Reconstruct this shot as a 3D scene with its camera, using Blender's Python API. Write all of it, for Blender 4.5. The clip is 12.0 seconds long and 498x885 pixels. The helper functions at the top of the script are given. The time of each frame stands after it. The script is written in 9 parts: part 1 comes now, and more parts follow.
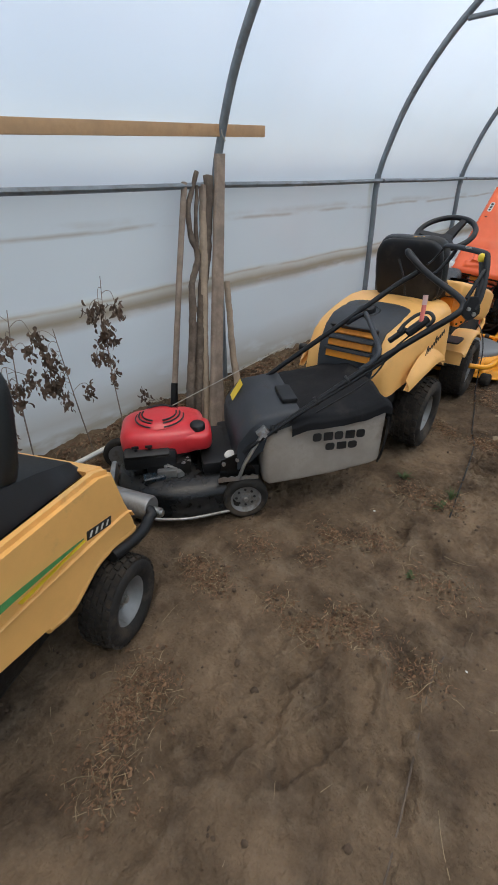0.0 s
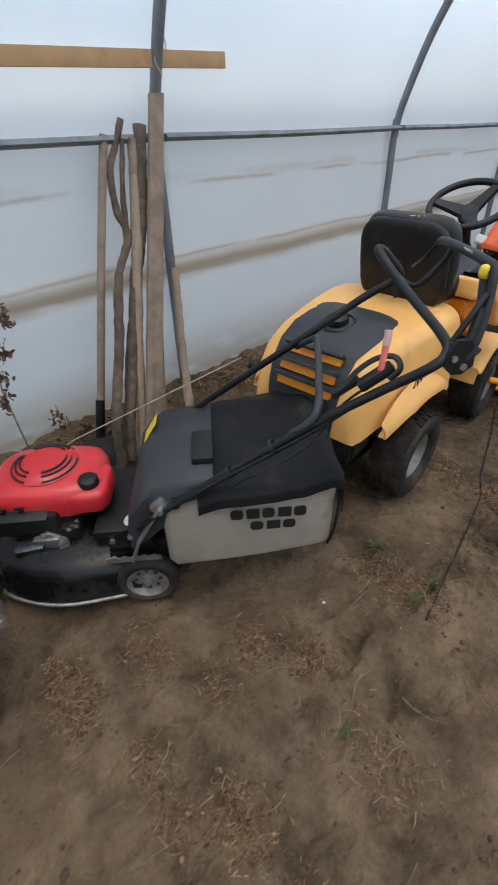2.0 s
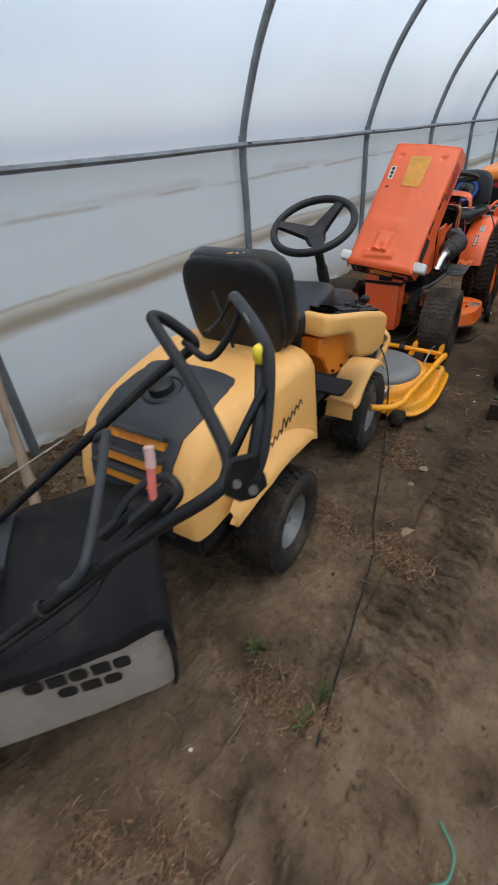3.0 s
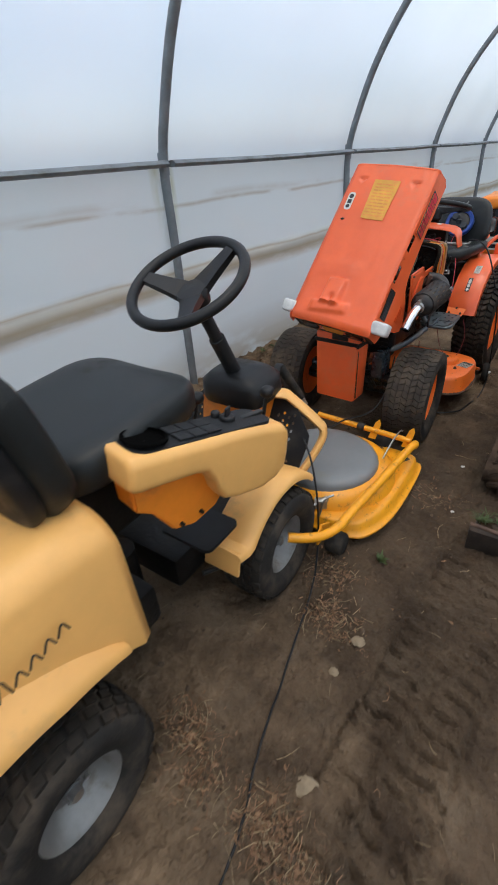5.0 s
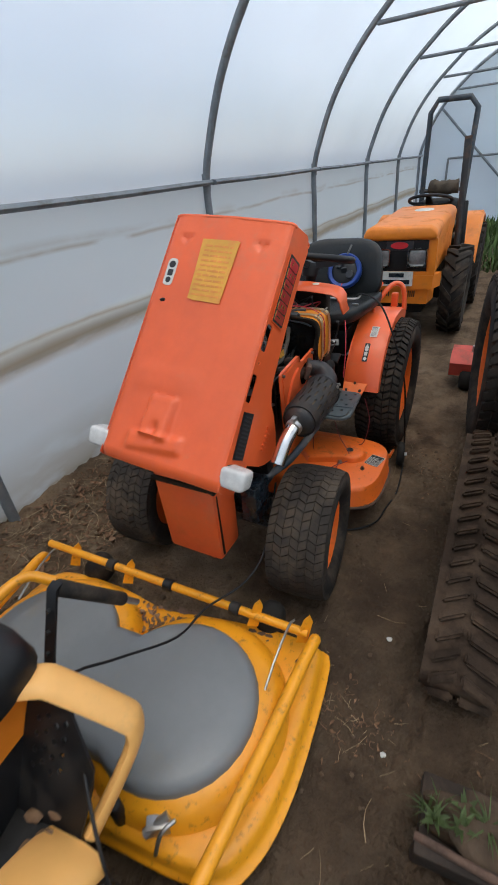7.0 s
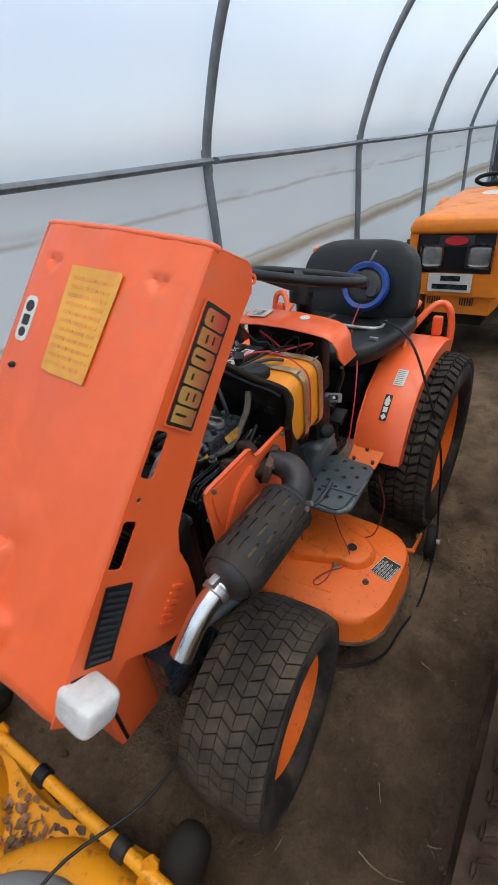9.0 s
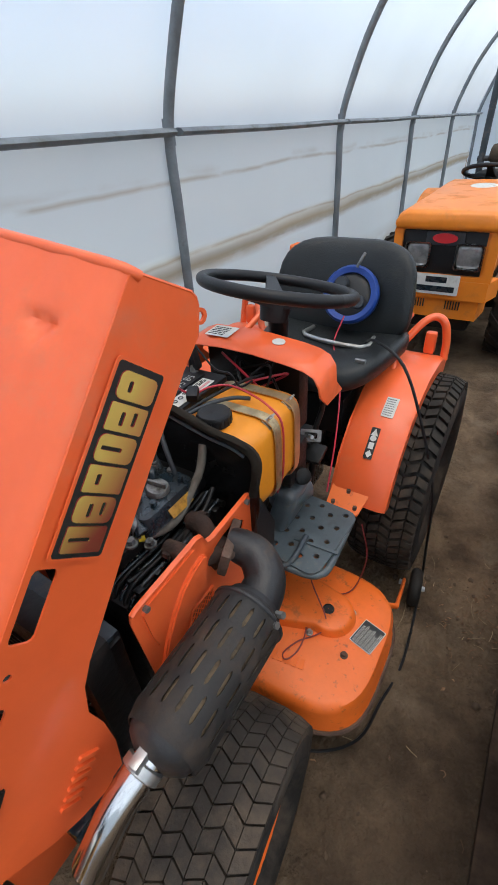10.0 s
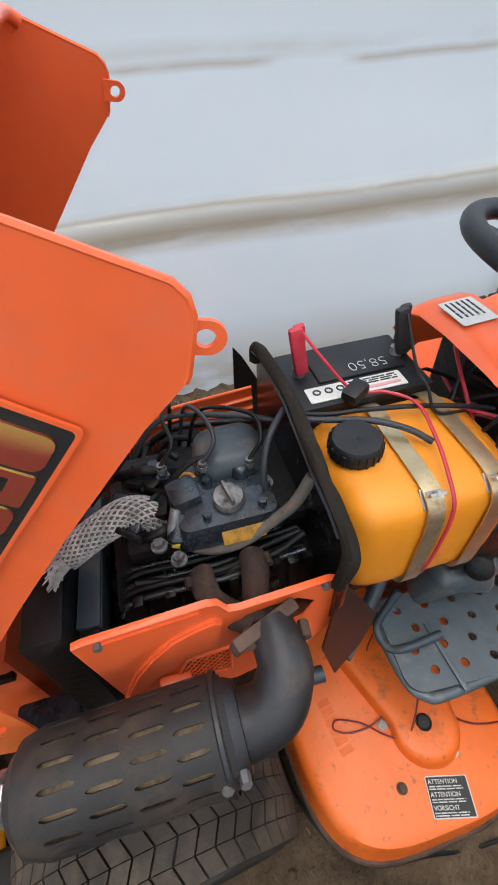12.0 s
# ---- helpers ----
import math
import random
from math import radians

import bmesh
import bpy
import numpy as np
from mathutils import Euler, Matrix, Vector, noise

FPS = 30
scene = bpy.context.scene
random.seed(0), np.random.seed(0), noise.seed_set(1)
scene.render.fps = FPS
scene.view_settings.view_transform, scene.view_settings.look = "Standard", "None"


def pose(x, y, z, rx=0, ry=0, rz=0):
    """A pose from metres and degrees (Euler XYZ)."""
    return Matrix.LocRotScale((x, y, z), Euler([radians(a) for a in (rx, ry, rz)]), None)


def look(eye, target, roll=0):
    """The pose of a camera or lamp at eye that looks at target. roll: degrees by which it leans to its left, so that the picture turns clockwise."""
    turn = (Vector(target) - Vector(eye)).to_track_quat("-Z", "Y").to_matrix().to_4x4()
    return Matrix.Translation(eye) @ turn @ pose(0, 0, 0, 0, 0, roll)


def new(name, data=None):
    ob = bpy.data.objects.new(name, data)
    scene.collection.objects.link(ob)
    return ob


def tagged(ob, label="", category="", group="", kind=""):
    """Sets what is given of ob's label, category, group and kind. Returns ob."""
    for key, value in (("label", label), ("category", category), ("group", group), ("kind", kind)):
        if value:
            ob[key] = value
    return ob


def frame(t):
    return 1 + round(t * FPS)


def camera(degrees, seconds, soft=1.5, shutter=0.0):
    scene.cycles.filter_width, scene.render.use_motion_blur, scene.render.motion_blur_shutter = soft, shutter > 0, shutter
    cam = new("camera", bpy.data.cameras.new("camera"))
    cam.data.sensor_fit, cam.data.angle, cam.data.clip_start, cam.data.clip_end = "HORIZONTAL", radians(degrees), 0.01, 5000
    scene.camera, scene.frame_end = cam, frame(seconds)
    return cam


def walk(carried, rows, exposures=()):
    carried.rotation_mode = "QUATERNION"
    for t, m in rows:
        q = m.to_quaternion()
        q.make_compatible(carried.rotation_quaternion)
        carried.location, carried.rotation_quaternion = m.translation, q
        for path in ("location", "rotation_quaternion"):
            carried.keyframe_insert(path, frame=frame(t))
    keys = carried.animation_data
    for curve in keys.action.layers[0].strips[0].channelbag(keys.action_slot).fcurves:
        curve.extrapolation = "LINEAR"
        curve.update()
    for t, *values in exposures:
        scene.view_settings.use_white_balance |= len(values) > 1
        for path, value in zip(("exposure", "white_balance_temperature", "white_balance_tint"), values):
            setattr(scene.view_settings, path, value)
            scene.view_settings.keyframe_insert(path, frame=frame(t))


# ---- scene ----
cam = camera(58.9, 12.0, soft=1.6, shutter=0.3)
PATH = [
    (0, (0.183, 0.291, 1.353), (-0.986, 1.551, 0.33), -1.0),
    (0.5, (0.118, 0.48, 1.336), (-1.096, 1.662, 0.274), -1.1),
    (1, (-0.043, 0.662, 1.333), (-1.236, 1.817, 0.217), -1.0),
    (1.5, (-0.047, 0.858, 1.332), (-1.23, 1.986, 0.179), -2.1),
    (2, (0.028, 1.072, 1.367), (-1.172, 2.164, 0.199), -1.4),
    (2.5, (0.04, 1.341, 1.35), (-1.113, 2.48, 0.178), -4.1),
    (3, (0.018, 1.609, 1.372), (-1.001, 2.901, 0.235), -4.8),
    (3.2, (-0.04, 1.711, 1.4), (-0.997, 3.006, 0.214), -3.1),
    (4.8, (-0.03, 2.45, 1.306), (-1.127, 3.747, 0.25), -4.0),
    (5, (-0.033, 2.571, 1.317), (-1.128, 3.854, 0.243), -4.2),
    (5.5, (-0.041, 2.841, 1.352), (-1.151, 4.103, 0.268), -4.4),
    (6, (-0.18, 3.111, 1.347), (-1.143, 4.511, 0.292), -3.7),
    (6.5, (-0.255, 3.36, 1.346), (-1.106, 4.831, 0.292), -5.2),
    (7, (-0.249, 3.576, 1.365), (-1.117, 5.047, 0.323), -6.0),
    (7.5, (-0.333, 3.794, 1.34), (-1.18, 5.271, 0.291), -5.7),
    (7.7, (-0.36, 3.875, 1.353), (-1.197, 5.356, 0.302), -6.0),
    (9.3, (-0.32, 4.384, 1.321), (-1.377, 5.687, 0.232), -7.2),
    (9.5, (-0.389, 4.45, 1.305), (-1.383, 5.788, 0.2), -5.4),
    (10, (-0.467, 4.547, 1.325), (-1.375, 5.901, 0.167), -3.7),
    (10.5, (-0.499, 4.613, 1.335), (-1.403, 5.948, 0.152), -3.3),
    (11, (-0.57, 4.79, 1.292), (-1.843, 5.686, 0.036), -1.8),
    (11.5, (-0.598, 4.908, 1.275), (-1.988, 5.112, -0.149), -5.2),
    (12, (-0.588, 4.886, 1.275), (-1.941, 5.212, -0.161), -3.2),
]
walk(cam, [(t, look(eye, target, roll)) for t, eye, target, roll in PATH], exposures=[(0.0, 1.40), (0.5, 1.57), (1.0, 1.50), (1.5, 1.53), (2.5, 1.51), (3.0, 1.40), (5.0, 1.50), (5.5, 1.47), (6.0, 1.42), (7.0, 1.36), (7.7, 1.42), (9.5, 1.64), (10.5, 1.72), (11.0, 1.72), (11.5, 2.12), (12.0, 2.08)])

# ---- daylight: an overcast sky over a milky film ----
world = bpy.data.worlds.new("sky")
scene.world = world
world.use_nodes = True
wn = world.node_tree.nodes
sky = wn.new("ShaderNodeTexSky")
sky.sky_type, sky.sun_disc = "NISHITA", False
sky.sun_elevation, sky.sun_rotation = radians(86), radians(200)
sky.air_density, sky.dust_density, sky.ozone_density = 1.0, 3.0, 1.2
wn["Background"].inputs["Strength"].default_value = 0.10
world.node_tree.links.new(sky.outputs["Color"], wn["Background"].inputs["Color"])
sun = new("sun", bpy.data.lights.new("sun", "SUN"))
sun.data.energy, sun.data.angle, sun.data.color = 1.5, radians(36), (1.0, 0.91, 0.77)
sun.matrix_world = look((2.6, -0.8, 20), (-0.2, 0.8, 5.0))
tagged(sun, kind="structure")


# ---- materials ----
def mat(name, col, rough=0.5, metal=0.0, var=0.15, scale=6.0, bump=0.15, bscale=80.0, dirt=None, amount=0.4, dscale=5.0, coat=0.0, spec=0.5, island=0.0, dirt2=None, amount2=0.3, dscale2=1.2, rise=0.004, patch=None):
    """A painted, moulded or natural surface: broad and fine variation, patches of dirt, fine relief."""
    m = bpy.data.materials.new(name)
    m.use_nodes = True
    nt = m.node_tree
    n, l = nt.nodes, nt.links
    bsdf = n["Principled BSDF"]
    tc = n.new("ShaderNodeTexCoord")

    def noise_at(s, detail=5.0, r=0.6):
        t = n.new("ShaderNodeTexNoise")
        t.inputs["Scale"].default_value, t.inputs["Detail"].default_value, t.inputs["Roughness"].default_value = s, detail, r
        l.new(tc.outputs["Object"], t.inputs["Vector"])
        return t

    def mixed(fac, a, b, kind="MIX"):
        x = n.new("ShaderNodeMix")
        x.data_type, x.blend_type = "RGBA", kind
        for socket, v in ((x.inputs[0], fac), (x.inputs[6], a), (x.inputs[7], b)):
            if isinstance(v, (float, int)):
                socket.default_value = v
            elif isinstance(v, tuple):
                socket.default_value = (*v, 1)
            else:
                l.new(v, socket)
        return x.outputs[2]

    def ramp(src, a, b, lo=0.0, hi=1.0):
        r = n.new("ShaderNodeMapRange")
        for i, v in ((1, a), (2, b), (3, lo), (4, hi)):
            r.inputs[i].default_value = v
        l.new(src, r.inputs[0])
        return r.outputs[0]

    broad, fine = noise_at(scale), noise_at(scale * 9, 6.0, 0.7)
    dark = tuple(c * (1 - var) for c in col)
    light = tuple(min(1, c * (1 + var)) for c in col)
    c = mixed(ramp(broad.outputs["Fac"], 0.35, 0.65), dark, light)
    c = mixed(ramp(fine.outputs["Fac"], 0.4, 0.75, 0.0, 0.35), c, tuple(k * (1 - 1.6 * var) for k in col))
    if island:
        g = n.new("ShaderNodeNewGeometry")
        c = mixed(ramp(g.outputs["Random Per Island"], 0, 1, 0, island), c, tuple(k * 0.35 for k in col))
    ro = rough
    if dirt:
        d = noise_at(dscale, 8.0, 0.68)
        fac = ramp(d.outputs["Fac"], 0.62 - 0.3 * amount, 0.75 - 0.2 * amount, 0.0, 0.92)
        c = mixed(fac, c, dirt)
        ro = ramp(fac, 0, 1, rough, 0.9)
    if dirt2:
        c = mixed(ramp(noise_at(dscale2, 6.0, 0.6).outputs["Fac"], 0.62 - 0.3 * amount2, 0.78 - 0.2 * amount2, 0.0, 0.85), c, dirt2)
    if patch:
        # one ragged stretch, damp and shade put into its colour: centre, half sizes, colour
        (px, py), (hx, hy), damp_shade = patch
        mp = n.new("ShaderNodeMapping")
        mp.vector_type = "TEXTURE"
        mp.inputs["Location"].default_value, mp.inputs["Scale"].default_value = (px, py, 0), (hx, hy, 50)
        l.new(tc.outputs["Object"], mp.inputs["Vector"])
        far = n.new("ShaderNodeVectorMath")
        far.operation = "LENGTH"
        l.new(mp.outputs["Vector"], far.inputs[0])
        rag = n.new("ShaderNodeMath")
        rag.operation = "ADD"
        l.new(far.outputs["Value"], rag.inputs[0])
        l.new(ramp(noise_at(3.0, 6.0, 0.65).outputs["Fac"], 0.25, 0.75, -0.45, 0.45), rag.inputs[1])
        c = mixed(ramp(rag.outputs[0], 1.15, 0.65, 0.0, 0.65), c, damp_shade)
    l.new(c, bsdf.inputs["Base Color"])
    if isinstance(ro, float):
        ro = ramp(fine.outputs["Fac"], 0.3, 0.7, max(0.02, rough - 0.08), min(1, rough + 0.1))
    l.new(ro, bsdf.inputs["Roughness"])
    bsdf.inputs["Metallic"].default_value = metal
    bsdf.inputs["Coat Weight"].default_value = coat
    bsdf.inputs["Specular IOR Level"].default_value = spec
    if bump:
        b = n.new("ShaderNodeBump")
        b.inputs["Strength"].default_value, b.inputs["Distance"].default_value = bump, rise
        l.new(noise_at(bscale, 4.0).outputs["Fac"], b.inputs["Height"])
        l.new(b.outputs["Normal"], bsdf.inputs["Normal"])
    return m


def film_mat(name, col, clear, stain=None, gloss=0.25, see=0.0):
    """Milky polythene: part scatters back, part passes through diffusely."""
    m = bpy.data.materials.new(name)
    m.use_nodes = True
    n, l = m.node_tree.nodes, m.node_tree.links
    n.remove(n["Principled BSDF"])
    out = n["Material Output"]
    tc = n.new("ShaderNodeTexCoord")

    def tex(s, stretch=(1, 1, 1), detail=4.0):
        mp, t = n.new("ShaderNodeMapping"), n.new("ShaderNodeTexNoise")
        mp.inputs["Scale"].default_value = stretch
        t.inputs["Scale"].default_value, t.inputs["Detail"].default_value = s, detail
        l.new(tc.outputs["Object"], mp.inputs["Vector"])
        l.new(mp.outputs["Vector"], t.inputs["Vector"])
        return t.outputs["Fac"]

    def rng(src, a, b, lo, hi):
        r = n.new("ShaderNodeMapRange")
        for i, v in ((1, a), (2, b), (3, lo), (4, hi)):
            r.inputs[i].default_value = v
        l.new(src, r.inputs[0])
        return r.outputs[0]

    def mix(fac, a, b):
        x = n.new("ShaderNodeMix")
        x.data_type = "RGBA"
        for socket, v in ((x.inputs[0], fac), (x.inputs[6], a), (x.inputs[7], b)):
            if isinstance(v, tuple):
                socket.default_value = (*v, 1)
            else:
                l.new(v, socket)
        return x.outputs[2]

    c = mix(rng(tex(0.8, (1, 0.6, 1.4)), 0.35, 0.65, 0, 1), tuple(k * 0.93 for k in col), col)
    if stain:
        # algae and dust along the hem of the sheet and along one water line, broken up along the length
        sep = n.new("ShaderNodeSeparateXYZ")
        l.new(tc.outputs["Object"], sep.inputs[0])
        wob = n.new("ShaderNodeMath")
        wob.operation = "ADD"
        l.new(sep.outputs["Z"], wob.inputs[0])
        l.new(rng(tex(1.1, (0.1, 1, 0.1)), 0.3, 0.7, -0.014, 0.014), wob.inputs[1])
        for z, half, strength, ys, lo in ((1.135, 0.016, 0.62, 2.6, 0.38), (0.742, 0.085, 0.95, 0.8, 0.05), (0.722, 0.055, 0.6, 6.0, 0.33), (0.800, 0.012, 0.7, 2.0, 0.30), (0.1, 0.12, 0.85, 3.0, 0.34), (1.165, 0.03, 0.3, 2.2, 0.46), (0.20, 0.20, 0.5, 1.5, 0.3)):
            d = n.new("ShaderNodeMath")
            d.operation = "SUBTRACT"
            l.new(wob.outputs[0], d.inputs[0])
            d.inputs[1].default_value = z
            a = n.new("ShaderNodeMath")
            a.operation = "ABSOLUTE"
            l.new(d.outputs[0], a.inputs[0])
            p = n.new("ShaderNodeMath")
            p.operation = "MULTIPLY"
            l.new(rng(a.outputs[0], 0, half, strength, 0), p.inputs[0])
            l.new(rng(tex(ys, (0.3, 1, 3.0), 6.0), lo, lo + 0.16, 0, 1), p.inputs[1])
            c = mix(p.outputs[0], c, stain)
        # mould below the joint of one rib
        for y0, half in ((4.36, 0.05), (4.47, 0.028), (2.47, 0.03)):
            d = n.new("ShaderNodeMath")
            d.operation = "SUBTRACT"
            l.new(sep.outputs["Y"], d.inputs[0])
            d.inputs[1].default_value = y0
            a = n.new("ShaderNodeMath")
            a.operation = "ABSOLUTE"
            l.new(d.outputs[0], a.inputs[0])
            p, q = n.new("ShaderNodeMath"), n.new("ShaderNodeMath")
            p.operation = q.operation = "MULTIPLY"
            l.new(rng(a.outputs[0], 0, half, 0.6, 0), p.inputs[0])
            l.new(rng(tex(9.0, (1, 1, 0.35), 5.0), 0.42, 0.62, 0, 1), p.inputs[1])
            l.new(p.outputs[0], q.inputs[0])
            l.new(rng(sep.outputs["Z"], 0.85, 1.2, 0, 1), q.inputs[1])
            c = mix(q.outputs[0], c, (0.45, 0.45, 0.22))
    dif, tra, gls = n.new("ShaderNodeBsdfDiffuse"), n.new("ShaderNodeBsdfTranslucent"), n.new("ShaderNodeBsdfGlossy")
    gls.inputs["Roughness"].default_value = gloss
    for s in (dif, tra):
        l.new(c, s.inputs["Color"])
    m1, m2, m3, thru = n.new("ShaderNodeMixShader"), n.new("ShaderNodeMixShader"), n.new("ShaderNodeMixShader"), n.new("ShaderNodeBsdfTransparent")
    m3.inputs[0].default_value = see
    m2.inputs[0].default_value = 0.05
    m1.inputs[0].default_value = clear
    l.new(dif.outputs[0], m1.inputs[1])
    l.new(tra.outputs[0], m1.inputs[2])
    l.new(m1.outputs[0], m2.inputs[1])
    l.new(gls.outputs[0], m2.inputs[2])
    b = n.new("ShaderNodeBump")
    b.inputs["Strength"].default_value, b.inputs["Distance"].default_value = 0.25, 0.02
    l.new(tex(2.5, (1, 0.35, 1.8)), b.inputs["Height"])
    for s in (dif, gls):
        l.new(b.outputs["Normal"], s.inputs["Normal"])
    l.new(m2.outputs[0], m3.inputs[1])
    l.new(thru.outputs[0], m3.inputs[2])
    l.new(m3.outputs[0], out.inputs["Surface"])
    return m


SOIL = (0.178, 0.123, 0.077)
MUD = (0.12, 0.088, 0.06)
M_FILM = film_mat("milky_film", (0.78, 0.87, 0.91), 0.60, see=0.2)
M_SHEET = film_mat("white_sheet", (0.755, 0.815, 0.79), 0.5, stain=(0.43, 0.36, 0.245))
M_GALV = mat("galvanised_pipe", (0.195, 0.22, 0.235), 0.55, 0.3, 0.2, 7, dirt=(0.14, 0.13, 0.11), amount=0.25)
# the patch darkens the soil for damp and for the shade beside the machines
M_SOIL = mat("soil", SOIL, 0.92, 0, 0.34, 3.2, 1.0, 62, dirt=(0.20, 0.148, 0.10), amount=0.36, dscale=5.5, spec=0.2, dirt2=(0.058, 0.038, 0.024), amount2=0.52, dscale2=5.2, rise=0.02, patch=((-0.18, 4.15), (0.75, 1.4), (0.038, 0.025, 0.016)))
M_CLOD = mat("clod", (0.128, 0.089, 0.06), 0.95, 0, 0.3, 20, 0.6, 120, spec=0.2, island=0.5)
M_STRAW = mat("straw", (0.37, 0.28, 0.17), 0.85, 0, 0.3, 14, 0.1, 60, island=0.85, spec=0.2)
M_LEAF = mat("dry_leaf", (0.275, 0.165, 0.095), 0.85, 0, 0.3, 20, 0.2, 60, island=0.8, spec=0.2)
M_GREEN = mat("weed_leaf", (0.085, 0.125, 0.035), 0.6, 0, 0.3, 14, 0.1, 60, island=0.6)
M_YEL = mat("faded_yellow_plastic", (0.84, 0.45, 0.135), 0.42, 0, 0.07, 3, 0.06, 300, dirt=(0.55, 0.33, 0.13), amount=0.18, dscale=4)
M_DECK = mat("yellow_paint", (0.86, 0.355, 0.014), 0.36, 0, 0.08, 5, 0.08, 120, dirt=(0.30, 0.12, 0.03), amount=0.10, dscale=24, dirt2=(0.10, 0.045, 0.025), amount2=0.06, dscale2=45)
M_ORNG = mat("orange_paint", (0.84, 0.128, 0.032), 0.34, 0, 0.09, 2.5, 0.06, 60, dirt=(0.66, 0.18, 0.085), amount=0.24, dscale=3, coat=0.15)
M_ORND = mat("worn_orange_paint", (0.82, 0.155, 0.018), 0.46, 0, 0.10, 5, 0.10, 90, dirt=(0.30, 0.10, 0.035), amount=0.14, dscale=11, dirt2=(0.10, 0.05, 0.03), amount2=0.05, dscale2=55)
M_AMBR = mat("amber_paint", (0.80, 0.23, 0.018), 0.4, 0, 0.1, 4, 0.06, 80, dirt=(0.5, 0.18, 0.05), amount=0.3)
M_RED = mat("red_plastic", (0.60, 0.028, 0.035), 0.34, 0, 0.08, 6, 0.03, 200, dirt=(0.5, 0.09, 0.08), amount=0.1, coat=0.2)
M_REDP = mat("red_paint", (0.56, 0.07, 0.045), 0.5, 0, 0.15, 6, 0.1, 90, dirt=MUD, amount=0.3)
M_BLK = mat("black_plastic", (0.0104, 0.0108, 0.012), 0.45, 0, 0.2, 8, 0.1, 200, dirt=(0.045, 0.039, 0.033), amount=0.2, dscale=6, spec=0.34)
M_BLKG = mat("black_enamel", (0.006, 0.0065, 0.007), 0.27, 0, 0.2, 8, 0.05, 100, dirt=(0.03, 0.026, 0.022), amount=0.2, spec=0.32)
M_PANEL = mat("black_grained_plastic", (0.0152, 0.0164, 0.018), 0.6, 0, 0.12, 8, 0.25, 400, dirt=(0.05, 0.045, 0.038), amount=0.15, spec=0.3)
M_GREYP = mat("dark_grey_plastic", (0.0324, 0.0369, 0.0432), 0.5, 0, 0.12, 8, 0.15, 300, dirt=(0.085, 0.074, 0.06), amount=0.2, spec=0.38)
M_VINYL = mat("seat_vinyl", (0.0128, 0.0152, 0.016), 0.40, 0, 0.2, 7, 0.3, 220, dirt=(0.045, 0.042, 0.036), amount=0.15, spec=0.36)
M_RUB = mat("tyre_rubber", (0.0187, 0.017, 0.0153), 0.8, 0, 0.25, 9, 0.3, 120, dirt=(0.085, 0.066, 0.049), amount=0.5, dscale=6, spec=0.3)
M_TREAD = mat("tyre_tread", (0.044, 0.037, 0.031), 0.85, 0, 0.25, 9, 0.3, 120, dirt=(0.105, 0.079, 0.057), amount=0.5, dscale=8, spec=0.2)
M_TREADD = mat("dark_tread", (0.028, 0.024, 0.020), 0.85, 0, 0.25, 9, 0.3, 120, dirt=(0.078, 0.059, 0.043), amount=0.42, dscale=8, spec=0.2)
M_HLENS = mat("ribbed_lamp_glass", (0.34, 0.34, 0.33), 0.15, 0.6, 0.3, 25, 0.6, 120, coat=0.5)
M_RIM = mat("silver_rim", (0.24, 0.24, 0.235), 0.42, 0.5, 0.15, 9, 0.1, 90, dirt=(0.19, 0.165, 0.135), amount=0.3, dscale=14)
M_STEEL = mat("bare_steel", (0.45, 0.45, 0.44), 0.35, 0.85, 0.2, 9, 0.1, 90, dirt=(0.22, 0.18, 0.14), amount=0.25)
M_DULL = mat("dull_alloy", (0.20, 0.20, 0.195), 0.5, 0.6, 0.25, 30, 0.4, 200, dirt=(0.05, 0.045, 0.04), amount=0.35, dscale=40)
M_BRASS = mat("zinc_yellow_steel", (0.62, 0.50, 0.30), 0.32, 0.85, 0.2, 12, 0.1, 90, dirt=(0.28, 0.19, 0.11), amount=0.3, dscale=16)
M_CHROME = mat("chrome", (0.7, 0.7, 0.7), 0.15, 1.0, 0.1, 9, 0.02, 90, dirt=(0.25, 0.18, 0.12), amount=0.15)
M_CAST = mat("blue_grey_iron", (0.013, 0.022, 0.030), 0.17, 0.0, 0.3, 14, 0.4, 70, dirt=(0.010, 0.009, 0.008), amount=0.5, dscale=22, spec=0.5, coat=0.3)
M_STEP = mat("blue_grey_paint", (0.040, 0.054, 0.066), 0.45, 0.1, 0.2, 9, 0.15, 90, dirt=(0.16, 0.13, 0.10), amount=0.3, dscale=9)
M_OILY = mat("oily_black", (0.009, 0.009, 0.009), 0.4, 0.1, 0.3, 14, 0.4, 70, dirt=(0.026, 0.02, 0.015), amount=0.35, spec=0.3)
M_RUST = mat("rusty_iron", (0.11, 0.065, 0.045), 0.85, 0.1, 0.35, 16, 0.5, 120)
M_PLATE = mat("worn_blue_grey_paint", (0.085, 0.107, 0.118), 0.4, 0.1, 0.2, 9, 0.15, 90, dirt=(0.24, 0.19, 0.14), amount=0.28, dscale=9, dirt2=(0.045, 0.05, 0.055), amount2=0.3, dscale2=14)
M_SHIELD = mat("browned_heat_paint", (0.024, 0.021, 0.019), 0.55, 0.1, 0.3, 7, 0.2, 120, dirt=(0.075, 0.05, 0.034), amount=0.4, dscale=8, spec=0.35)
M_MUFF = mat("black_heat_paint", (0.026, 0.025, 0.026), 0.45, 0.2, 0.25, 9, 0.2, 120, dirt=(0.10, 0.07, 0.05), amount=0.28, dscale=9)
M_BAG = mat("grey_fabric", (0.36, 0.315, 0.265), 0.9, 0, 0.14, 5, 0.4, 400, dirt=(0.20, 0.165, 0.13), amount=0.35)
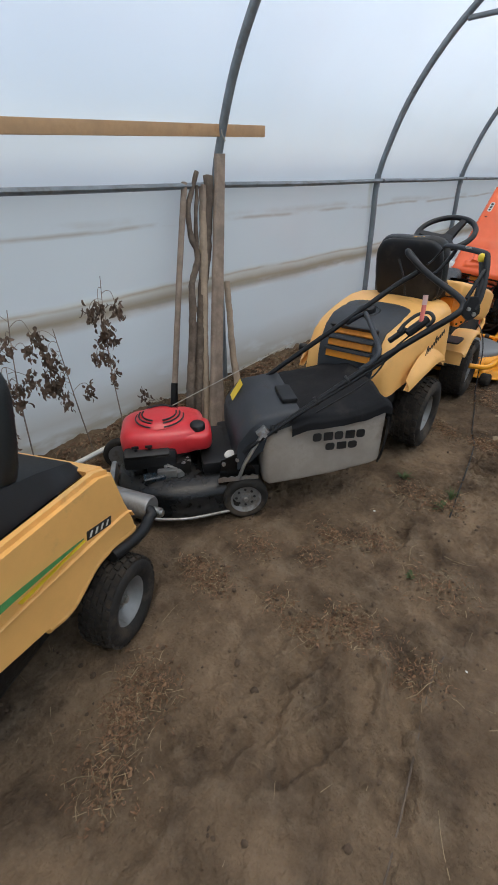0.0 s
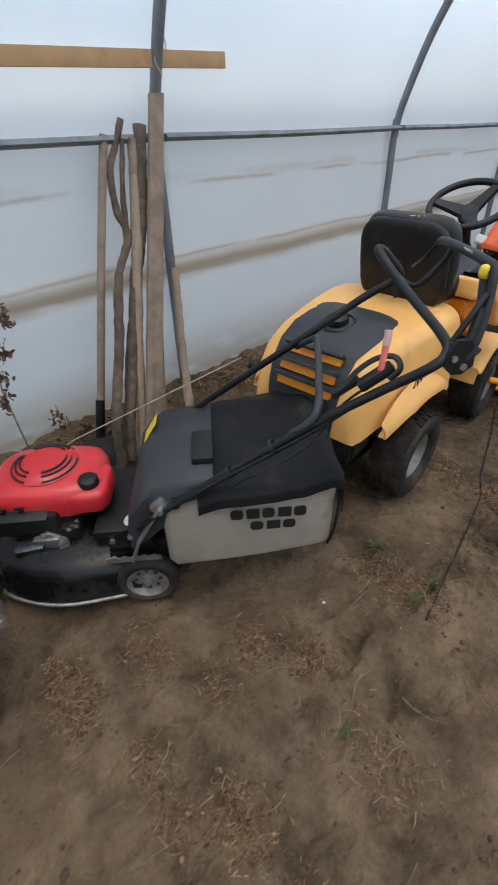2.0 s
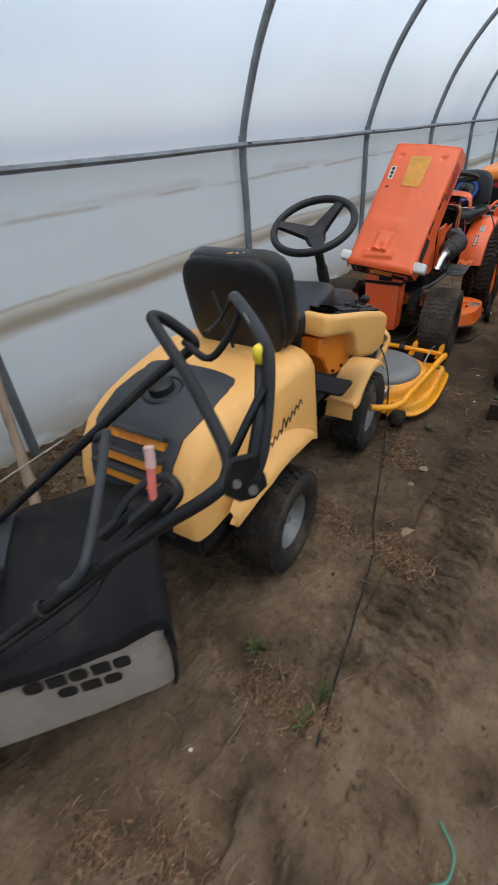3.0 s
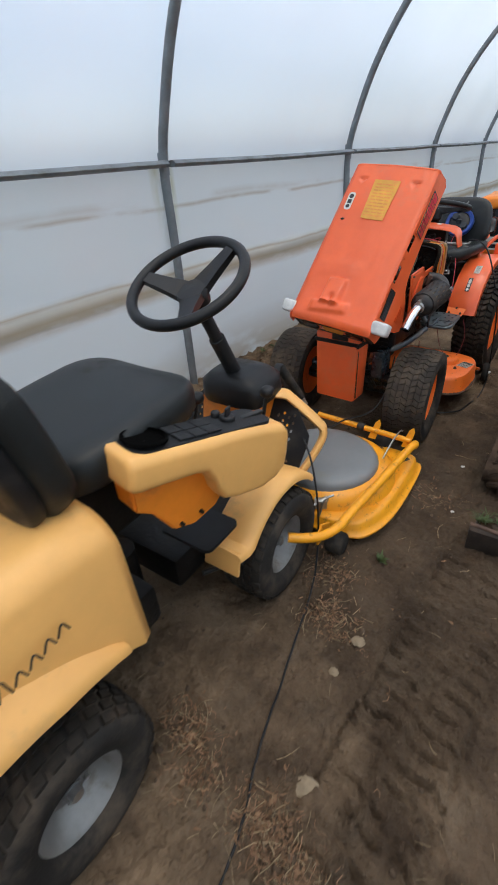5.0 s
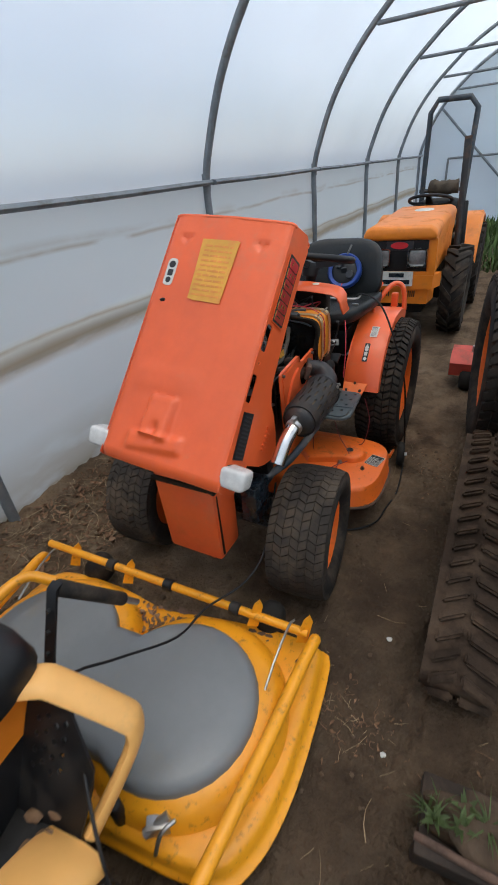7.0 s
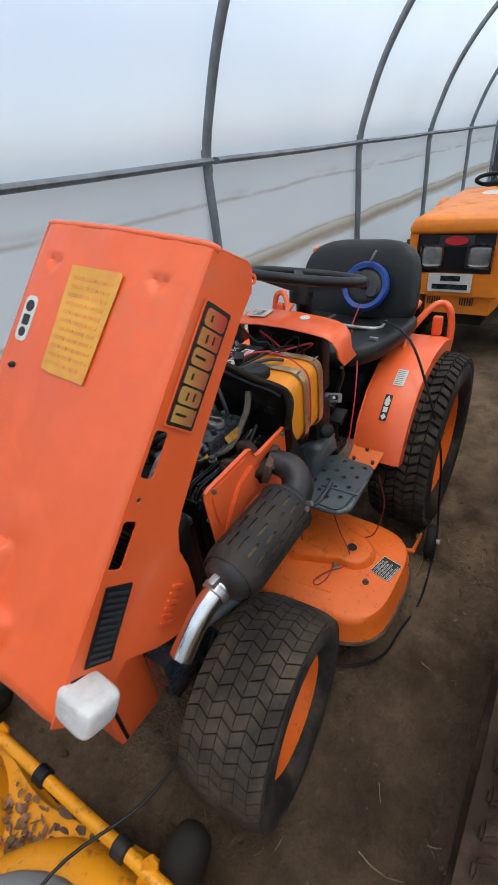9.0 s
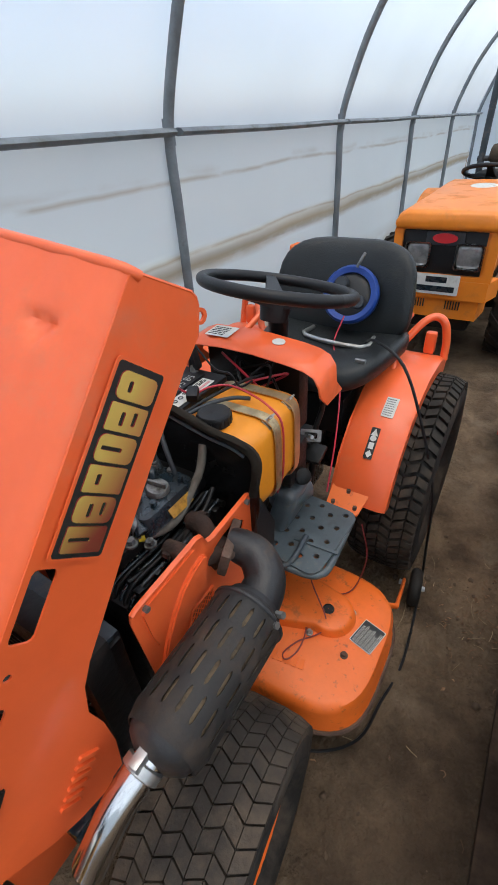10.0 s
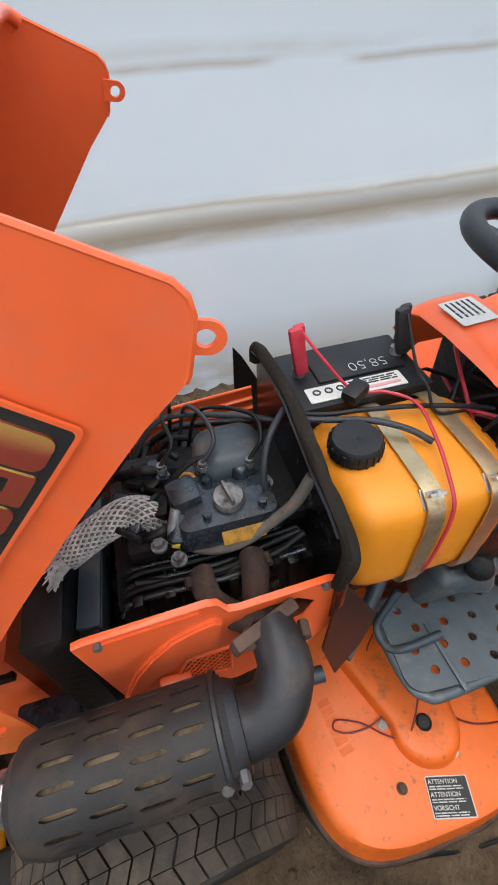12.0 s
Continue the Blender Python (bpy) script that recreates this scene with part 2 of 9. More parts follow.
M_BAGT = mat("black_fabric", (0.0105, 0.0105, 0.0118), 0.8, 0, 0.2, 6, 0.4, 350, dirt=(0.042, 0.038, 0.034), amount=0.25, spec=0.25)
M_DGREY = mat("grey_deck_cover", (0.175, 0.185, 0.19), 0.42, 0, 0.07, 4, 0.06, 150, dirt=(0.21, 0.20, 0.18), amount=0.2)
M_WOOD = mat("weathered_wood", (0.27, 0.205, 0.155), 0.85, 0, 0.25, 12, 0.5, 60, dirt=(0.19, 0.15, 0.115), amount=0.35, dscale=9)
M_BARK = mat("barky_stick", (0.23, 0.175, 0.13), 0.9, 0, 0.35, 14, 0.8, 50, dirt=(0.34, 0.28, 0.22), amount=0.35, dscale=12)
M_BARKD = mat("dark_bark", (0.115, 0.085, 0.062), 0.9, 0, 0.35, 14, 0.8, 50, dirt=(0.20, 0.155, 0.115), amount=0.3, dscale=12)
M_TAN = mat("peeled_pole", (0.36, 0.275, 0.195), 0.8, 0, 0.25, 10, 0.5, 50, dirt=(0.22, 0.165, 0.12), amount=0.35, dscale=10)
M_PINE = mat("pale_plank", (0.50, 0.31, 0.16), 0.75, 0, 0.14, 5, 0.2, 60, dirt=(0.40, 0.23, 0.11), amount=0.3)
M_TANK = mat("amber_tank_plastic", (0.76, 0.265, 0.014), 0.46, 0, 0.1, 4, 0.06, 80, dirt=(0.46, 0.14, 0.02), amount=0.35, dscale=5)
M_BLUE = mat("blue_plastic", (0.015, 0.055, 0.27), 0.4, 0, 0.1, 9, 0.03, 90)
M_WHT = mat("white_label", (0.62, 0.62, 0.58), 0.55, 0, 0.12, 20, 0.02, 90, dirt=(0.4, 0.37, 0.32), amount=0.25, dscale=20)
M_YLAB = mat("yellow_label", (0.74, 0.36, 0.045), 0.5, 0, 0.12, 10, 0.02, 90, dirt=(0.7, 0.24, 0.07), amount=0.42, dscale=14)
M_YSTK = mat("bright_yellow_sticker", (0.80, 0.58, 0.03), 0.4, 0, 0.08, 20, 0.02, 90)
M_INK = mat("black_print", (0.015, 0.015, 0.015), 0.5, 0, 0.1, 20, 0.02, 90)
M_FADED = mat("faded_print", (0.74, 0.27, 0.05), 0.55, 0, 0.15, 20, 0.02, 90)
M_LENS = mat("cloudy_lens", (0.66, 0.66, 0.64), 0.12, 0.0, 0.15, 20, 0.4, 160, coat=0.4)
M_CABR = mat("red_cable", (0.5, 0.03, 0.05), 0.4, 0, 0.1, 20, 0.0)
M_ROPE = mat("pale_rope", (0.42, 0.39, 0.33), 0.9, 0, 0.2, 40, 0.3, 300)
M_GRN = mat("green_stripe", (0.02, 0.16, 0.05), 0.45, 0, 0.1, 9, 0.02, 90)
M_STONE = mat("stone", (0.26, 0.20, 0.13), 0.9, 0, 0.2, 20, 0.5, 60)
M_BRAID = mat("braided_metal", (0.52, 0.49, 0.44), 0.5, 0.4, 0.3, 60, 1.0, 260)
M_LEAFR = mat("red_brown_leaf", (0.28, 0.165, 0.10), 0.85, 0, 0.3, 20, 0.2, 60, island=0.75, spec=0.2)


def foil_mat(name, base, sheen):
    """Metallic print: a matt base whose coloured gloss rises at glancing angles."""
    m = bpy.data.materials.new(name)
    m.use_nodes = True
    n, l = m.node_tree.nodes, m.node_tree.links
    n["Principled BSDF"].inputs["Base Color"].default_value = (*base, 1)
    n["Principled BSDF"].inputs["Roughness"].default_value = 0.5
    g, w, r, x, t = n.new("ShaderNodeBsdfGlossy"), n.new("ShaderNodeLayerWeight"), n.new("ShaderNodeMapRange"), n.new("ShaderNodeMixShader"), n.new("ShaderNodeTexNoise")
    t.inputs["Scale"].default_value = 30
    b = n.new("ShaderNodeBump")
    b.inputs["Strength"].default_value, b.inputs["Distance"].default_value = 0.15, 0.002
    l.new(t.outputs["Fac"], b.inputs["Height"])
    l.new(b.outputs["Normal"], g.inputs["Normal"])
    g.inputs["Color"].default_value, g.inputs["Roughness"].default_value = (*sheen, 1), 0.35
    for i, v in ((1, 0.255), (2, 0.315), (3, 0.0), (4, 0.9)):
        r.inputs[i].default_value = v
    l.new(w.outputs["Facing"], r.inputs[0])
    l.new(r.outputs[0], x.inputs[0])
    l.new(n["Principled BSDF"].outputs[0], x.inputs[1])
    l.new(g.outputs[0], x.inputs[2])
    l.new(x.outputs[0], n["Material Output"].inputs["Surface"])
    return m


M_FOIL = foil_mat("metallic_print", (0.60, 0.385, 0.085), (0.85, 0.05, 0.14))
M_GRASS = mat("far_weeds", (0.075, 0.135, 0.03), 0.8, 0, 0.4, 3, 0.5, 30, island=0.6)


# ---- mesh helpers ----
def join(*parts):
    bm = bmesh.new()
    for src in parts:
        vs = {v: bm.verts.new(v.co) for v in src.verts}
        for f in src.faces:
            try:
                bm.faces.new([vs[v] for v in f.verts])
            except ValueError:
                pass
        src.free()
    return bm


def moved(bm, m):
    bm.transform(m)
    return bm


def box(at, size, rot=(0, 0, 0), bev=0.006, seg=2, taper=1.0):
    bm = bmesh.new()
    bmesh.ops.create_cube(bm, size=1)
    for v in bm.verts:
        k = taper if v.co.z > 0 else 1
        v.co = Vector((v.co.x * size[0] * k, v.co.y * size[1] * k, v.co.z * size[2]))
    if bev:
        bmesh.ops.bevel(bm, geom=bm.edges[:], offset=min(bev, 0.45 * min(size)), segments=seg, affect="EDGES", profile=0.6)
    return moved(bm, pose(*at, *rot))


def ring_frame(d):
    d = Vector(d).normalized()
    a = d.cross(Vector((0, 0, 1)))
    if a.length < 1e-3:
        a = d.cross(Vector((1, 0, 0)))
    a.normalize()
    return a, d.cross(a)


def loft(rings, cap=True, closed=True):
    bm = bmesh.new()
    rows = [[bm.verts.new(p) for p in r] for r in rings]
    k = len(rows[0])
    for a, b in zip(rows, rows[1:]):
        for i in range(k if closed else k - 1):
            j = (i + 1) % k
            bm.faces.new((a[i], a[j], b[j], b[i]))
    if cap and closed:
        bm.faces.new(rows[0][::-1])
        bm.faces.new(rows[-1])
    bmesh.ops.recalc_face_normals(bm, faces=bm.faces[:])
    return bm


def cyl(p0, p1, r, r2=None, n=16, soft=0.0):
    p0, p1 = Vector(p0), Vector(p1)
    a, b = ring_frame(p1 - p0)
    r2 = r if r2 is None else r2
    d = (p1 - p0).normalized()
    ends = [(p0, r), (p1, r2)]
    if soft:
        ends = [(p0, r - soft), (p0 + d * soft, r), (p1 - d * soft, r2), (p1, r2 - soft)]
    return loft([[p + (a * math.cos(t) + b * math.sin(t)) * q for t in [2 * math.pi * i / n for i in range(n)]] for p, q in ends])


def smooth_path(pts, step=5):
    pts = [Vector(p) for p in pts]
    if len(pts) < 3:
        return pts
    out = []
    ext = [2 * pts[0] - pts[1]] + pts + [2 * pts[-1] - pts[-2]]
    for i in range(1, len(ext) - 2):
        p0, p1, p2, p3 = ext[i - 1:i + 3]
        for k in range(step):
            t = k / step
            out.append(0.5 * (2 * p1 + (p2 - p0) * t + (2 * p0 - 5 * p1 + 4 * p2 - p3) * t * t + (3 * p1 - p0 - 3 * p2 + p3) * t ** 3))
    return out + [pts[-1]]


def tube(pts, r, n=8, step=5, flat=1.0, taper=1.0, rough=0.0):
    path = smooth_path(pts, step) if step > 1 else [Vector(p) for p in pts]
    rings, a = [], None
    for i, p in enumerate(path):
        d = (path[min(i + 1, len(path) - 1)] - path[max(i - 1, 0)]).normalized()
        if a is None:
            a, b = ring_frame(d)
        else:
            a = (a - d * a.dot(d)).normalized()
            b = d.cross(a)
        q = r * (1 + (taper - 1) * i / max(1, len(path) - 1))
        rings.append([p + (a * math.cos(t) + b * flat * math.sin(t)) * q * (1 + (rough * (noise.noise(p * 23 + Vector((t, 0, 0))))))
                      for t in [2 * math.pi * k / n for k in range(n)]])
    return loft(rings)


def lathe(profile, at, axis, n=32):
    """profile: (radius, height along the axis) pairs, closed into a ring where the first equals the last."""
    axis, at = Vector(axis).normalized(), Vector(at)
    a, b = ring_frame(axis)
    return loft([[at + axis * h + (a * math.cos(t) + b * math.sin(t)) * max(r, 1e-4) for t in [2 * math.pi * i / n for i in range(n)]] for r, h in profile], cap=False)


def plate(outer, t, m=None, holes=(), bev=0.0):
    """A flat sheet of thickness t from a 2D outline with holes, laid in the pose m (its own plane is x, y)."""
    bm = bmesh.new()
    edges = []
    for loop in (outer, *holes):
        vs = [bm.verts.new((p[0], p[1], 0)) for p in loop]
        edges += [bm.edges.new((vs[i], vs[(i + 1) % len(vs)])) for i in range(len(vs))]
    if holes:
        bmesh.ops.triangle_fill(bm, use_beauty=True, use_dissolve=False, edges=edges)
    else:
        bm.faces.new(bm.verts[:])
    geo = bmesh.ops.extrude_face_region(bm, geom=bm.faces[:])
    bmesh.ops.translate(bm, vec=(0, 0, t), verts=[v for v in geo["geom"] if isinstance(v, bmesh.types.BMVert)])
    bmesh.ops.recalc_face_normals(bm, faces=bm.faces[:])
    if bev and not holes:
        bmesh.ops.bevel(bm, geom=[e for e in bm.edges if e.calc_face_angle(0) > 0.5], offset=bev, segments=2, affect="EDGES")
    return moved(bm, m) if m else bm


def plane_pose(at, u, v):
    """The pose whose x axis is u and whose y axis lies towards v."""
    u = Vector(u).normalized()
    w = u.cross(Vector(v)).normalized()
    q = w.cross(u)
    return Matrix(((u.x, q.x, w.x, at[0]), (u.y, q.y, w.y, at[1]), (u.z, q.z, w.z, at[2]), (0, 0, 0, 1)))


def circle(cx, cy, r, n=16, ry=None, a0=0.0, a1=360.0):
    full = abs(a1 - a0) >= 360
    k = n if full else n - 1
    return [(cx + r * math.cos(radians(a0 + (a1 - a0) * i / k)), cy + (ry or r) * math.sin(radians(a0 + (a1 - a0) * i / k))) for i in range(n)]


def rrect(x0, y0, x1, y1, r, n=4):
    out = []
    for cx, cy, a in ((x1 - r, y1 - r, 0), (x0 + r, y1 - r, 90), (x0 + r, y0 + r, 180), (x1 - r, y0 + r, 270)):
        out += [(cx + r * math.cos(radians(a + 90 * i / n)), cy + r * math.sin(radians(a + 90 * i / n))) for i in range(n + 1)]
    return out


def blob(at, size, amp=0.15, freq=6.0, sub=3, seed=0.0):
    bm = bmesh.new()
    bmesh.ops.create_icosphere(bm, subdivisions=sub, radius=1)
    for v in bm.verts:
        k = 1 + amp * noise.noise(v.co * freq * 0.3 + Vector((seed, seed * 2, 0)))
        v.co = Vector((v.co.x * size[0], v.co.y * size[1], v.co.z * size[2])) * k + Vector(at)
    return bm


def squircle(at, size, e=4.0, n=28, m=14):
    """A rounded cushion-like body."""
    def pw(c):
        return math.copysign(abs(c) ** (2 / e), c)
    rings = []
    for j in range(1, m):
        ph = -math.pi / 2 + math.pi * j / m
        rings.append([Vector((at[0] + size[0] * pw(math.cos(ph)) * pw(math.cos(t)), at[1] + size[1] * pw(math.cos(ph)) * pw(math.sin(t)), at[2] + size[2] * pw(math.sin(ph))))
                      for t in [2 * math.pi * i / n for i in range(n)]])
    return loft(rings)


def to_mesh(name, bm, material, sharp=48):
    me = bpy.data.meshes.new(name)
    bm.to_mesh(me)
    bm.free()
    me.materials.append(material)
    me.shade_smooth()
    me.set_sharp_from_angle(angle=radians(sharp))
    return me


def thing(name, label, category, at=(0, 0, 0), rz=0.0, group="", kind=""):
    ob = new(name)
    ob.matrix_world = pose(*at, 0, 0, rz)
    ob.empty_display_size = 0.1
    return tagged(ob, label, category, group, kind)


BASE = {}


def part(name, bm, material, parent, label="", sharp=48):
    """Links a bmesh as one mesh object under a thing or a part. A thing built in world places has its base taken off."""
    root = parent
    while root.parent:
        root = root.parent
    if root.name in BASE:
        bm.transform(BASE[root.name].inverted())
    ob = new(name, to_mesh(name, bm, material, sharp))
    ob.parent = parent
    return tagged(ob, label)


def world_thing(name, label, category, at, group="", kind=""):
    ob = thing(name, label, category, at, 0, group, kind)
    BASE[ob.name] = pose(*at)
    return ob


def solid(name, bm, material, label, category, group="", kind="", sharp=48):
    """A thing of one mesh, its origin at its base."""
    lo = [min(v.co[i] for v in bm.verts) for i in range(3)]
    hi = [max(v.co[i] for v in bm.verts) for i in range(3)]
    at = Vector(((lo[0] + hi[0]) / 2, (lo[1] + hi[1]) / 2, lo[2]))
    bm.transform(Matrix.Translation(-at))
    ob = new(name, to_mesh(name, bm, material, sharp))
    ob.location = at
    return tagged(ob, label, category, group, kind)


def fbm(x, y, s, seed=0.0):
    p = Vector((x * s + seed, y * s - seed, seed * 0.7))
    return noise.noise(p) + 0.5 * noise.noise(p * 2.1) + 0.25 * noise.noise(p * 4.3)

# ---- the ground: one sheet to the horizon ----
WALL, MID, RAIL = -2.03, 1.0, 1.33
RIBS = [-1.6, 0.4, 2.42, 4.4, 6.4, 8.4, 10.4, 12.4, 14.4]
END, START = 14.44, -2.2


def tread_print(x, y):
    """A wheel track: two staggered rows of flat lug prints parted by sharp slanting grooves."""
    if not 1.9 < y < 4.2 or not -0.32 < x < 0.70:
        return 0.0
    h = 0.0
    for x0, x1, ph, amp in ((-0.255, -0.125, 0.0, 1.0), (-0.125, 0.025, 0.45, 1.0), (0.36, 0.50, 0.2, 0.6), (0.50, 0.63, 0.7, 0.6)):
        sway = 0.02 * math.sin(y * 1.7) + 0.014 * fbm(x, y, 2.5, 4.0)
        u = (x - sway - x0) / (x1 - x0)
        if -0.25 < u < 1.25:
            w = max(0.0, min(1.0, (u + 0.25) / 0.25, (1.25 - u) / 0.25)) * max(0.0, min(1.0, (y - 1.9) / 0.7, (4.2 - y) / 0.25)) * amp
            w *= max(0.30, min(1.0, 0.85 + 1.1 * fbm(x, y, 1.9, 9.0)))
            v = (y + 0.060 * u + 0.016 * math.sin(5.0 * u + 0.8) + 0.012 * fbm(x, y, 9.0, 6.0)) / 0.061 + ph
            d = abs(v - math.floor(v) - 0.5) * 0.061
            wide = 0.0085 + 0.004 * fbm(x, y, 6.0, 3.0)
            groove = max(0.0, 1 - d / wide) * min(1.0, max(0.0, (u + 0.02) * 9), max(0.0, (1.0 - u) * 7))
            groove *= max(0.0, min(1.0, 0.55 + 1.7 * fbm(x, y, 11.0, 33.0)))
            seam = max(0.0, 1 - abs(u - (0.0 if ph < 0.3 else 1.0)) * 0.13 / 0.014)
            h += w * (0.010 + 0.007 * fbm(x, y, 21.0, 13.0) + 0.010 * max(0.0, 1 - abs(d - wide - 0.006) / 0.007) - 0.034 * groove ** 0.6 - 0.016 * seam)
    return h


# boot prints pressed into the path: place, heading, depth
_r = random.Random(31)
PRINTS = [(_r.uniform(-0.45, 0.32), _r.uniform(0.45, 2.3), _r.uniform(-0.7, 0.7), _r.uniform(0.010, 0.024)) for _ in range(24)] + [(_r.uniform(-0.40, -0.05), _r.uniform(4.3, 6.2), _r.uniform(-0.5, 0.5), _r.uniform(0.008, 0.018)) for _ in range(10)]
PRINTS += [(0.0, 1.16, 0.35, 0.026), (-0.10, 1.05, 0.2, 0.022), (-0.14, 0.86, -0.3, 0.024), (0.07, 0.96, 0.5, 0.022)]


def boot_prints(x, y):
    h = 0.0
    for px_, py_, a, deep in PRINTS:
        dx, dy = x - px_, y - py_
        if abs(dx) > 0.20 or abs(dy) > 0.20:
            continue
        u = (dx * math.cos(a) + dy * math.sin(a)) / 0.055
        v = (-dx * math.sin(a) + dy * math.cos(a)) / 0.135
        q = math.hypot(u, v) + 0.25 * fbm(x, y, 14.0, px_ * 9)
        if q < 1.5:
            bars_ = 0.5 + 0.5 * math.sin(v * 26.0 + 3.0 * u)
            h += -deep * max(0.0, min(1.0, (1.05 - q) * 3.0)) * (0.55 + 0.45 * bars_) + deep * 0.55 * max(0.0, 1 - abs(q - 1.2) / 0.25)
    return h


def ground_height(x, y):
    inside = WALL - 0.3 < x < 4.4 and START < y < END
    h = 0.010 * fbm(x, y, 1.1) + 0.006 * fbm(x, y, 5.0, 7.0) + 0.009 * fbm(x, y, 17.0, 2.0)
    if inside:
        # the floor falls a little towards the tunnel's mouth
        k = max(0.0, min(1.0, (1.35 - y) / 0.75))
        h -= 0.055 * k * k * (3 - 2 * k)
        h += 0.007 * fbm(x, y, 41.0, 8.0)
        k = max(0.0, min(1.0, (-1.62 - x) / 0.36))
        h += k * k * (3 - 2 * k) * (0.10 + 0.035 * fbm(x, y, 2.3, 5.0)) + k * 0.02 * fbm(x, y, 13.0, 1.0)
        if -0.7 < x < 0.8:
            h += tread_print(x, y) + boot_prints(x, y)
        # scuffs and trodden lumps
        g = fbm(x, y, 2.1, 25.0)
        rough_ = max(0.15, min(1.0, 0.5 + 0.9 * g))
        h += rough_ * (0.010 * abs(fbm(x, y, 11.0, 15.0)) + 0.014 * abs(fbm(x, y, 27.0, 18.0))) - 0.007
    return h


def spread(bands, far):
    """Grid lines, closer in the bands that the path crosses, widening to the horizon."""
    out = []
    for lo, hi, step in bands:
        out += list(np.arange(lo, hi - 1e-6, step))
    out.append(bands[-1][1])
    s = bands[-1][2]
    while out[-1] < far:
        s *= 1.35
        out = [out[0] - s] + out + [out[-1] + s]
    return out


gx = spread([(-2.3, -1.0, 0.02), (-1.0, -0.31, 0.012), (-0.31, 0.07, 0.0062), (0.07, 0.38, 0.010), (0.38, 0.95, 0.02)], 400)
gy = spread([(0.2, 2.3, 0.0115), (2.3, 4.2, 0.0066), (4.2, 6.0, 0.015)], 400)
verts = [(x, y, ground_height(x, y)) for y in gy for x in gx]
nx = len(gx)
faces = [(j * nx + i, j * nx + i + 1, (j + 1) * nx + i + 1, (j + 1) * nx + i) for j in range(len(gy) - 1) for i in range(nx - 1)]
me = bpy.data.meshes.new("ground")
me.from_pydata(verts, [], faces)
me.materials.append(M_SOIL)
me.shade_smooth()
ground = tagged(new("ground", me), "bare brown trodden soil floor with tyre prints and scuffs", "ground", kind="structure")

# ---- the tunnel: ribs, rails, film ----
SIDE = [(0.0, 0.0), (0.0, 0.5), (0.0, 1.0), (0.0, 1.33), (0.07, 1.58), (0.19, 1.86), (0.37, 2.13), (0.60, 2.37), (0.98, 2.67), (1.6, 2.97), (2.3, 3.15), (3.03, 3.21)]


def profile(off=0.0):
    """The tunnel's cross-section from one foot to the other; off pushes it outwards."""
    half = smooth_path([(WALL + x, 0, z) for x, z in SIDE], 4)
    full = half + [Vector((2 * MID - p.x, 0, p.z)) for p in half[-2::-1]]
    out = []
    for i, p in enumerate(full):
        d = (full[min(i + 1, len(full) - 1)] - full[max(i - 1, 0)]).normalized()
        out.append(p + Vector((-d.z, 0, d.x)) * off)
    return out


for i, y in enumerate(RIBS):
    rib = world_thing(f"tunnel_rib_{i + 1}", "grey galvanised steel tube arch of the tunnel", "tunnel rib", (MID, y, 0), "tunnel ribs", "structure")
    part("arch", tube([(p.x, y, p.z) for p in profile()], 0.0245, 10, 1), M_GALV, rib)
    part("tie_bar", tube([(-1.47, y, 2.30), (2 * MID + 1.47, y, 2.30)], 0.017, 8, 1), M_GALV, rib)
    part("joint_sleeve", tube([(WALL, y, RAIL - 0.05), (WALL, y, RAIL + 0.05)], 0.0262, 10, 1), M_GALV, rib)

for i in range(len(RIBS) - 1):
    a, b = RIBS[i], RIBS[i + 1]
    for x, s in ((WALL + 0.035, 1), (2 * MID - WALL - 0.035, -1)):
        bm = tube([(x, a + 0.02, RAIL), (x + 0.004 * s, (a + b) / 2, RAIL - 0.005), (x, b - 0.02, RAIL)], 0.033, 8, 5, flat=0.5)
        solid(f"trim_rail_{i + 1}" if s > 0 else f"trim_rail_far_{i + 1}", bm, M_GALV, "grey steel side rail clamped along the tunnel wall", "rail", "side rails", "structure")


def skin(name, pts_at, ys, material, label):
    """A sheet swept along the tunnel; pts_at(y) gives its cross-section."""
    rows = [pts_at(y) for y in ys]
    bm = bmesh.new()
    vs = [[bm.verts.new(p) for p in r] for r in rows]
    for a, b in zip(vs, vs[1:]):
        for i in range(len(a) - 1):
            bm.faces.new((a[i], a[i + 1], b[i + 1], b[i]))
    ob = new(name, to_mesh(name, bm, material, 80))
    return tagged(ob, label, "tunnel film", kind="structure")


ARC = [p for p in profile(0.045) if p.z > RAIL - 0.02]


def film_at(y):
    near = min(abs(y - r) for r in RIBS)
    out = []
    for p in ARC:
        sag = 0.022 * math.sin(math.pi * min(1.0, near)) * min(1.0, max(0.0, p.z - RAIL) * 3)
        wr = 0.004 * fbm(p.z * 1.0 + p.x * 0.4, y, 2.2, 4.0)
        out.append((p.x + (sag + wr) * (1 if p.x < MID else -1), y, p.z - sag * 0.5))
    return out


YS = list(np.arange(START, END + 0.01, 0.16))
skin("roof_film", film_at, YS, M_FILM, "milky white translucent polythene film over the arches")


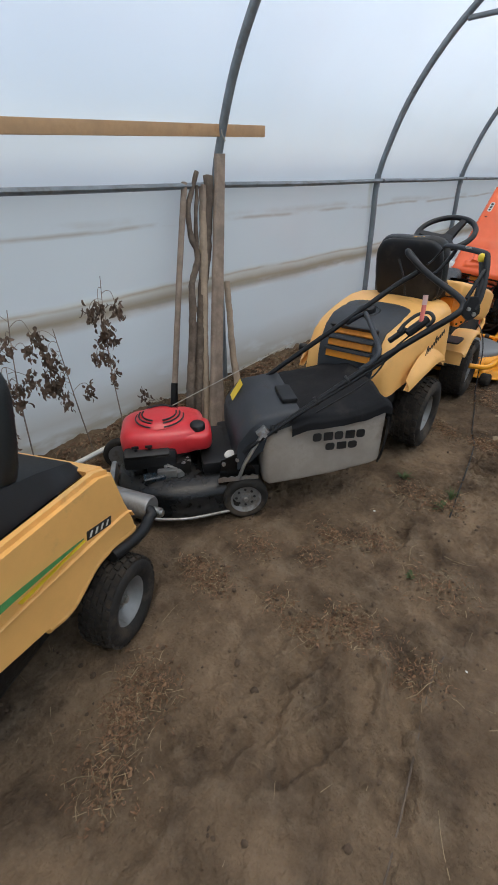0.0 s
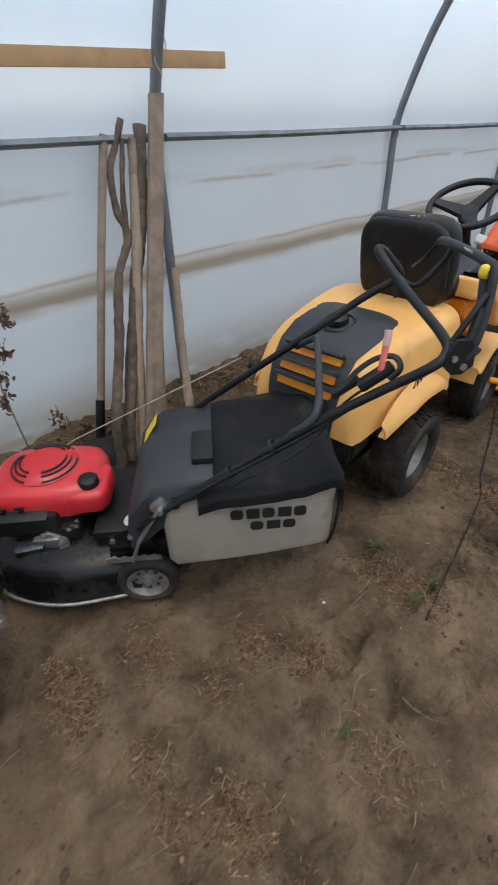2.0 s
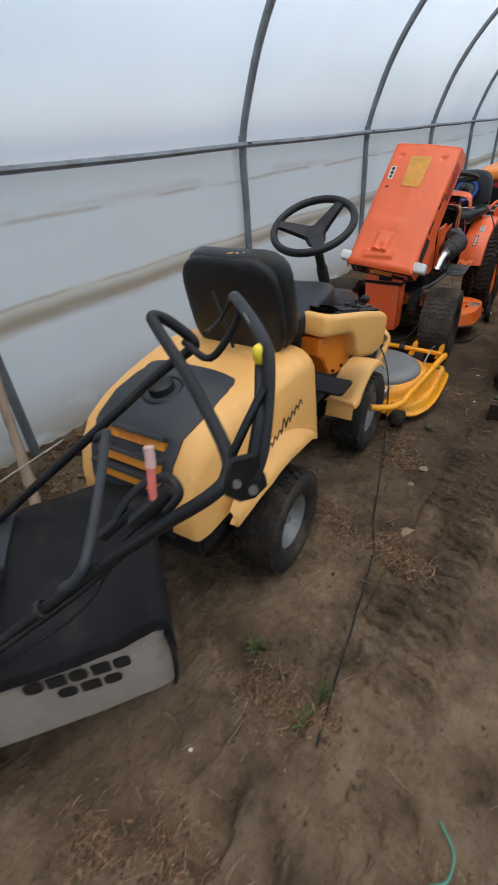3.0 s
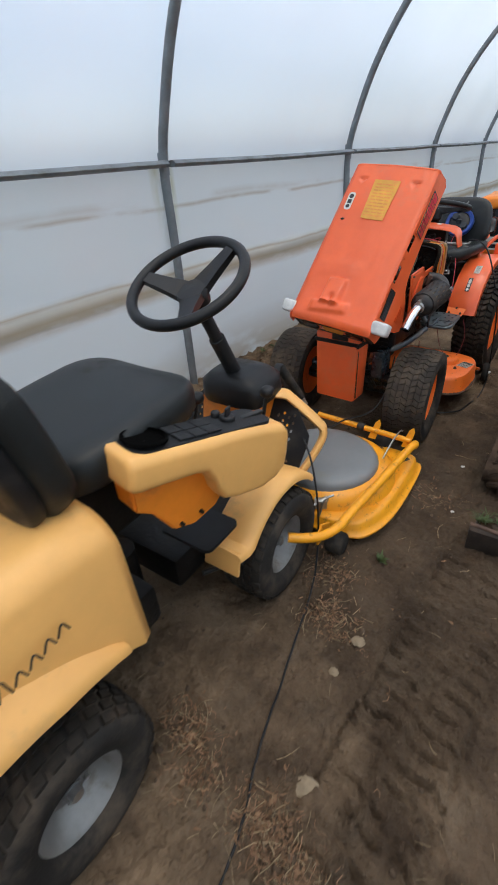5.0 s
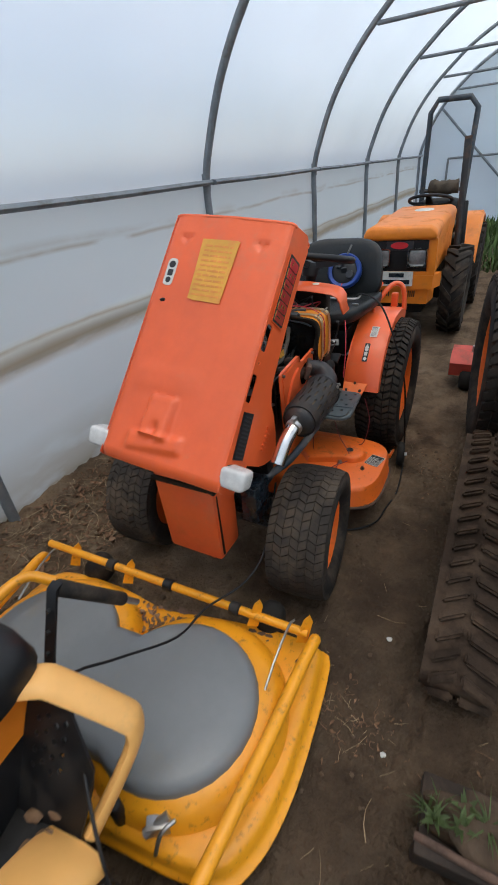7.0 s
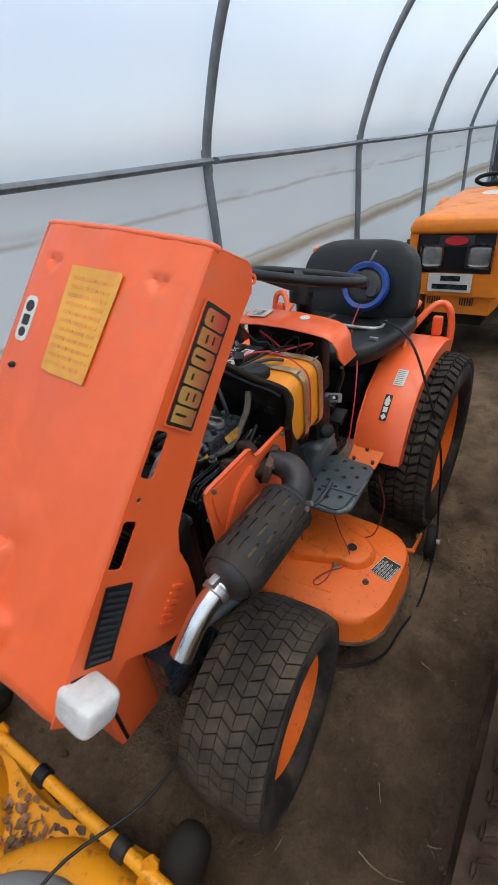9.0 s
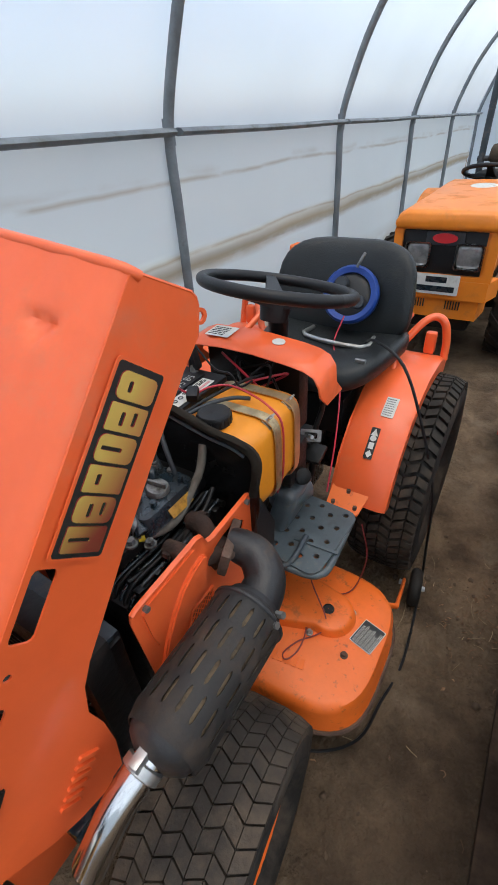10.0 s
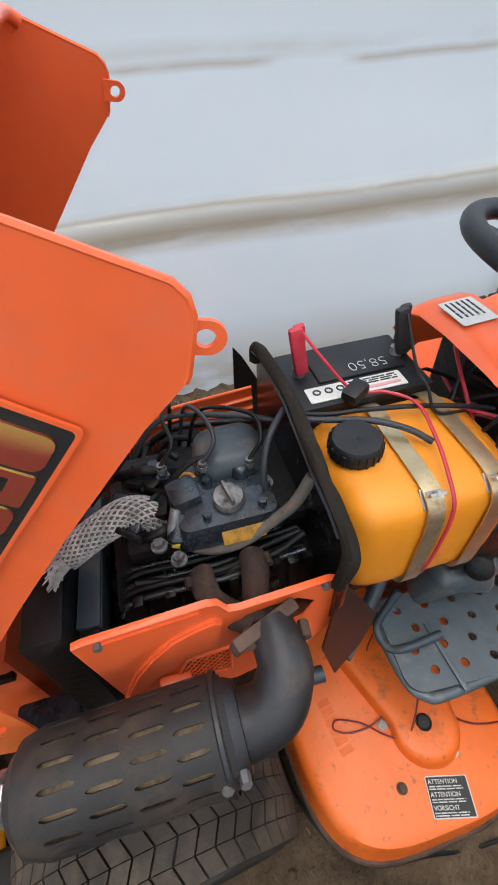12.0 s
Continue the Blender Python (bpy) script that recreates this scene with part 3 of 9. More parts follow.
def sheet_at(side):
    def at(y):
        hem = 0.752 + 0.012 * math.sin(y * 1.3) + 0.01 * fbm(0.0, y, 0.8, 9.0)
        out = []
        for z in [1.34, 1.3, 1.2, 1.1, 1.0, 0.9, 0.84]:
            out.append((z, 0.014 * fbm(z * 1.5, y, 1.3, 6.0) + 0.012))
        # the rolled hem of the upper sheet, then the lower sheet behind it
        for k in range(9):
            t = math.pi * k / 8
            out.append((hem + 0.046 * math.cos(t), 0.010 + 0.019 * math.sin(t) * (1 + 0.3 * fbm(0.0, y, 3.0, 3.0))))
        for z in [0.66, 0.6, 0.5, 0.4, 0.3, 0.2, 0.1, 0.0, -0.1]:
            out.append((z, 0.002 + 0.012 * fbm(z * 1.2, y, 1.7, 8.0)))
        res = []
        for z, o in out:
            x = WALL - 0.045 + o
            res.append((x if side > 0 else 2 * MID - x, y, z))
        return res
    return at


YS2 = list(np.arange(START, END + 0.01, 0.09))
skin("wall_west", sheet_at(1), YS2, M_SHEET, "white plastic sheet wall with a stained rolled hem")
skin("wall_east", sheet_at(-1), YS2, M_SHEET, "white plastic sheet wall with a stained rolled hem")

# the closed gables, with their door frames and braces
for name, y, s in (("wall_north", END + 0.03, 1), ("wall_south", START - 0.03, -1)):
    out = [(p.x, p.z) for p in profile(0.05)]
    bm = plate(out, 0.004, plane_pose((0, y, 0), (1, 0, 0), (0, 0, 1)))
    ob = new(name, to_mesh(name, bm, M_FILM))
    tagged(ob, "milky film stretched over the tunnel's end", "tunnel film", kind="structure")
fr = world_thing("trim_gable", "grey steel tube door frame and braces in the gable", "gable frame", (MID, END - 0.04, 0), "", "structure")
for a, b in (((-1.5, 0), (-1.5, 1.24)), ((-1.5, 1.24), (2.6, 1.24)), ((-1.70, 2.04), (0.3, -0.1)), ((2.6, 0), (2.6, 1.24))):
    part("brace", tube([(a[0], END - 0.04, max(0, a[1])), (b[0], END - 0.04, max(0, b[1]))], 0.02, 8, 1), M_GALV, fr)

# ---- wheels ----
def wheel(parent, at, axis, radius, width, rim, rim_mat, kind="turf", n=34, cols=4, turn=0.0, label=""):
    """A rim with its tyre and tread under it. axis points to the outer face."""
    ax = Vector(axis).normalized()
    at = Vector(at)
    a, b = ring_frame(ax)
    h = width / 2
    disc = lathe([(0.001, h * 0.25), (rim * 0.22, h * 0.30), (rim * 0.24, h * 0.12), (rim * 0.46, h * 0.08), (rim * 0.50, h * 0.0), (rim * 0.56, h * 0.0), (rim * 0.60, h * 0.07), (rim * 0.78, h * 0.25), (rim * 0.90, h * 0.62), (rim * 1.03, h * 0.72), (rim * 1.03, h * 0.58),
                  (rim * 0.85, h * 0.1), (rim * 0.85, -h * 0.5), (rim * 1.02, -h * 0.72), (rim * 0.7, -h * 0.6), (0.001, -h * 0.6)], at, ax, 30)
    w = part("wheel", disc, rim_mat, parent, label)
    part("hub", lathe([(0.001, h * 0.52), (rim * 0.14, h * 0.5), (rim * 0.15, h * 0.2)], at, ax, 14), M_STEEL, w)
    for t in [2 * math.pi * i / 5 for i in range(5)]:
        o = (a * math.cos(t) + b * math.sin(t)) * rim * 0.42
        part("wheel_nut", cyl(at + ax * h * 0.05 + o, at + ax * h * 0.2 + o, rim * 0.055, n=6), M_STEEL, w)
    r0 = radius - {"lug": 0.03, "field": 0.018, "knob": 0.008}.get(kind, 0.012)
    part("tyre", lathe([(rim * 0.98, h * 0.66), (rim * 1.06, h * 0.86), (rim + (r0 - rim) * 0.45, h * 1.0), (rim + (r0 - rim) * 0.8, h * 0.95), (r0 - 0.006, h * 0.84), (r0, h * 0.6), (r0 + 0.002, 0),
                        (r0, -h * 0.6), (r0 - 0.006, -h * 0.84), (rim + (r0 - rim) * 0.8, -h * 0.95), (rim + (r0 - rim) * 0.45, -h * 1.0), (rim * 1.06, -h * 0.86), (rim * 0.98, -h * 0.66)], at, ax, 44), M_RUB, w)
    bm = bmesh.new()

    def block(corners, low, high):
        """corners: (angle, offset along the axis) in turn round the block."""
        vs = []
        for lift in (low, high):
            for i, (t, o) in enumerate(corners):
                k = 1 - 0.055 * abs(o / h) ** 4
                vs.append(bm.verts.new(at + ax * o + (a * math.cos(t) + b * math.sin(t)) * lift * k))
        m = len(corners)
        bm.faces.new(vs[m:])
        for i in range(m):
            j = (i + 1) % m
            bm.faces.new((vs[i], vs[j], vs[m + j], vs[m + i]))

    step = 2 * math.pi / n
    for k in range(n):
        t = k * step + turn
        if kind == "turf":
            cw = 1.90 * h / cols
            for c in range(cols):
                o0 = -0.95 * h + c * cw + 0.001
                o1 = o0 + cw - 0.0015
                om = (o0 + o1) / 2
                s = step * 0.22 * (1 if c % 2 else -1)
                g = step * 0.88
                block([(t - s, o0), (t + s, o1), (t + g + s, o1), (t + g - s, o0)], r0 - 0.008, radius)
        elif kind == "field":
            cw = 1.92 * h / cols
            for c in range(cols):
                o0 = -0.96 * h + c * cw + 0.0025
                o1 = o0 + cw - 0.005
                s = step * 0.20 * (1 if c % 2 else -1)
                g = step * 0.66
                block([(t - s, o0), (t + s, o1), (t + g + s, o1), (t + g - s, o0)], r0 - 0.006, radius)
        elif kind == "knob":
            for c in range(cols):
                cw = 1.8 * h / cols
                o0 = -0.9 * h + c * cw
                s = step * (0.5 if c % 2 else 0.0)
                block([(t + s, o0 + 0.004), (t + s + step * 0.12, o0 + cw - 0.004), (t + s + step * 0.82, o0 + cw - 0.004), (t + s + step * 0.70, o0 + 0.004)], r0 - 0.008, radius)
        else:
            for sd in (1, -1):
                s = 0.0 if sd > 0 else step / 2
                block([(t + s, 0.0 * sd), (t + s - step * 0.85, h * 0.97 * sd), (t + s - step * 0.45, h * 0.97 * sd), (t + s + step * 0.36, -0.06 * h * sd)], r0 - 0.01, radius)
    bmesh.ops.recalc_face_normals(bm, faces=bm.faces[:])
    part("tread", bm, M_TREAD if kind == "turf" else M_TREADD, w)
    return w


def torus_wheel(parent, at, normal, r, tube_r, material, spokes, hub_r=0.05, dish=0.03, wide=1.0):
    """A steering wheel: rim, spokes at the given angles, boss."""
    nrm = Vector(normal).normalized()
    a, b = ring_frame(nrm)
    at = Vector(at)
    ring = [[at + (a * math.cos(t) + b * math.sin(t)) * (r + tube_r * math.cos(s)) + nrm * tube_r * math.sin(s) for s in [2 * math.pi * j / 14 for j in range(14)]]
            for t in [2 * math.pi * i / 48 for i in range(49)]]
    w = part("steering_wheel", loft(ring, cap=False), material, parent)
    for ang in spokes:
        d = a * math.cos(radians(ang)) + b * math.sin(radians(ang))
        c = nrm.cross(d)
        rings = []
        for q, wd, th in ((0.02, 0.036, 0.012), (r * 0.5, 0.026, 0.011), (r, 0.018, 0.009)):
            wd *= wide
            p = at + d * q - nrm * dish * (1 - q / r)
            rings.append([p + c * wd + nrm * th, p - c * wd + nrm * th, p - c * wd - nrm * th, p + c * wd - nrm * th])
        part("spoke", loft(rings), material, w)
    part("boss", lathe([(0.001, 0.006), (hub_r * 0.9, 0.002), (hub_r, -0.008), (hub_r * 0.85, -0.05), (0.001, -0.05)], at - nrm * dish * 0.6, nrm, 20), material, w)
    return w


def bars(parent, m, w, h, rows, material, name="print", fill=0.8, seed=1, t=0.0012, thick=0.62):
    """Unreadable print as plain bars within w x h, in the pose m."""
    rnd = random.Random(seed)
    bm = []
    for i in range(rows):
        y0 = h * (i + (1 - thick) / 2) / rows
        y1 = h * (i + (1 + thick) / 2) / rows
        x = 0.0
        while x < w * fill - 1e-4:
            k = min(w * fill - x, w * rnd.uniform(0.12, 0.34))
            bm.append(plate([(x, y0), (x + k * 0.85, y0), (x + k * 0.85, y1), (x, y1)], t, m))
            x += k
    return part(name, join(*bm), material, parent)


# ---- the compact tractor with its bonnet tipped forward ----
K = world_thing("compact_tractor", "faded orange compact tractor with its bonnet tipped forward and engine bare", "tractor", (-1.03, 5.2, 0))
CX = -1.05
for x, s in ((-0.692, 1), (-1.395, -1)):
    wheel(K, (x, 4.71, 0.232), (s * 0.995, s * 0.09, 0), 0.238, 0.205, 0.142, M_ORND, "turf", 48, 7, 0.06 * s)
for x, s in ((-0.665, 1), (-1.415, -1)):
    wheel(K, (x, 5.83, 0.334), (s, 0, 0), 0.34, 0.21, 0.205, M_ORND, "field", 60, 6, 0.03)
part("front_axle", join(box((CX, 4.71, 0.29), (0.5, 0.09, 0.08), bev=0.02), cyl((CX - 0.27, 4.71, 0.232), (CX + 0.27, 4.71, 0.232), 0.035),
                        tube([(CX - 0.2, 4.62, 0.33), (CX + 0.2, 4.62, 0.33)], 0.014, step=1)), M_CAST, K)
part("chassis", join(box((CX, 4.92, 0.43), (0.20, 0.75, 0.16), bev=0.02), box((CX, 5.48, 0.42), (0.24, 0.5, 0.26), bev=0.03), box((CX, 5.83, 0.4), (0.5, 0.18, 0.2), bev=0.03)), M_CAST, K)
nose = part("weight_box", box((-1.022, 4.505, 0.415), (0.215, 0.125, 0.35), bev=0.014, taper=1.06), M_ORNG, K, "orange steel front weight box")
part("strap", join(box((-1.022, 4.437, 0.548), (0.235, 0.012, 0.018), bev=0.003), box((-0.906, 4.50, 0.54), (0.012, 0.13, 0.018), bev=0.003)), M_OILY, nose)
part("badge", box((-1.00, 4.4375, 0.575), (0.085, 0.010, 0.03), bev=0.004), M_BLK, nose)
part("seam", box((-0.9125, 4.460, 0.40), (0.006, 0.008, 0.28), bev=0.001), M_OILY, nose)

# bonnet: top, sides, grille, in a frame tipped about the front
HX = Vector((0.9947, 0.0065, -0.1028))
HU = Vector((0.0749, 0.6386, 0.7659))
HN = Vector((-0.0706, 0.7695, -0.6347))
H0 = Vector((-1.0186, 4.3329, 0.6624))


def hp(x, s, d):
    return H0 + HX * x + HU * s + HN * d


def hwid(s):
    return 0.204 - 0.013 * s / 0.77


def step_to(v, a, b):
    t = min(1.0, max(0.0, (v - a) / (b - a)))
    return t * t * (3 - 2 * t)


def hump(v, a, b, soft):
    return step_to(v, a - soft, a + soft) * (1 - step_to(v, b - soft, b + soft))


sect = [(-1.012, 0.013), (-1.0, 0.007), (-0.97, 0.002), (-0.9, -0.001), (-0.5, -0.005), (0, -0.008), (0.5, -0.005), (0.9, -0.001), (0.97, 0.002), (1.0, 0.007), (1.012, 0.013)]
SX_, SD_ = [q[0] for q in sect], [q[1] for q in sect]
cols = SX_[:4] + [-0.9 + 1.8 * i / 52 for i in range(1, 52)] + SX_[7:]
rings = []
for s in [0.0, 0.012, 0.03] + [0.035 + 0.735 * i / 90 for i in range(91)]:
    row = []
    for x in cols:
        d = float(np.interp(x, SX_, SD_))
        mx = x * hwid(s)
        # the pressed scoop near the nose, its lip, a shallow swage across and two dents by the rear edge
        d -= 0.024 * hump(mx, -0.078, 0.012, 0.008) * hump(s, 0.095, 0.215, 0.008) * (1 - 0.35 * step_to(s, 0.13, 0.21))
        d -= 0.013 * hump(mx, -0.118, 0.062, 0.012) * hump(s, 0.045 + 0.12 * (mx + 0.12), 0.098 + 0.08 * (mx + 0.12), 0.009)
        d += 0.012 * max(0.0, 1 - ((mx + 0.03) / 0.014) ** 2) * hump(s, 0.085, 0.135, 0.012)
        d -= 0.005 * hump(mx, -0.16, 0.05, 0.03) * hump(s, 0.23, 0.30, 0.025)
        for cx in (-0.133, 0.118):
            w = 0.030 * max(0.0, 1 - (0.705 - s) / 0.032) if 0.672 < s < 0.706 else 0.0
            d += 0.008 * step_to(w - abs(mx - cx), 0.0, 0.02) if w else 0
        d += 0.02 if s == 0 else (0.006 if s < 0.02 else 0)
        d += 0.0022 * fbm(x * 2, s * 3, 1.5, 2.0)
        row.append(hp(mx, s, d))
    rings.append(row)
bm = loft(rings, cap=False, closed=False)
bmesh.ops.solidify(bm, geom=bm.faces[:], thickness=0.0035)
bonnet = part("bonnet", bm, M_ORNG, K, "faded orange sheet steel bonnet", sharp=50)
part("rear_lip", tube([hp(x * hwid(0.77), 0.771, float(np.interp(x, SX_, SD_)) + 0.004) for x in SX_[:4] + [-0.75 + 0.15 * i for i in range(11)] + SX_[7:]], 0.006, 8, 1), M_ORNG, bonnet)
SIDE_OUT = [(0.771, 0.006), (0.785, 0.072), (0.787, 0.082), (0.785, 0.091), (0.7795, 0.0975), (0.770, 0.103), (0.7594, 0.1085), (0.752, 0.1122), (0.747, 0.1134), (0.740, 0.1132), (0.711, 0.1110), (0.60, 0.1125), (0.50, 0.117), (0.43, 0.122), (0.365, 0.126), (0.33, 0.133), (0.29, 0.155), (0.262, 0.19), (0.22, 0.228), (0.168, 0.262), (0.152, 0.252), (0.138, 0.256), (0.112, 0.215), (0.100, 0.18), (0.094, 0.115), (0.03, 0.10), (0.0, 0.085), (0.0, 0.03), (0.006, 0.006)]
SLOTS = [rrect(0.411, 0.013, 0.488, 0.040, 0.006, 2), rrect(0.262, 0.011, 0.342, 0.037, 0.006, 2)]
for sgn in (1, -1):
    # the sides lean in with the taper of the top and flare a little downwards
    a0, a1, b0 = hp(sgn * 0.205, 0, 0.0), hp(sgn * 0.192, 0.77, 0.0), hp(sgn * 0.220, 0, 0.092)
    m = plane_pose(a0, a1 - a0, b0 - a0)
    zs = Matrix.Translation(HX * (0.0045 if sgn > 0 else -0.0025))
    zr = Matrix.Translation(HX * (0.0062 if sgn > 0 else -0.0042))
    side = part("side_panel", plate(SIDE_OUT, 0.003, m, SLOTS + [circle(0.376, 0.026, 0.0045, 8)]), M_ORNG, bonnet)
    part("rolled_edge", tube([m @ Vector((s, d, 0.0015)) for s, d in SIDE_OUT[:9]], 0.0022, 6, 1), M_ORNG, side)
    part("label_frame", plate(rrect(0.497, 0.019, 0.700, 0.084, 0.005), 0.002, zs @ m, [rrect(0.500, 0.022, 0.697, 0.081, 0.004)]), M_ORNG, bonnet)
    lab = part("name_plate", plate(rrect(0.500, 0.022, 0.697, 0.081, 0.004), 0.0034, zs @ m), M_INK, bonnet, "black name plate with raised metallic shapes")
    for k in range(6):
        s0 = 0.506 + 0.0312 * k
        hole = [[rrect(s0 + 0.0115, 0.033, s0 + 0.0160, 0.058, 0.001, 1)], [rrect(s0 + 0.006, 0.043, s0 + 0.020, 0.048, 0.001, 1), rrect(s0 + 0.008, 0.058, s0 + 0.022, 0.063, 0.001, 1)], [rrect(s0 + 0.008, 0.040, s0 + 0.019, 0.045, 0.001, 1)]][k % 3]
        part("raised_shape", plate(rrect(s0, 0.028, s0 + 0.0275, 0.075, 0.007 if k % 2 else 0.002, 3), 0.0036, zr @ m, hole), M_FOIL, lab)
    mp = part("model_plate", plate([(0.10, 0.028), (0.235, 0.018), (0.24, 0.066), (0.105, 0.076)], 0.0034, zs @ m), M_BLK, bonnet)
    for k in range(11):
        s0 = 0.108 + 0.0115 * k
        part("louvre", plate([(s0, 0.032 - 0.0008 * k), (s0 + 0.005, 0.031 - 0.0008 * k), (s0 + 0.0055, 0.068 - 0.0008 * k), (s0 + 0.0005, 0.069 - 0.0008 * k)], 0.0036, zr @ m), M_GREYP, mp)
    for k in range(6):
        s0 = 0.150 + 0.014 * k
        part("pressed_rib", plate(rrect(s0, 0.165, s0 + 0.007, 0.195, 0.003), 0.0045, zs @ m), M_ORNG, side)
    ear_out = [(0.774, 0.0950), (0.7803, 0.1068)] + [(0.7722 + 0.009 * math.cos(radians(a)), 0.1108 + 0.009 * math.sin(radians(a))) for a in range(-10, 146, 15)] + [(0.7641, 0.1148), (0.758, 0.1035)]
    part("hinge_ear", plate(ear_out, 0.003, Matrix.Translation(HX * (-0.003 * sgn)) @ m, [circle(0.7716, 0.1098, 0.0050, 18)]), M_ORNG, bonnet)
    lc = hp(sgn * 0.232, 0.055, 0.035)
    lamp = part("work_lamp", moved(squircle((0, 0, 0), (0.040, 0.036, 0.030), 5), pose(*lc, -25, 8, 0)), M_LENS, K, "cloudy clear plastic lamp")
    part("lamp_base", box(lc + Vector((-0.032 * sgn, 0.012, 0)), (0.02, 0.06, 0.062), (-25, 8, 0), bev=0.008), M_BLK, lamp)
# grille with its lamps, facing down and forward
m = plane_pose(hp(-0.195, 0.006, 0.03), HX, HN)
gr = part("grille", plate(rrect(0, 0, 0.39, 0.098, 0.01), 0.004, m, [rrect(0.02, 0.02, 0.37, 0.085, 0.01)]), M_BLK, bonnet)
for cx in (0.075, 0.195, 0.315):
    part("headlamp", plate(rrect(cx - 0.05, 0.025, cx + 0.05, 0.08, 0.012), 0.012, m), M_CHROME if cx != 0.195 else M_YLAB, gr)
part("chrome_strip", plate([(0.09, -0.008), (0.30, -0.008), (0.30, 0.012), (0.09, 0.012)], 0.006, m), M_CHROME, gr)
m = plane_pose(hp(-0.062, 0.510, -0.0100), HX, HU + HX * 0.02)
lab = part("warning_label", plate([(0.0, 0.004), (0.02, 0.0), (0.108, 0.0), (0.115, 0.186), (0.108, 0.19), (-0.008, 0.187), (-0.004, 0.10)], 0.0012, m), M_YLAB, bonnet, "peeling yellow label")
bars(lab, Matrix.Translation(-HN * 0.0014) @ plane_pose(hp(-0.055, 0.52, -0.0100), HX, HU + HX * 0.02), 0.10, 0.165, 11, M_FADED, fill=0.95, seed=4, thick=0.4, t=0.0005)
m = plane_pose(hp(-0.168, 0.545, -0.0042), HX, HU)
stk = part("sticker", plate(rrect(0, 0, 0.033, 0.085, 0.012), 0.0012, m), M_WHT, bonnet)
for shape in (circle(0.0165, 0.066, 0.011, 12), rrect(0.008, 0.03, 0.026, 0.05, 0.003), circle(0.0165, 0.017, 0.009, 12)):
    part("sticker_mark", plate(shape, 0.0012, Matrix.Translation(-HN * 0.001) @ m), M_INK, stk)
part("scuff", blob(hp(-0.15, 0.50, -0.002), (0.011, 0.009, 0.006), 0.3, 6, 1), M_OILY, bonnet)

# engine
eng = part("engine_block", box((-0.97, 4.92, 0.585), (0.22, 0.30, 0.31), bev=0.015), M_OILY, K, "oily blue-grey diesel engine, bare")
part("cylinder_head", box((-0.98, 4.925, 0.782), (0.165, 0.25, 0.03), bev=0.01), M_OILY, eng)
for k in range(6):
    part("casting_rib", box((-0.857, 4.80 + 0.04 * k, 0.68), (0.016, 0.014, 0.16), (0, 0, 4 * (k % 2)), bev=0.004), M_OILY, eng)
rnd = random.Random(5)
part("valve_cover", loft([[(-0.932 + x * k, 4.932 + y * k2, z) for x, y in rrect(-0.046, -0.066, 0.046, 0.066, 0.014)] for k, k2, z in ((1.06, 1.04, 0.793), (1.0, 1.0, 0.798), (0.97, 0.98, 0.815), (0.90, 0.94, 0.824), (0.5, 0.6, 0.826))]), M_CAST, eng, "blue-grey painted valve cover, chipped")
part("thermostat_housing", join(box((-0.945, 4.882, 0.822), (0.045, 0.042, 0.04), (0, 0, 10), bev=0.012), cyl((-0.925, 4.872, 0.82), (-0.895, 4.862, 0.80), 0.013, n=12, soft=0.003)), M_CAST, eng)
part("outlet_elbow", tube([(-0.935, 4.872, 0.826), (-0.918, 4.866, 0.824), (-0.908, 4.860, 0.812), (-0.905, 4.858, 0.794)], 0.0075, 12), M_DULL, eng)
part("decompression_knob", cyl((-0.962, 4.962, 0.82), (-0.962, 4.962, 0.842), 0.015, 0.012, 12, 0.003), M_CAST, eng)
oil = part("oil_cap", lathe([(0.001, 0.012), (0.0185, 0.012), (0.021, 0.008), (0.021, 0.0)], (-0.923, 4.936, 0.825), (0.1, 0, 1), 24), M_DULL, eng, "round steel oil filler cap")
part("cap_grip", box((-0.922, 4.936, 0.842), (0.034, 0.005, 0.010), (0, 6, 12), bev=0.002), M_DULL, oil)
part("makers_plate", box((-0.8835, 4.945, 0.804), (0.003, 0.055, 0.020), (0, -35, 0), bev=0.001), mat("oily_yellow_plate", (0.42, 0.20, 0.012), 0.45, 0, 0.2, 30, 0.05, 90, dirt=(0.10, 0.05, 0.01), amount=0.4, dscale=40), eng)
for x, y, z, r in ((-0.905, 4.905, 0.825, 0.006), (-0.905, 4.975, 0.825, 0.006), (-0.958, 4.915, 0.825, 0.006), (-0.94, 4.99, 0.82, 0.007), (-0.985, 4.86, 0.80, 0.008), (-1.0, 4.90, 0.80, 0.008), (-0.99, 4.98, 0.80, 0.008), (-0.88, 4.86, 0.79, 0.007), (-1.03, 4.85, 0.80, 0.008), (-0.90, 4.84, 0.80, 0.007)):
    part("bolt", join(cyl((x, y, z - 0.004), (x, y, z), r * 1.5, n=12), cyl((x, y, z), (x, y, z + 0.009), r, n=6)), M_DULL if r == 0.007 else M_CAST, eng)
part("intake_manifold", loft([[(-1.0 + x * k, 4.955 + y * k, z) for x, y in rrect(-0.045, -0.05, 0.045, 0.05, 0.03)] for k, z in ((1.0, 0.795), (1.0, 0.82), (0.9, 0.842), (0.6, 0.852))]), M_STEP, eng, "blue-grey cast intake dome")
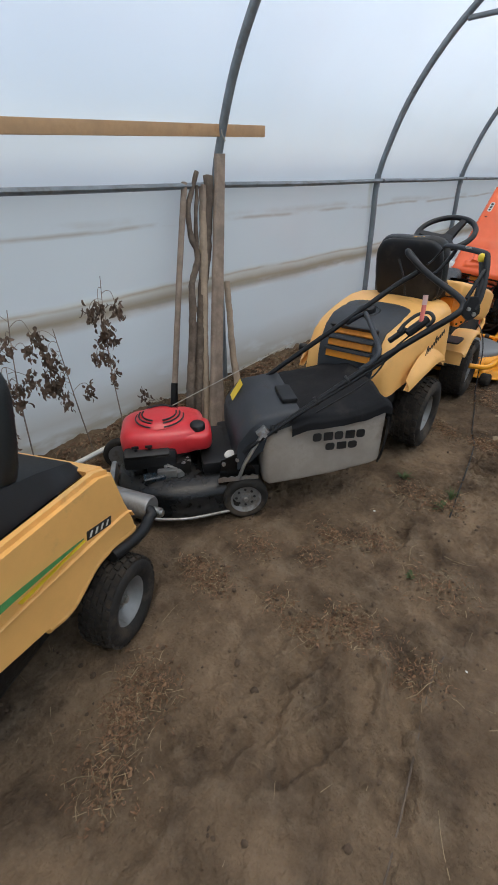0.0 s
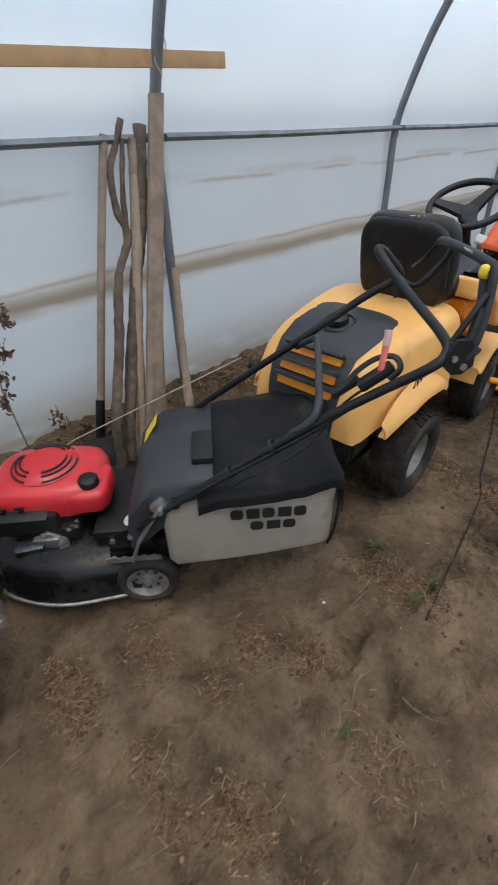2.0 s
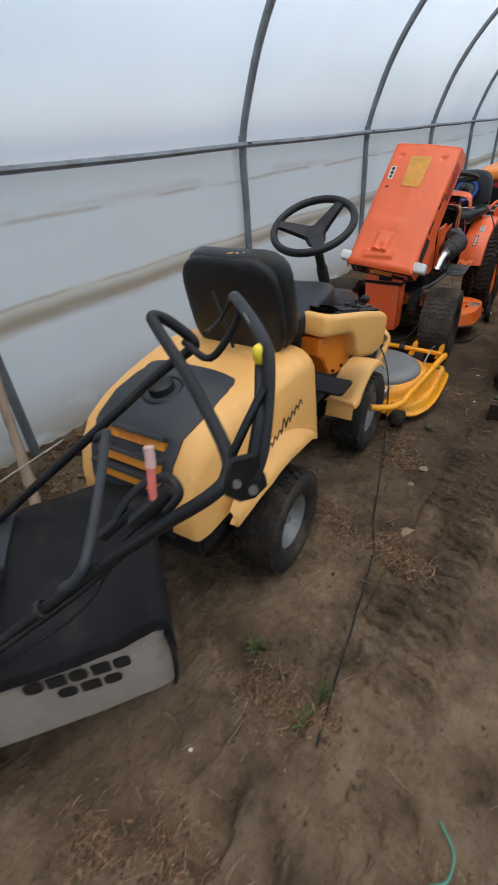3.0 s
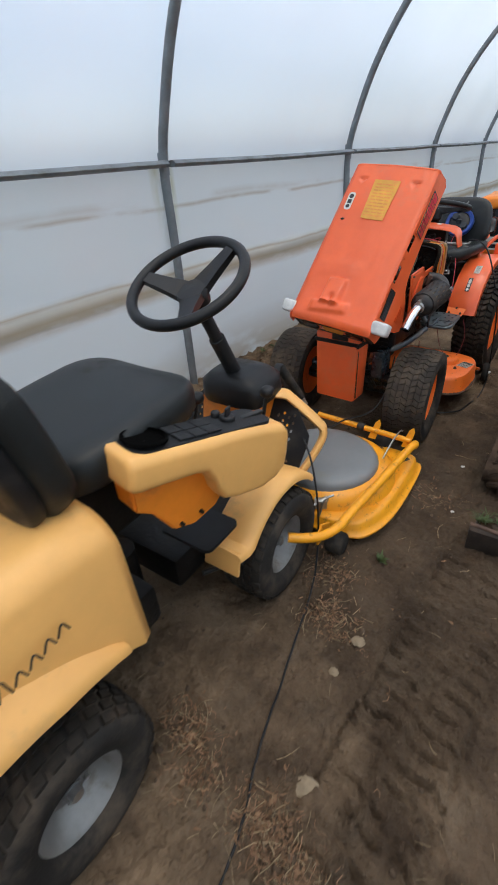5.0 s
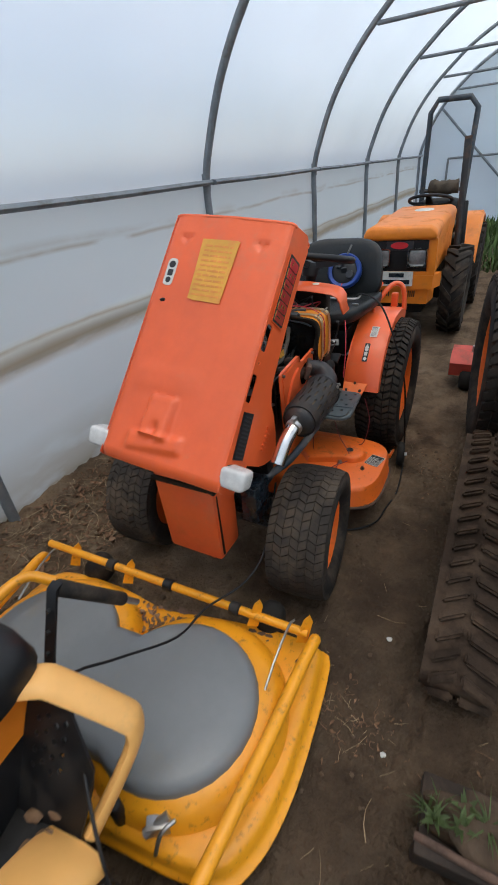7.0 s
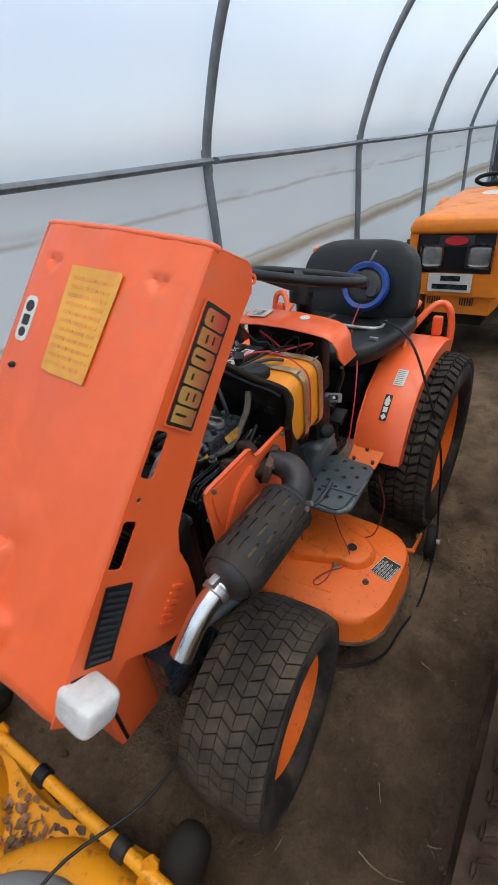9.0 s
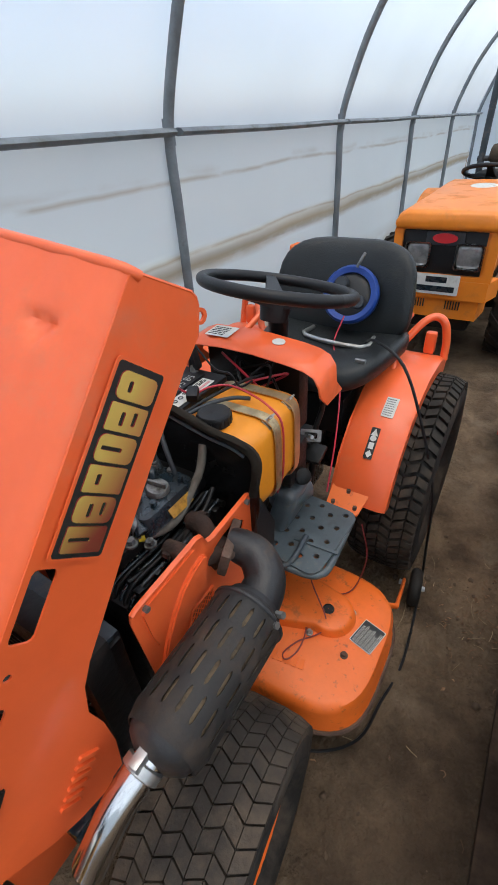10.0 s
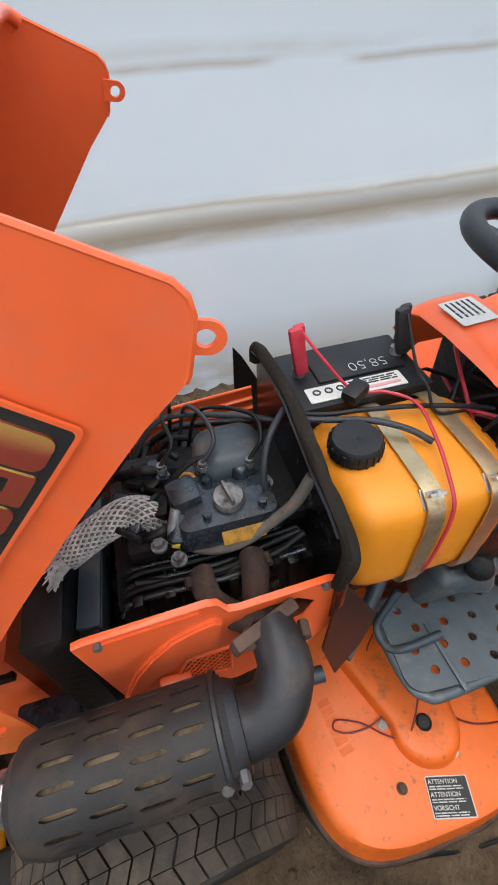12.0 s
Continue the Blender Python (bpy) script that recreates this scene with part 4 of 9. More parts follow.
for k, y in enumerate((4.862, 4.915, 4.975)):
    x = -0.985 + 0.012 * k
    part("injector", join(cyl((x, y, 0.79), (x, y, 0.848), 0.006, n=12, soft=0.002), cyl((x, y, 0.822), (x, y, 0.829), 0.0095, n=6)), M_CAST, eng)
    part("injector_nut", join(cyl((x, y, 0.836), (x, y, 0.845), 0.0075, n=6), cyl((x, y, 0.845), (x, y, 0.85), 0.0055, n=12)), M_DULL, eng)
    part("injector_pipe", tube([(x, y, 0.848), (x - 0.012, y + 0.02, 0.872), (x - 0.05, y + 0.015, 0.882), (x - 0.095, 4.89 + 0.02 * k, 0.865), (x - 0.11, 4.88 + 0.012 * k, 0.78)], 0.0030, 10, 8), M_GREYP if k == 1 else M_OILY, eng)
for pts, r in (([(-0.93, 4.80, 0.78), (-0.91, 4.84, 0.81), (-0.93, 4.87, 0.80)], 0.006), ([(-1.06, 4.80, 0.76), (-1.08, 4.87, 0.84), (-1.05, 4.97, 0.85), (-1.03, 5.03, 0.84)], 0.0045),
               ([(-1.09, 4.79, 0.72), (-1.10, 4.88, 0.80), (-1.09, 5.02, 0.79)], 0.006), ([(-0.97, 4.86, 0.82), (-0.985, 4.91, 0.845), (-0.97, 4.975, 0.84)], 0.0042),
               ([(-0.925, 4.99, 0.80), (-0.93, 4.985, 0.85), (-0.955, 5.0, 0.885), (-0.985, 5.03, 0.90)], 0.0045), ([(-0.86, 4.80, 0.70), (-0.85, 4.88, 0.69), (-0.85, 4.98, 0.72)], 0.006),
               ([(-0.88, 4.80, 0.76), (-0.868, 4.88, 0.755), (-0.865, 4.97, 0.765), (-0.87, 5.02, 0.79)], 0.005), ([(-1.03, 4.80, 0.80), (-1.0, 4.84, 0.83), (-1.01, 4.88, 0.80)], 0.007)):
    part("fuel_line", tube(pts, r, 10), M_OILY if r != 0.0045 else M_GREYP, eng)
for k in range(16):
    p = Vector((rnd.uniform(-1.09, -0.93), rnd.uniform(4.755, 4.86), rnd.uniform(0.76, 0.815)))
    q = p + Vector((rnd.uniform(-0.06, 0.06), rnd.uniform(0.02, 0.07), rnd.uniform(-0.03, 0.03)))
    part("linkage_rod", tube([p, (p + q) / 2 + Vector((0, 0, rnd.uniform(0, 0.025))), q], rnd.uniform(0.003, 0.006), 10, 5), M_OILY, eng)
for k in range(9):
    p = Vector((rnd.uniform(-1.06, -0.93), rnd.uniform(4.77, 4.86), rnd.uniform(0.79, 0.815)))
    part("bracket", box(p, (rnd.uniform(0.012, 0.03), rnd.uniform(0.015, 0.035), rnd.uniform(0.008, 0.02)), (rnd.uniform(-20, 20), rnd.uniform(-20, 20), rnd.uniform(0, 90)), bev=0.003), M_OILY if k % 3 else M_CAST, eng)
for k in range(12):
    p = Vector((-0.862, 4.79 + 0.021 * k, rnd.uniform(0.66, 0.76)))
    part("side_bolt", cyl(p, p + Vector((0.012, 0, 0.002)), rnd.choice((0.005, 0.007)), n=6), M_OILY if k % 4 else M_STEEL, eng)
for k in range(5):
    z = 0.752 + 0.004 * (k % 2)
    x = -0.905 + 0.011 * k
    part("side_pipe", tube([(x, 4.775, z - 0.03), (x, 4.80, z), (x + 0.006, 4.88 + 0.008 * k, z + 0.006), (x - 0.004, 4.96, z), (x, 5.02, z + 0.012 * (k % 3))], 0.0042, 10), M_OILY if k % 2 else M_CAST, eng)
part("copper_washer", lathe([(0.010, 0.0), (0.014, 0.0), (0.014, 0.003), (0.010, 0.003)], (-0.978, 4.89, 0.815), (0, 0, 1), 12), M_YLAB, eng)
hose = part("breather_hose", tube([(-0.905, 4.862, 0.79), (-0.887, 4.90, 0.782), (-0.882, 4.94, 0.787), (-0.886, 4.975, 0.805), (-0.887, 5.01, 0.832), (-0.892, 5.034, 0.872)], 0.0078, 10), mat("perished_rubber", (0.12, 0.105, 0.085), 0.8, 0, 0.25, 30, 0.3, 120, dirt=(0.06, 0.05, 0.04), amount=0.3, dscale=20), K, "grey-brown perished rubber hose")
part("hose_end", cyl((-0.909, 4.852, 0.79), (-0.902, 4.868, 0.79), 0.009, n=10), M_YSTK, hose)
M_STRAND = mat("braid_core", (0.20, 0.185, 0.165), 0.6, 0.3, 0.35, 90, 1.0, 420)
br_pts = [(-0.932, 4.835, 0.765), (-0.95, 4.835, 0.795), (-0.953, 4.81, 0.808), (-0.945, 4.78, 0.806), (-0.933, 4.75, 0.80), (-0.922, 4.725, 0.793)]
br = part("braided_hose", tube(br_pts, 0.0222, 16, taper=0.80, rough=0.15), M_STRAND, K, "frayed silver braided sleeve")
path = smooth_path(br_pts, 8)
for q in range(17):
    for sg in (1, -1):
        pts, a = [], None
        for i, p in enumerate(path):
            d = (path[min(i + 1, len(path) - 1)] - path[max(i - 1, 0)]).normalized()
            a = ring_frame(d)[0] if a is None else (a - d * a.dot(d)).normalized()
            b = d.cross(a)
            t = 2 * math.pi * q / 17 + sg * i * 0.13
            pts.append(p + (a * math.cos(t) + b * math.sin(t)) * (0.0232 * (1 - 0.20 * i / (len(path) - 1))))
        part("braid_wire", tube(pts, 0.0014, 5, 1), M_BRAID, br)
for k in range(64):
    t, e = rnd.uniform(0, 2 * math.pi), rnd.uniform(0.55, 1.0)
    a, b = math.cos(t) * e, math.sin(t) * e
    flare = rnd.uniform(0.022, 0.034)
    part("frayed_wire", tube([(-0.924 + 0.016 * a, 4.732, 0.794 + 0.016 * b), (-0.920 + 0.020 * a, 4.717 + rnd.uniform(-0.004, 0.004), 0.790 + 0.020 * b), (-0.914 + flare * a, 4.706 + rnd.uniform(-0.008, 0.006), 0.781 + flare * b)], 0.0011, 4, 2), M_BRAID, br)
for k in range(30):
    a, b = rnd.uniform(-1, 1), rnd.uniform(-1, 1)
    part("frayed_wire", tube([(-0.930 + 0.020 * a, 4.836 + 0.018 * b, 0.772), (-0.922 + 0.024 * a, 4.838 + 0.022 * b, 0.755), (-0.914 + 0.030 * a, 4.838 + 0.026 * b, 0.738 + rnd.uniform(-0.01, 0.01))], 0.0010, 4, 2), M_BRAID, br)
rad = part("radiator", box((-0.98, 4.69, 0.60), (0.30, 0.05, 0.34), bev=0.008), M_OILY, K)
for k in range(14):
    part("fin", box((-0.98, 4.664, 0.46 + 0.02 * k), (0.26, 0.006, 0.005), bev=0), M_OILY, rad)
part("radiator_rail", join(box((-0.975, 4.737, 0.722), (0.235, 0.030, 0.010), (0, 0, -3), bev=0.003), box((-0.975, 4.750, 0.70), (0.235, 0.006, 0.045), (0, 0, -3), bev=0.002)), M_STEP, rad)
for x in (-0.862, -1.09):
    part("radiator_post", box((x, 4.730, 0.60), (0.024, 0.026, 0.235), bev=0.004), M_OILY, rad)
M_MANI = mat("dark_rusty_casting", (0.062, 0.034, 0.024), 0.85, 0.1, 0.35, 22, 0.6, 120, dirt=(0.02, 0.014, 0.011), amount=0.4, dscale=24)
man = part("exhaust_manifold", join(tube([(-0.868, 4.882, 0.762), (-0.846, 4.882, 0.767), (-0.828, 4.888, 0.758), (-0.812, 4.908, 0.747), (-0.800, 4.930, 0.744)], 0.016, 16, rough=0.15), tube([(-0.868, 4.948, 0.770), (-0.848, 4.947, 0.776), (-0.830, 4.943, 0.765), (-0.814, 4.940, 0.752), (-0.798, 4.942, 0.746)], 0.017, 16, rough=0.15)), M_MANI, K, "rusty cast exhaust manifold")
for y, z in ((4.866, 0.770), (4.966, 0.776)):
    part("manifold_nut", cyl((-0.862, y, z), (-0.848, y, z), 0.006, n=6), M_MANI, man)
# side guards and silencer
GUARD = [(4.735, 0.80), (4.738, 0.815), (4.75, 0.819), (4.88, 0.827), (4.892, 0.822), (4.902, 0.80), (4.915, 0.796), (5.022, 0.803), (5.034, 0.795), (5.038, 0.665), (5.005, 0.61), (4.90, 0.56), (4.80, 0.584), (4.75, 0.61)]
m = plane_pose((-0.802, 0, 0), (0, 1, 0), (0, 0, 1))
guard = part("side_guard", plate(GUARD, 0.003, m, [[(4.905, 0.735), (4.92, 0.765), (4.95, 0.772), (4.985, 0.772), (5.01, 0.75), (4.995, 0.715), (4.95, 0.695), (4.915, 0.71)]]), M_ORNG, K, "orange pressed steel side guard with mesh")
part("guard_fold", loft([[(-0.802, y, z - 0.001), (-0.802, y, z + 0.0015), (-0.797, y, z + 0.001), (-0.7945, y, z - 0.001), (-0.795, y, z - 0.003), (-0.798, y, z - 0.0015)] for y, z in GUARD[1:9]]), M_ORNG, guard)
band = [(4.746, 0.618), (4.760, 0.655), (4.778, 0.696), (4.803, 0.733), (4.831, 0.764), (4.858, 0.778), (4.884, 0.786), (4.894, 0.778), (4.890, 0.752), (4.882, 0.712), (4.862, 0.712), (4.843, 0.706), (4.820, 0.690), (4.800, 0.668), (4.781, 0.640), (4.772, 0.612)]
part("pressed_band", plate(band, 0.0115, Matrix.Translation((-0.001, 0, 0)) @ m, bev=0.0028), M_ORNG, guard)
part("pressed_field", plate([(4.752, 0.796), (4.765, 0.808), (4.872, 0.815), (4.880, 0.800), (4.850, 0.790), (4.820, 0.772), (4.790, 0.742), (4.765, 0.700), (4.757, 0.735)], 0.0075, Matrix.Translation((-0.001, 0, 0)) @ m, bev=0.003), M_ORNG, guard)
MESH = [(4.815, 0.622), (4.842, 0.692), (4.898, 0.692), (4.894, 0.618)]


def clipped(p, d, quad):
    """The stretch of the line p + t d that lies inside a convex outline."""
    lo, hi = -1.0, 1.0
    for (ax_, ay), (bx, by) in zip(quad, quad[1:] + quad[:1]):
        nx, ny = by - ay, ax_ - bx
        num, den = nx * (ax_ - p[0]) + ny * (ay - p[1]), nx * d[0] + ny * d[1]
        if abs(den) < 1e-9:
            continue
        if den > 0:
            hi = min(hi, num / den)
        else:
            lo = max(lo, num / den)
    return (lo, hi) if hi - lo > 0.004 else None


part("mesh_backing", plate(MESH, 0.0012, Matrix.Translation((0.0032, 0, 0)) @ m), M_INK, guard)
for d in ((0.6, 0.8), (0.6, -0.8)):
    for i in range(-11, 12):
        p = (4.858 + 0.0095 * i, 0.655)
        seg = clipped(p, d, MESH[::-1]) or clipped(p, d, MESH)
        if seg and seg[1] - seg[0] < 0.2:
            part("mesh_wire", tube([(-0.7970 + 0.0006 * (d[1] > 0), p[0] + d[0] * t, p[1] + d[1] * t) for t in seg], 0.0011, 5, 1), M_ORNG, guard)
part("mesh_frame", tube([(-0.797, *q) for q in MESH + MESH[:1]], 0.0028, 6, 1), M_ORNG, guard)
part("guard_tab", box((-0.792, 4.818, 0.640), (0.012, 0.042, 0.030), (-8, 0, 0), bev=0.003), M_ORNG, guard)
for y, z in ((4.762, 0.803), (5.018, 0.789)):
    part("guard_bolt", cyl((-0.802, y, z), (-0.792, y, z), 0.0052, n=6), M_DULL, guard)
lg = part("left_guard", plate([(4.72, 0.55), (4.72, 0.78), (4.89, 0.80), (5.03, 0.81), (5.03, 0.60)], 0.004, plane_pose((-1.15, 0, 0), (0, 1, 0), (0, 0, 1))), M_ORNG, K)
part("guard_fold", tube([(-1.147, 4.72, 0.782), (-1.147, 4.89, 0.802), (-1.147, 5.03, 0.812)], 0.0028, 6), M_ORNG, lg)
for z in (0.785, 0.765):
    part("pressed_rib", tube([(-1.1455, 4.86, z - 0.010), (-1.1455, 4.95, z), (-1.1455, 5.03, z + 0.006)], 0.005, 8, flat=0.6), M_ORNG, lg)
for k in range(44):
    part("mesh_wire", tube([(-1.144, 4.735 + 0.0065 * k, 0.66), (-1.144, 4.750 + 0.0065 * k, 0.742)], 0.0013, 4, 1), M_RUST, lg)
MUF = (-0.708, 4.662, 0.706)
ax = Vector((0.01, 1, 0.05)).normalized()
muf = part("silencer", lathe([(0.001, -0.018), (0.026, -0.016), (0.043, -0.006), (0.052, 0.010), (0.0500, 0.026), (0.0500, 0.205), (0.050, 0.217), (0.045, 0.228), (0.001, 0.232)], MUF, ax, 32), M_MUFF, K, "black slotted heat shield silencer")
# tan scaled steel; its dark patches paint the shade seen inside some slots
part("inner_can", lathe([(0.0505, 0.024), (0.0515, 0.026), (0.0515, 0.20), (0.0505, 0.202)], MUF, ax, 32), mat("scaled_steel_slot_shade", (0.23, 0.165, 0.10), 0.8, 0.1, 0.3, 30, 0.3, 90, dirt=(0.03, 0.025, 0.02), amount=0.5, dscale=26), muf)
# the slotted shield: a rolled sheet whose slots are real openings
bm = bmesh.new()
rows, ncol = [0.0, 0.022, 0.027, 0.062, 0.071, 0.106, 0.115, 0.150, 0.158, 0.190, 0.199, 0.212], 204
grid = []
for q in rows:
    j, row = len(grid), []
    for i in range(ncol):
        # the corners of the slots are drawn in, so that their ends are round
        near = 0.0
        if 2 <= j <= 9:
            band_j = j if j % 2 == 0 else j - 1
            if (i + 6 * ((band_j // 2) % 2)) % 12 in (0, 3):
                near = 0.005 if j % 2 == 0 else -0.005
        t = 2 * math.pi * i / ncol
        row.append(bm.verts.new(Vector(MUF) + ax * (q + 0.002 + near) + Vector((math.cos(t), 0, math.sin(t))) * (0.0588 if 0 < q < 0.212 else 0.053)))
    grid.append(row)
for j in range(len(rows) - 1):
    for i in range(ncol):
        if j in (2, 4, 6, 8) and (i + 6 * ((j // 2) % 2)) % 12 in (0, 1, 2):
            continue
        bm.faces.new((grid[j][i], grid[j][(i + 1) % ncol], grid[j + 1][(i + 1) % ncol], grid[j + 1][i]))
bmesh.ops.recalc_face_normals(bm, faces=bm.faces[:])
bmesh.ops.solidify(bm, geom=bm.faces[:], thickness=0.0022)
part("heat_shield", bm, M_SHIELD, muf, "black slotted steel heat shield")
part("shield_edge", lathe([(0.0588, -0.004), (0.0612, -0.002), (0.0612, 0.002), (0.0588, 0.004)], Vector(MUF) + ax * 0.206, ax, 32), M_MUFF, muf)
part("elbow", tube([(-0.707, 4.862, 0.716), (-0.704, 4.900, 0.720), (-0.710, 4.930, 0.734), (-0.735, 4.948, 0.753), (-0.764, 4.948, 0.760), (-0.785, 4.945, 0.762)], 0.039, 18, taper=0.68), M_MUFF, muf)
fl = part("flange", box((-0.782, 4.938, 0.760), (0.016, 0.085, 0.05), (0, 15, 20), bev=0.004), M_RUST, muf)
for y, z in ((4.92, 0.77), (4.985, 0.75)):
    part("flange_bolt", cyl((-0.78, y, z), (-0.76, y - 0.003, z + 0.002), 0.007, n=6), M_RUST, fl)
part("tail_pipe", tube([(-0.709, 4.675, 0.706), (-0.714, 4.638, 0.700), (-0.722, 4.592, 0.674), (-0.730, 4.542, 0.622)], 0.0215, 14), M_CHROME, muf, "bright chromed tail pipe")
cl = part("clamp", lathe([(0.022, -0.008), (0.026, -0.006), (0.026, 0.006), (0.022, 0.008)], (-0.714, 4.638, 0.700), (0.1, 1, 0.3), 18), M_STEEL, muf)
part("clamp_bolt", box((-0.712, 4.638, 0.725), (0.015, 0.025, 0.02), bev=0.003), M_STEEL, cl)
for y in (0.20, 0.218):
    p = Vector((-0.663, 4.662, 0.726)) + ax * y
    part("shield_bolt", cyl(p, p + Vector((0.012, 0, 0.006)), 0.006, n=6), M_STEEL, muf)
part("steering_link", tube([(-0.86, 4.62, 0.46), (-0.80, 4.78, 0.47), (-0.79, 5.04, 0.47)], 0.014, 10), M_STEP, K)
part("steering_arm", box((-0.85, 4.60, 0.42), (0.06, 0.1, 0.14), bev=0.01), M_CAST, K)

# fuel tank, bulkhead, battery
tank = part("fuel_tank", squircle((-0.897, 5.165, 0.790), (0.092, 0.115, 0.094), 5.5, 36, 18), M_TANK, K, "amber plastic fuel tank with steel straps")
cap = part("tank_cap", lathe([(0.001, 0.024), (0.018, 0.026), (0.029, 0.025), (0.032, 0.021), (0.032, 0.003), (0.026, 0.0)], (-0.907, 5.093, 0.879), (0, 0, 1), 30), M_BLK, tank, "ribbed black plastic cap")
part("cap_rib", join(*[box((-0.907 + 0.032 * math.cos(t), 5.093 + 0.032 * math.sin(t), 0.891), (0.003, 0.003, 0.016), (0, 0, math.degrees(t)), bev=0) for t in [2 * math.pi * i / 22 for i in range(22)]]), M_BLK, cap)
for y in (5.145, 5.225):
    sx, sz = 0.0955, 0.0975
    pts = [(-0.897 + sx * math.copysign(abs(math.cos(t)) ** 0.36, math.cos(t)), y, 0.790 + sz * math.copysign(abs(math.sin(t)) ** 0.36, math.sin(t))) for t in [math.pi * (0.95 - 1.35 * i / 40) for i in range(41)]]
    rings = [[(p[0], y - 0.011, p[2]), (p[0], y + 0.011, p[2]), (-0.897 + (p[0] + 0.897) * 1.02, y + 0.011, 0.790 + (p[2] - 0.790) * 1.02), (-0.897 + (p[0] + 0.897) * 1.02, y - 0.011, 0.790 + (p[2] - 0.790) * 1.02)] for p in pts]
    st = part("strap", loft(rings), M_BRASS, tank, "bright zinc-plated steel strap")
    part("buckle", join(box((-0.822, y, 0.874), (0.024, 0.026, 0.008), (0, 38, 0), bev=0.002), cyl((-0.826, y, 0.876), (-0.812, y, 0.893), 0.003, n=8), cyl((-0.822, y - 0.009, 0.881), (-0.822, y + 0.009, 0.881), 0.0045, n=10), box((-0.815, y, 0.889), (0.004, 0.020, 0.008), (0, 38, 0), bev=0.0015)), M_STEEL, st)
bulk_out = [(-1.118, 0.60), (-1.118, 0.885), (-1.112, 0.912), (-1.05, 0.930), (-0.965, 0.933), (-0.918, 0.922), (-0.86, 0.908), (-0.815, 0.902), (-0.788, 0.892), (-0.779, 0.86), (-0.78, 0.76), (-0.80, 0.68), (-0.85, 0.60)]
bulk = part("bulkhead", plate(bulk_out, 0.004, plane_pose((0, 5.036, 0), (1, 0, 0), (0, 0, 1))), M_BLKG, K, "black steel bulkhead with a rubber edge")
part("edge_seal", tube([(x, 5.03, z) for x, z in bulk_out[1:-3]] + [(-0.787, 5.03, 0.80)], 0.0085, 10, 5, rough=0.45), mat("old_rubber_seal", (0.021, 0.017, 0.013), 0.9, 0, 0.3, 20, 0.5, 90, spec=0.15), bulk)
part("edge_flange", tube([(x * 1.0 - 0.012, 5.026, z - 0.010) for x, z in bulk_out[2:9]], 0.0032, 6, 5), M_STEP, bulk)
bat = part("battery", join(box((-1.045, 5.15, 0.795), (0.125, 0.185, 0.17), bev=0.008)), M_BLK, K, "black car battery with a white label")
part("battery_lid", box((-1.045, 5.15, 0.885), (0.129, 0.19, 0.014), bev=0.005), M_BLK, bat)
part("vent_cover", box((-1.06, 5.16, 0.893), (0.07, 0.13, 0.006), bev=0.002), M_BLK, bat)
for y in (5.075, 5.225):
    part("battery_post", cyl((-1.055, y, 0.885), (-1.055, y, 0.907), 0.010, 0.008, 12), M_STEEL, bat)
lp = plane_pose((-0.9895, 5.07, 0.8924), (0, 1, 0), (-1, 0, 0))
lab = part("battery_label", plate(rrect(0, 0, 0.140, 0.030, 0.002), 0.0012, lp), M_WHT, bat)
up = Matrix.Translation((0, 0, 0.0014))
part("label_print", plate(rrect(0.068, 0.005, 0.132, 0.010, 0.001), 0.001, up @ lp), mat("pink_print", (0.62, 0.30, 0.30), 0.6), lab)
bars(lab, up @ lp @ pose(0.062, 0.014, 0), 0.075, 0.013, 3, M_GREYP, seed=6, thick=0.35, fill=0.95)
for k in range(3):
    part("label_symbol", plate(circle(0.014 + 0.017 * k, 0.018, 0.0058, 16), 0.001, up @ lp, [circle(0.014 + 0.017 * k, 0.018, 0.0035, 12)]), M_GREYP, lab)
txt = bpy.data.curves.new("chalk_number", "FONT")
txt.body, txt.size, txt.extrude = "58,50", 0.027, 0.0005
chalk = new("chalk_number", txt)
txt.offset = -0.0009
chalk.data.materials.append(M_WHT)
chalk.parent = bat
chalk.matrix_basis = pose(-1.052 + 1.03, 5.205 - 5.2, 0.8965, 0, 0, -90)
for x, y, m_, nm in ((-1.05, 5.072, M_CABR, "red_clamp"), (-1.05, 5.225, M_INK, "black_clamp")):
    cl = part(nm, join(box((x, y, 0.935), (0.014, 0.02, 0.07), (8, -6, 0), bev=0.006), box((x - 0.012, y + 0.006, 0.935), (0.009, 0.016, 0.075), (8, 10, 0), bev=0.005)), m_, bat, "crocodile clamp on the battery post")
part("fuel_hose", tube([(-0.975, 5.034, 0.893), (-0.956, 5.062, 0.897), (-0.931, 5.119, 0.902), (-0.905, 5.158, 0.900), (-0.882, 5.180, 0.893)], 0.0042, 10), M_GREYP, K)
part("fuel_hose", tube([(-0.985, 5.036, 0.89), (-0.962, 5.08, 0.896), (-0.954, 5.123, 0.898), (-0.940, 5.19, 0.898), (-0.925, 5.24, 0.897), (-0.915, 5.29, 0.888)], 0.0034, 10), M_BLK, K)
for k, pts in enumerate([[(-1.045, 5.075, 0.965), (-1.01, 5.09, 0.945), (-0.985, 5.125, 0.905), (-0.970, 5.163, 0.905), (-0.937, 5.189, 0.905), (-0.876, 5.178, 0.904), (-0.832, 5.168, 0.894), (-0.804, 5.165, 0.868), (-0.799, 5.163, 0.80), (-0.802, 5.162, 0.74), (-0.83, 5.19, 0.66)],
                         [(-1.05, 5.225, 0.965), (-0.99, 5.215, 0.92), (-0.94, 5.20, 0.925), (-0.925, 5.21, 0.895), (-0.92, 5.25, 0.89)]]):
    part("red_lead" if k == 0 else "black_lead", tube(pts, 0.0023, 6), M_CABR if k == 0 else M_BLK, K)
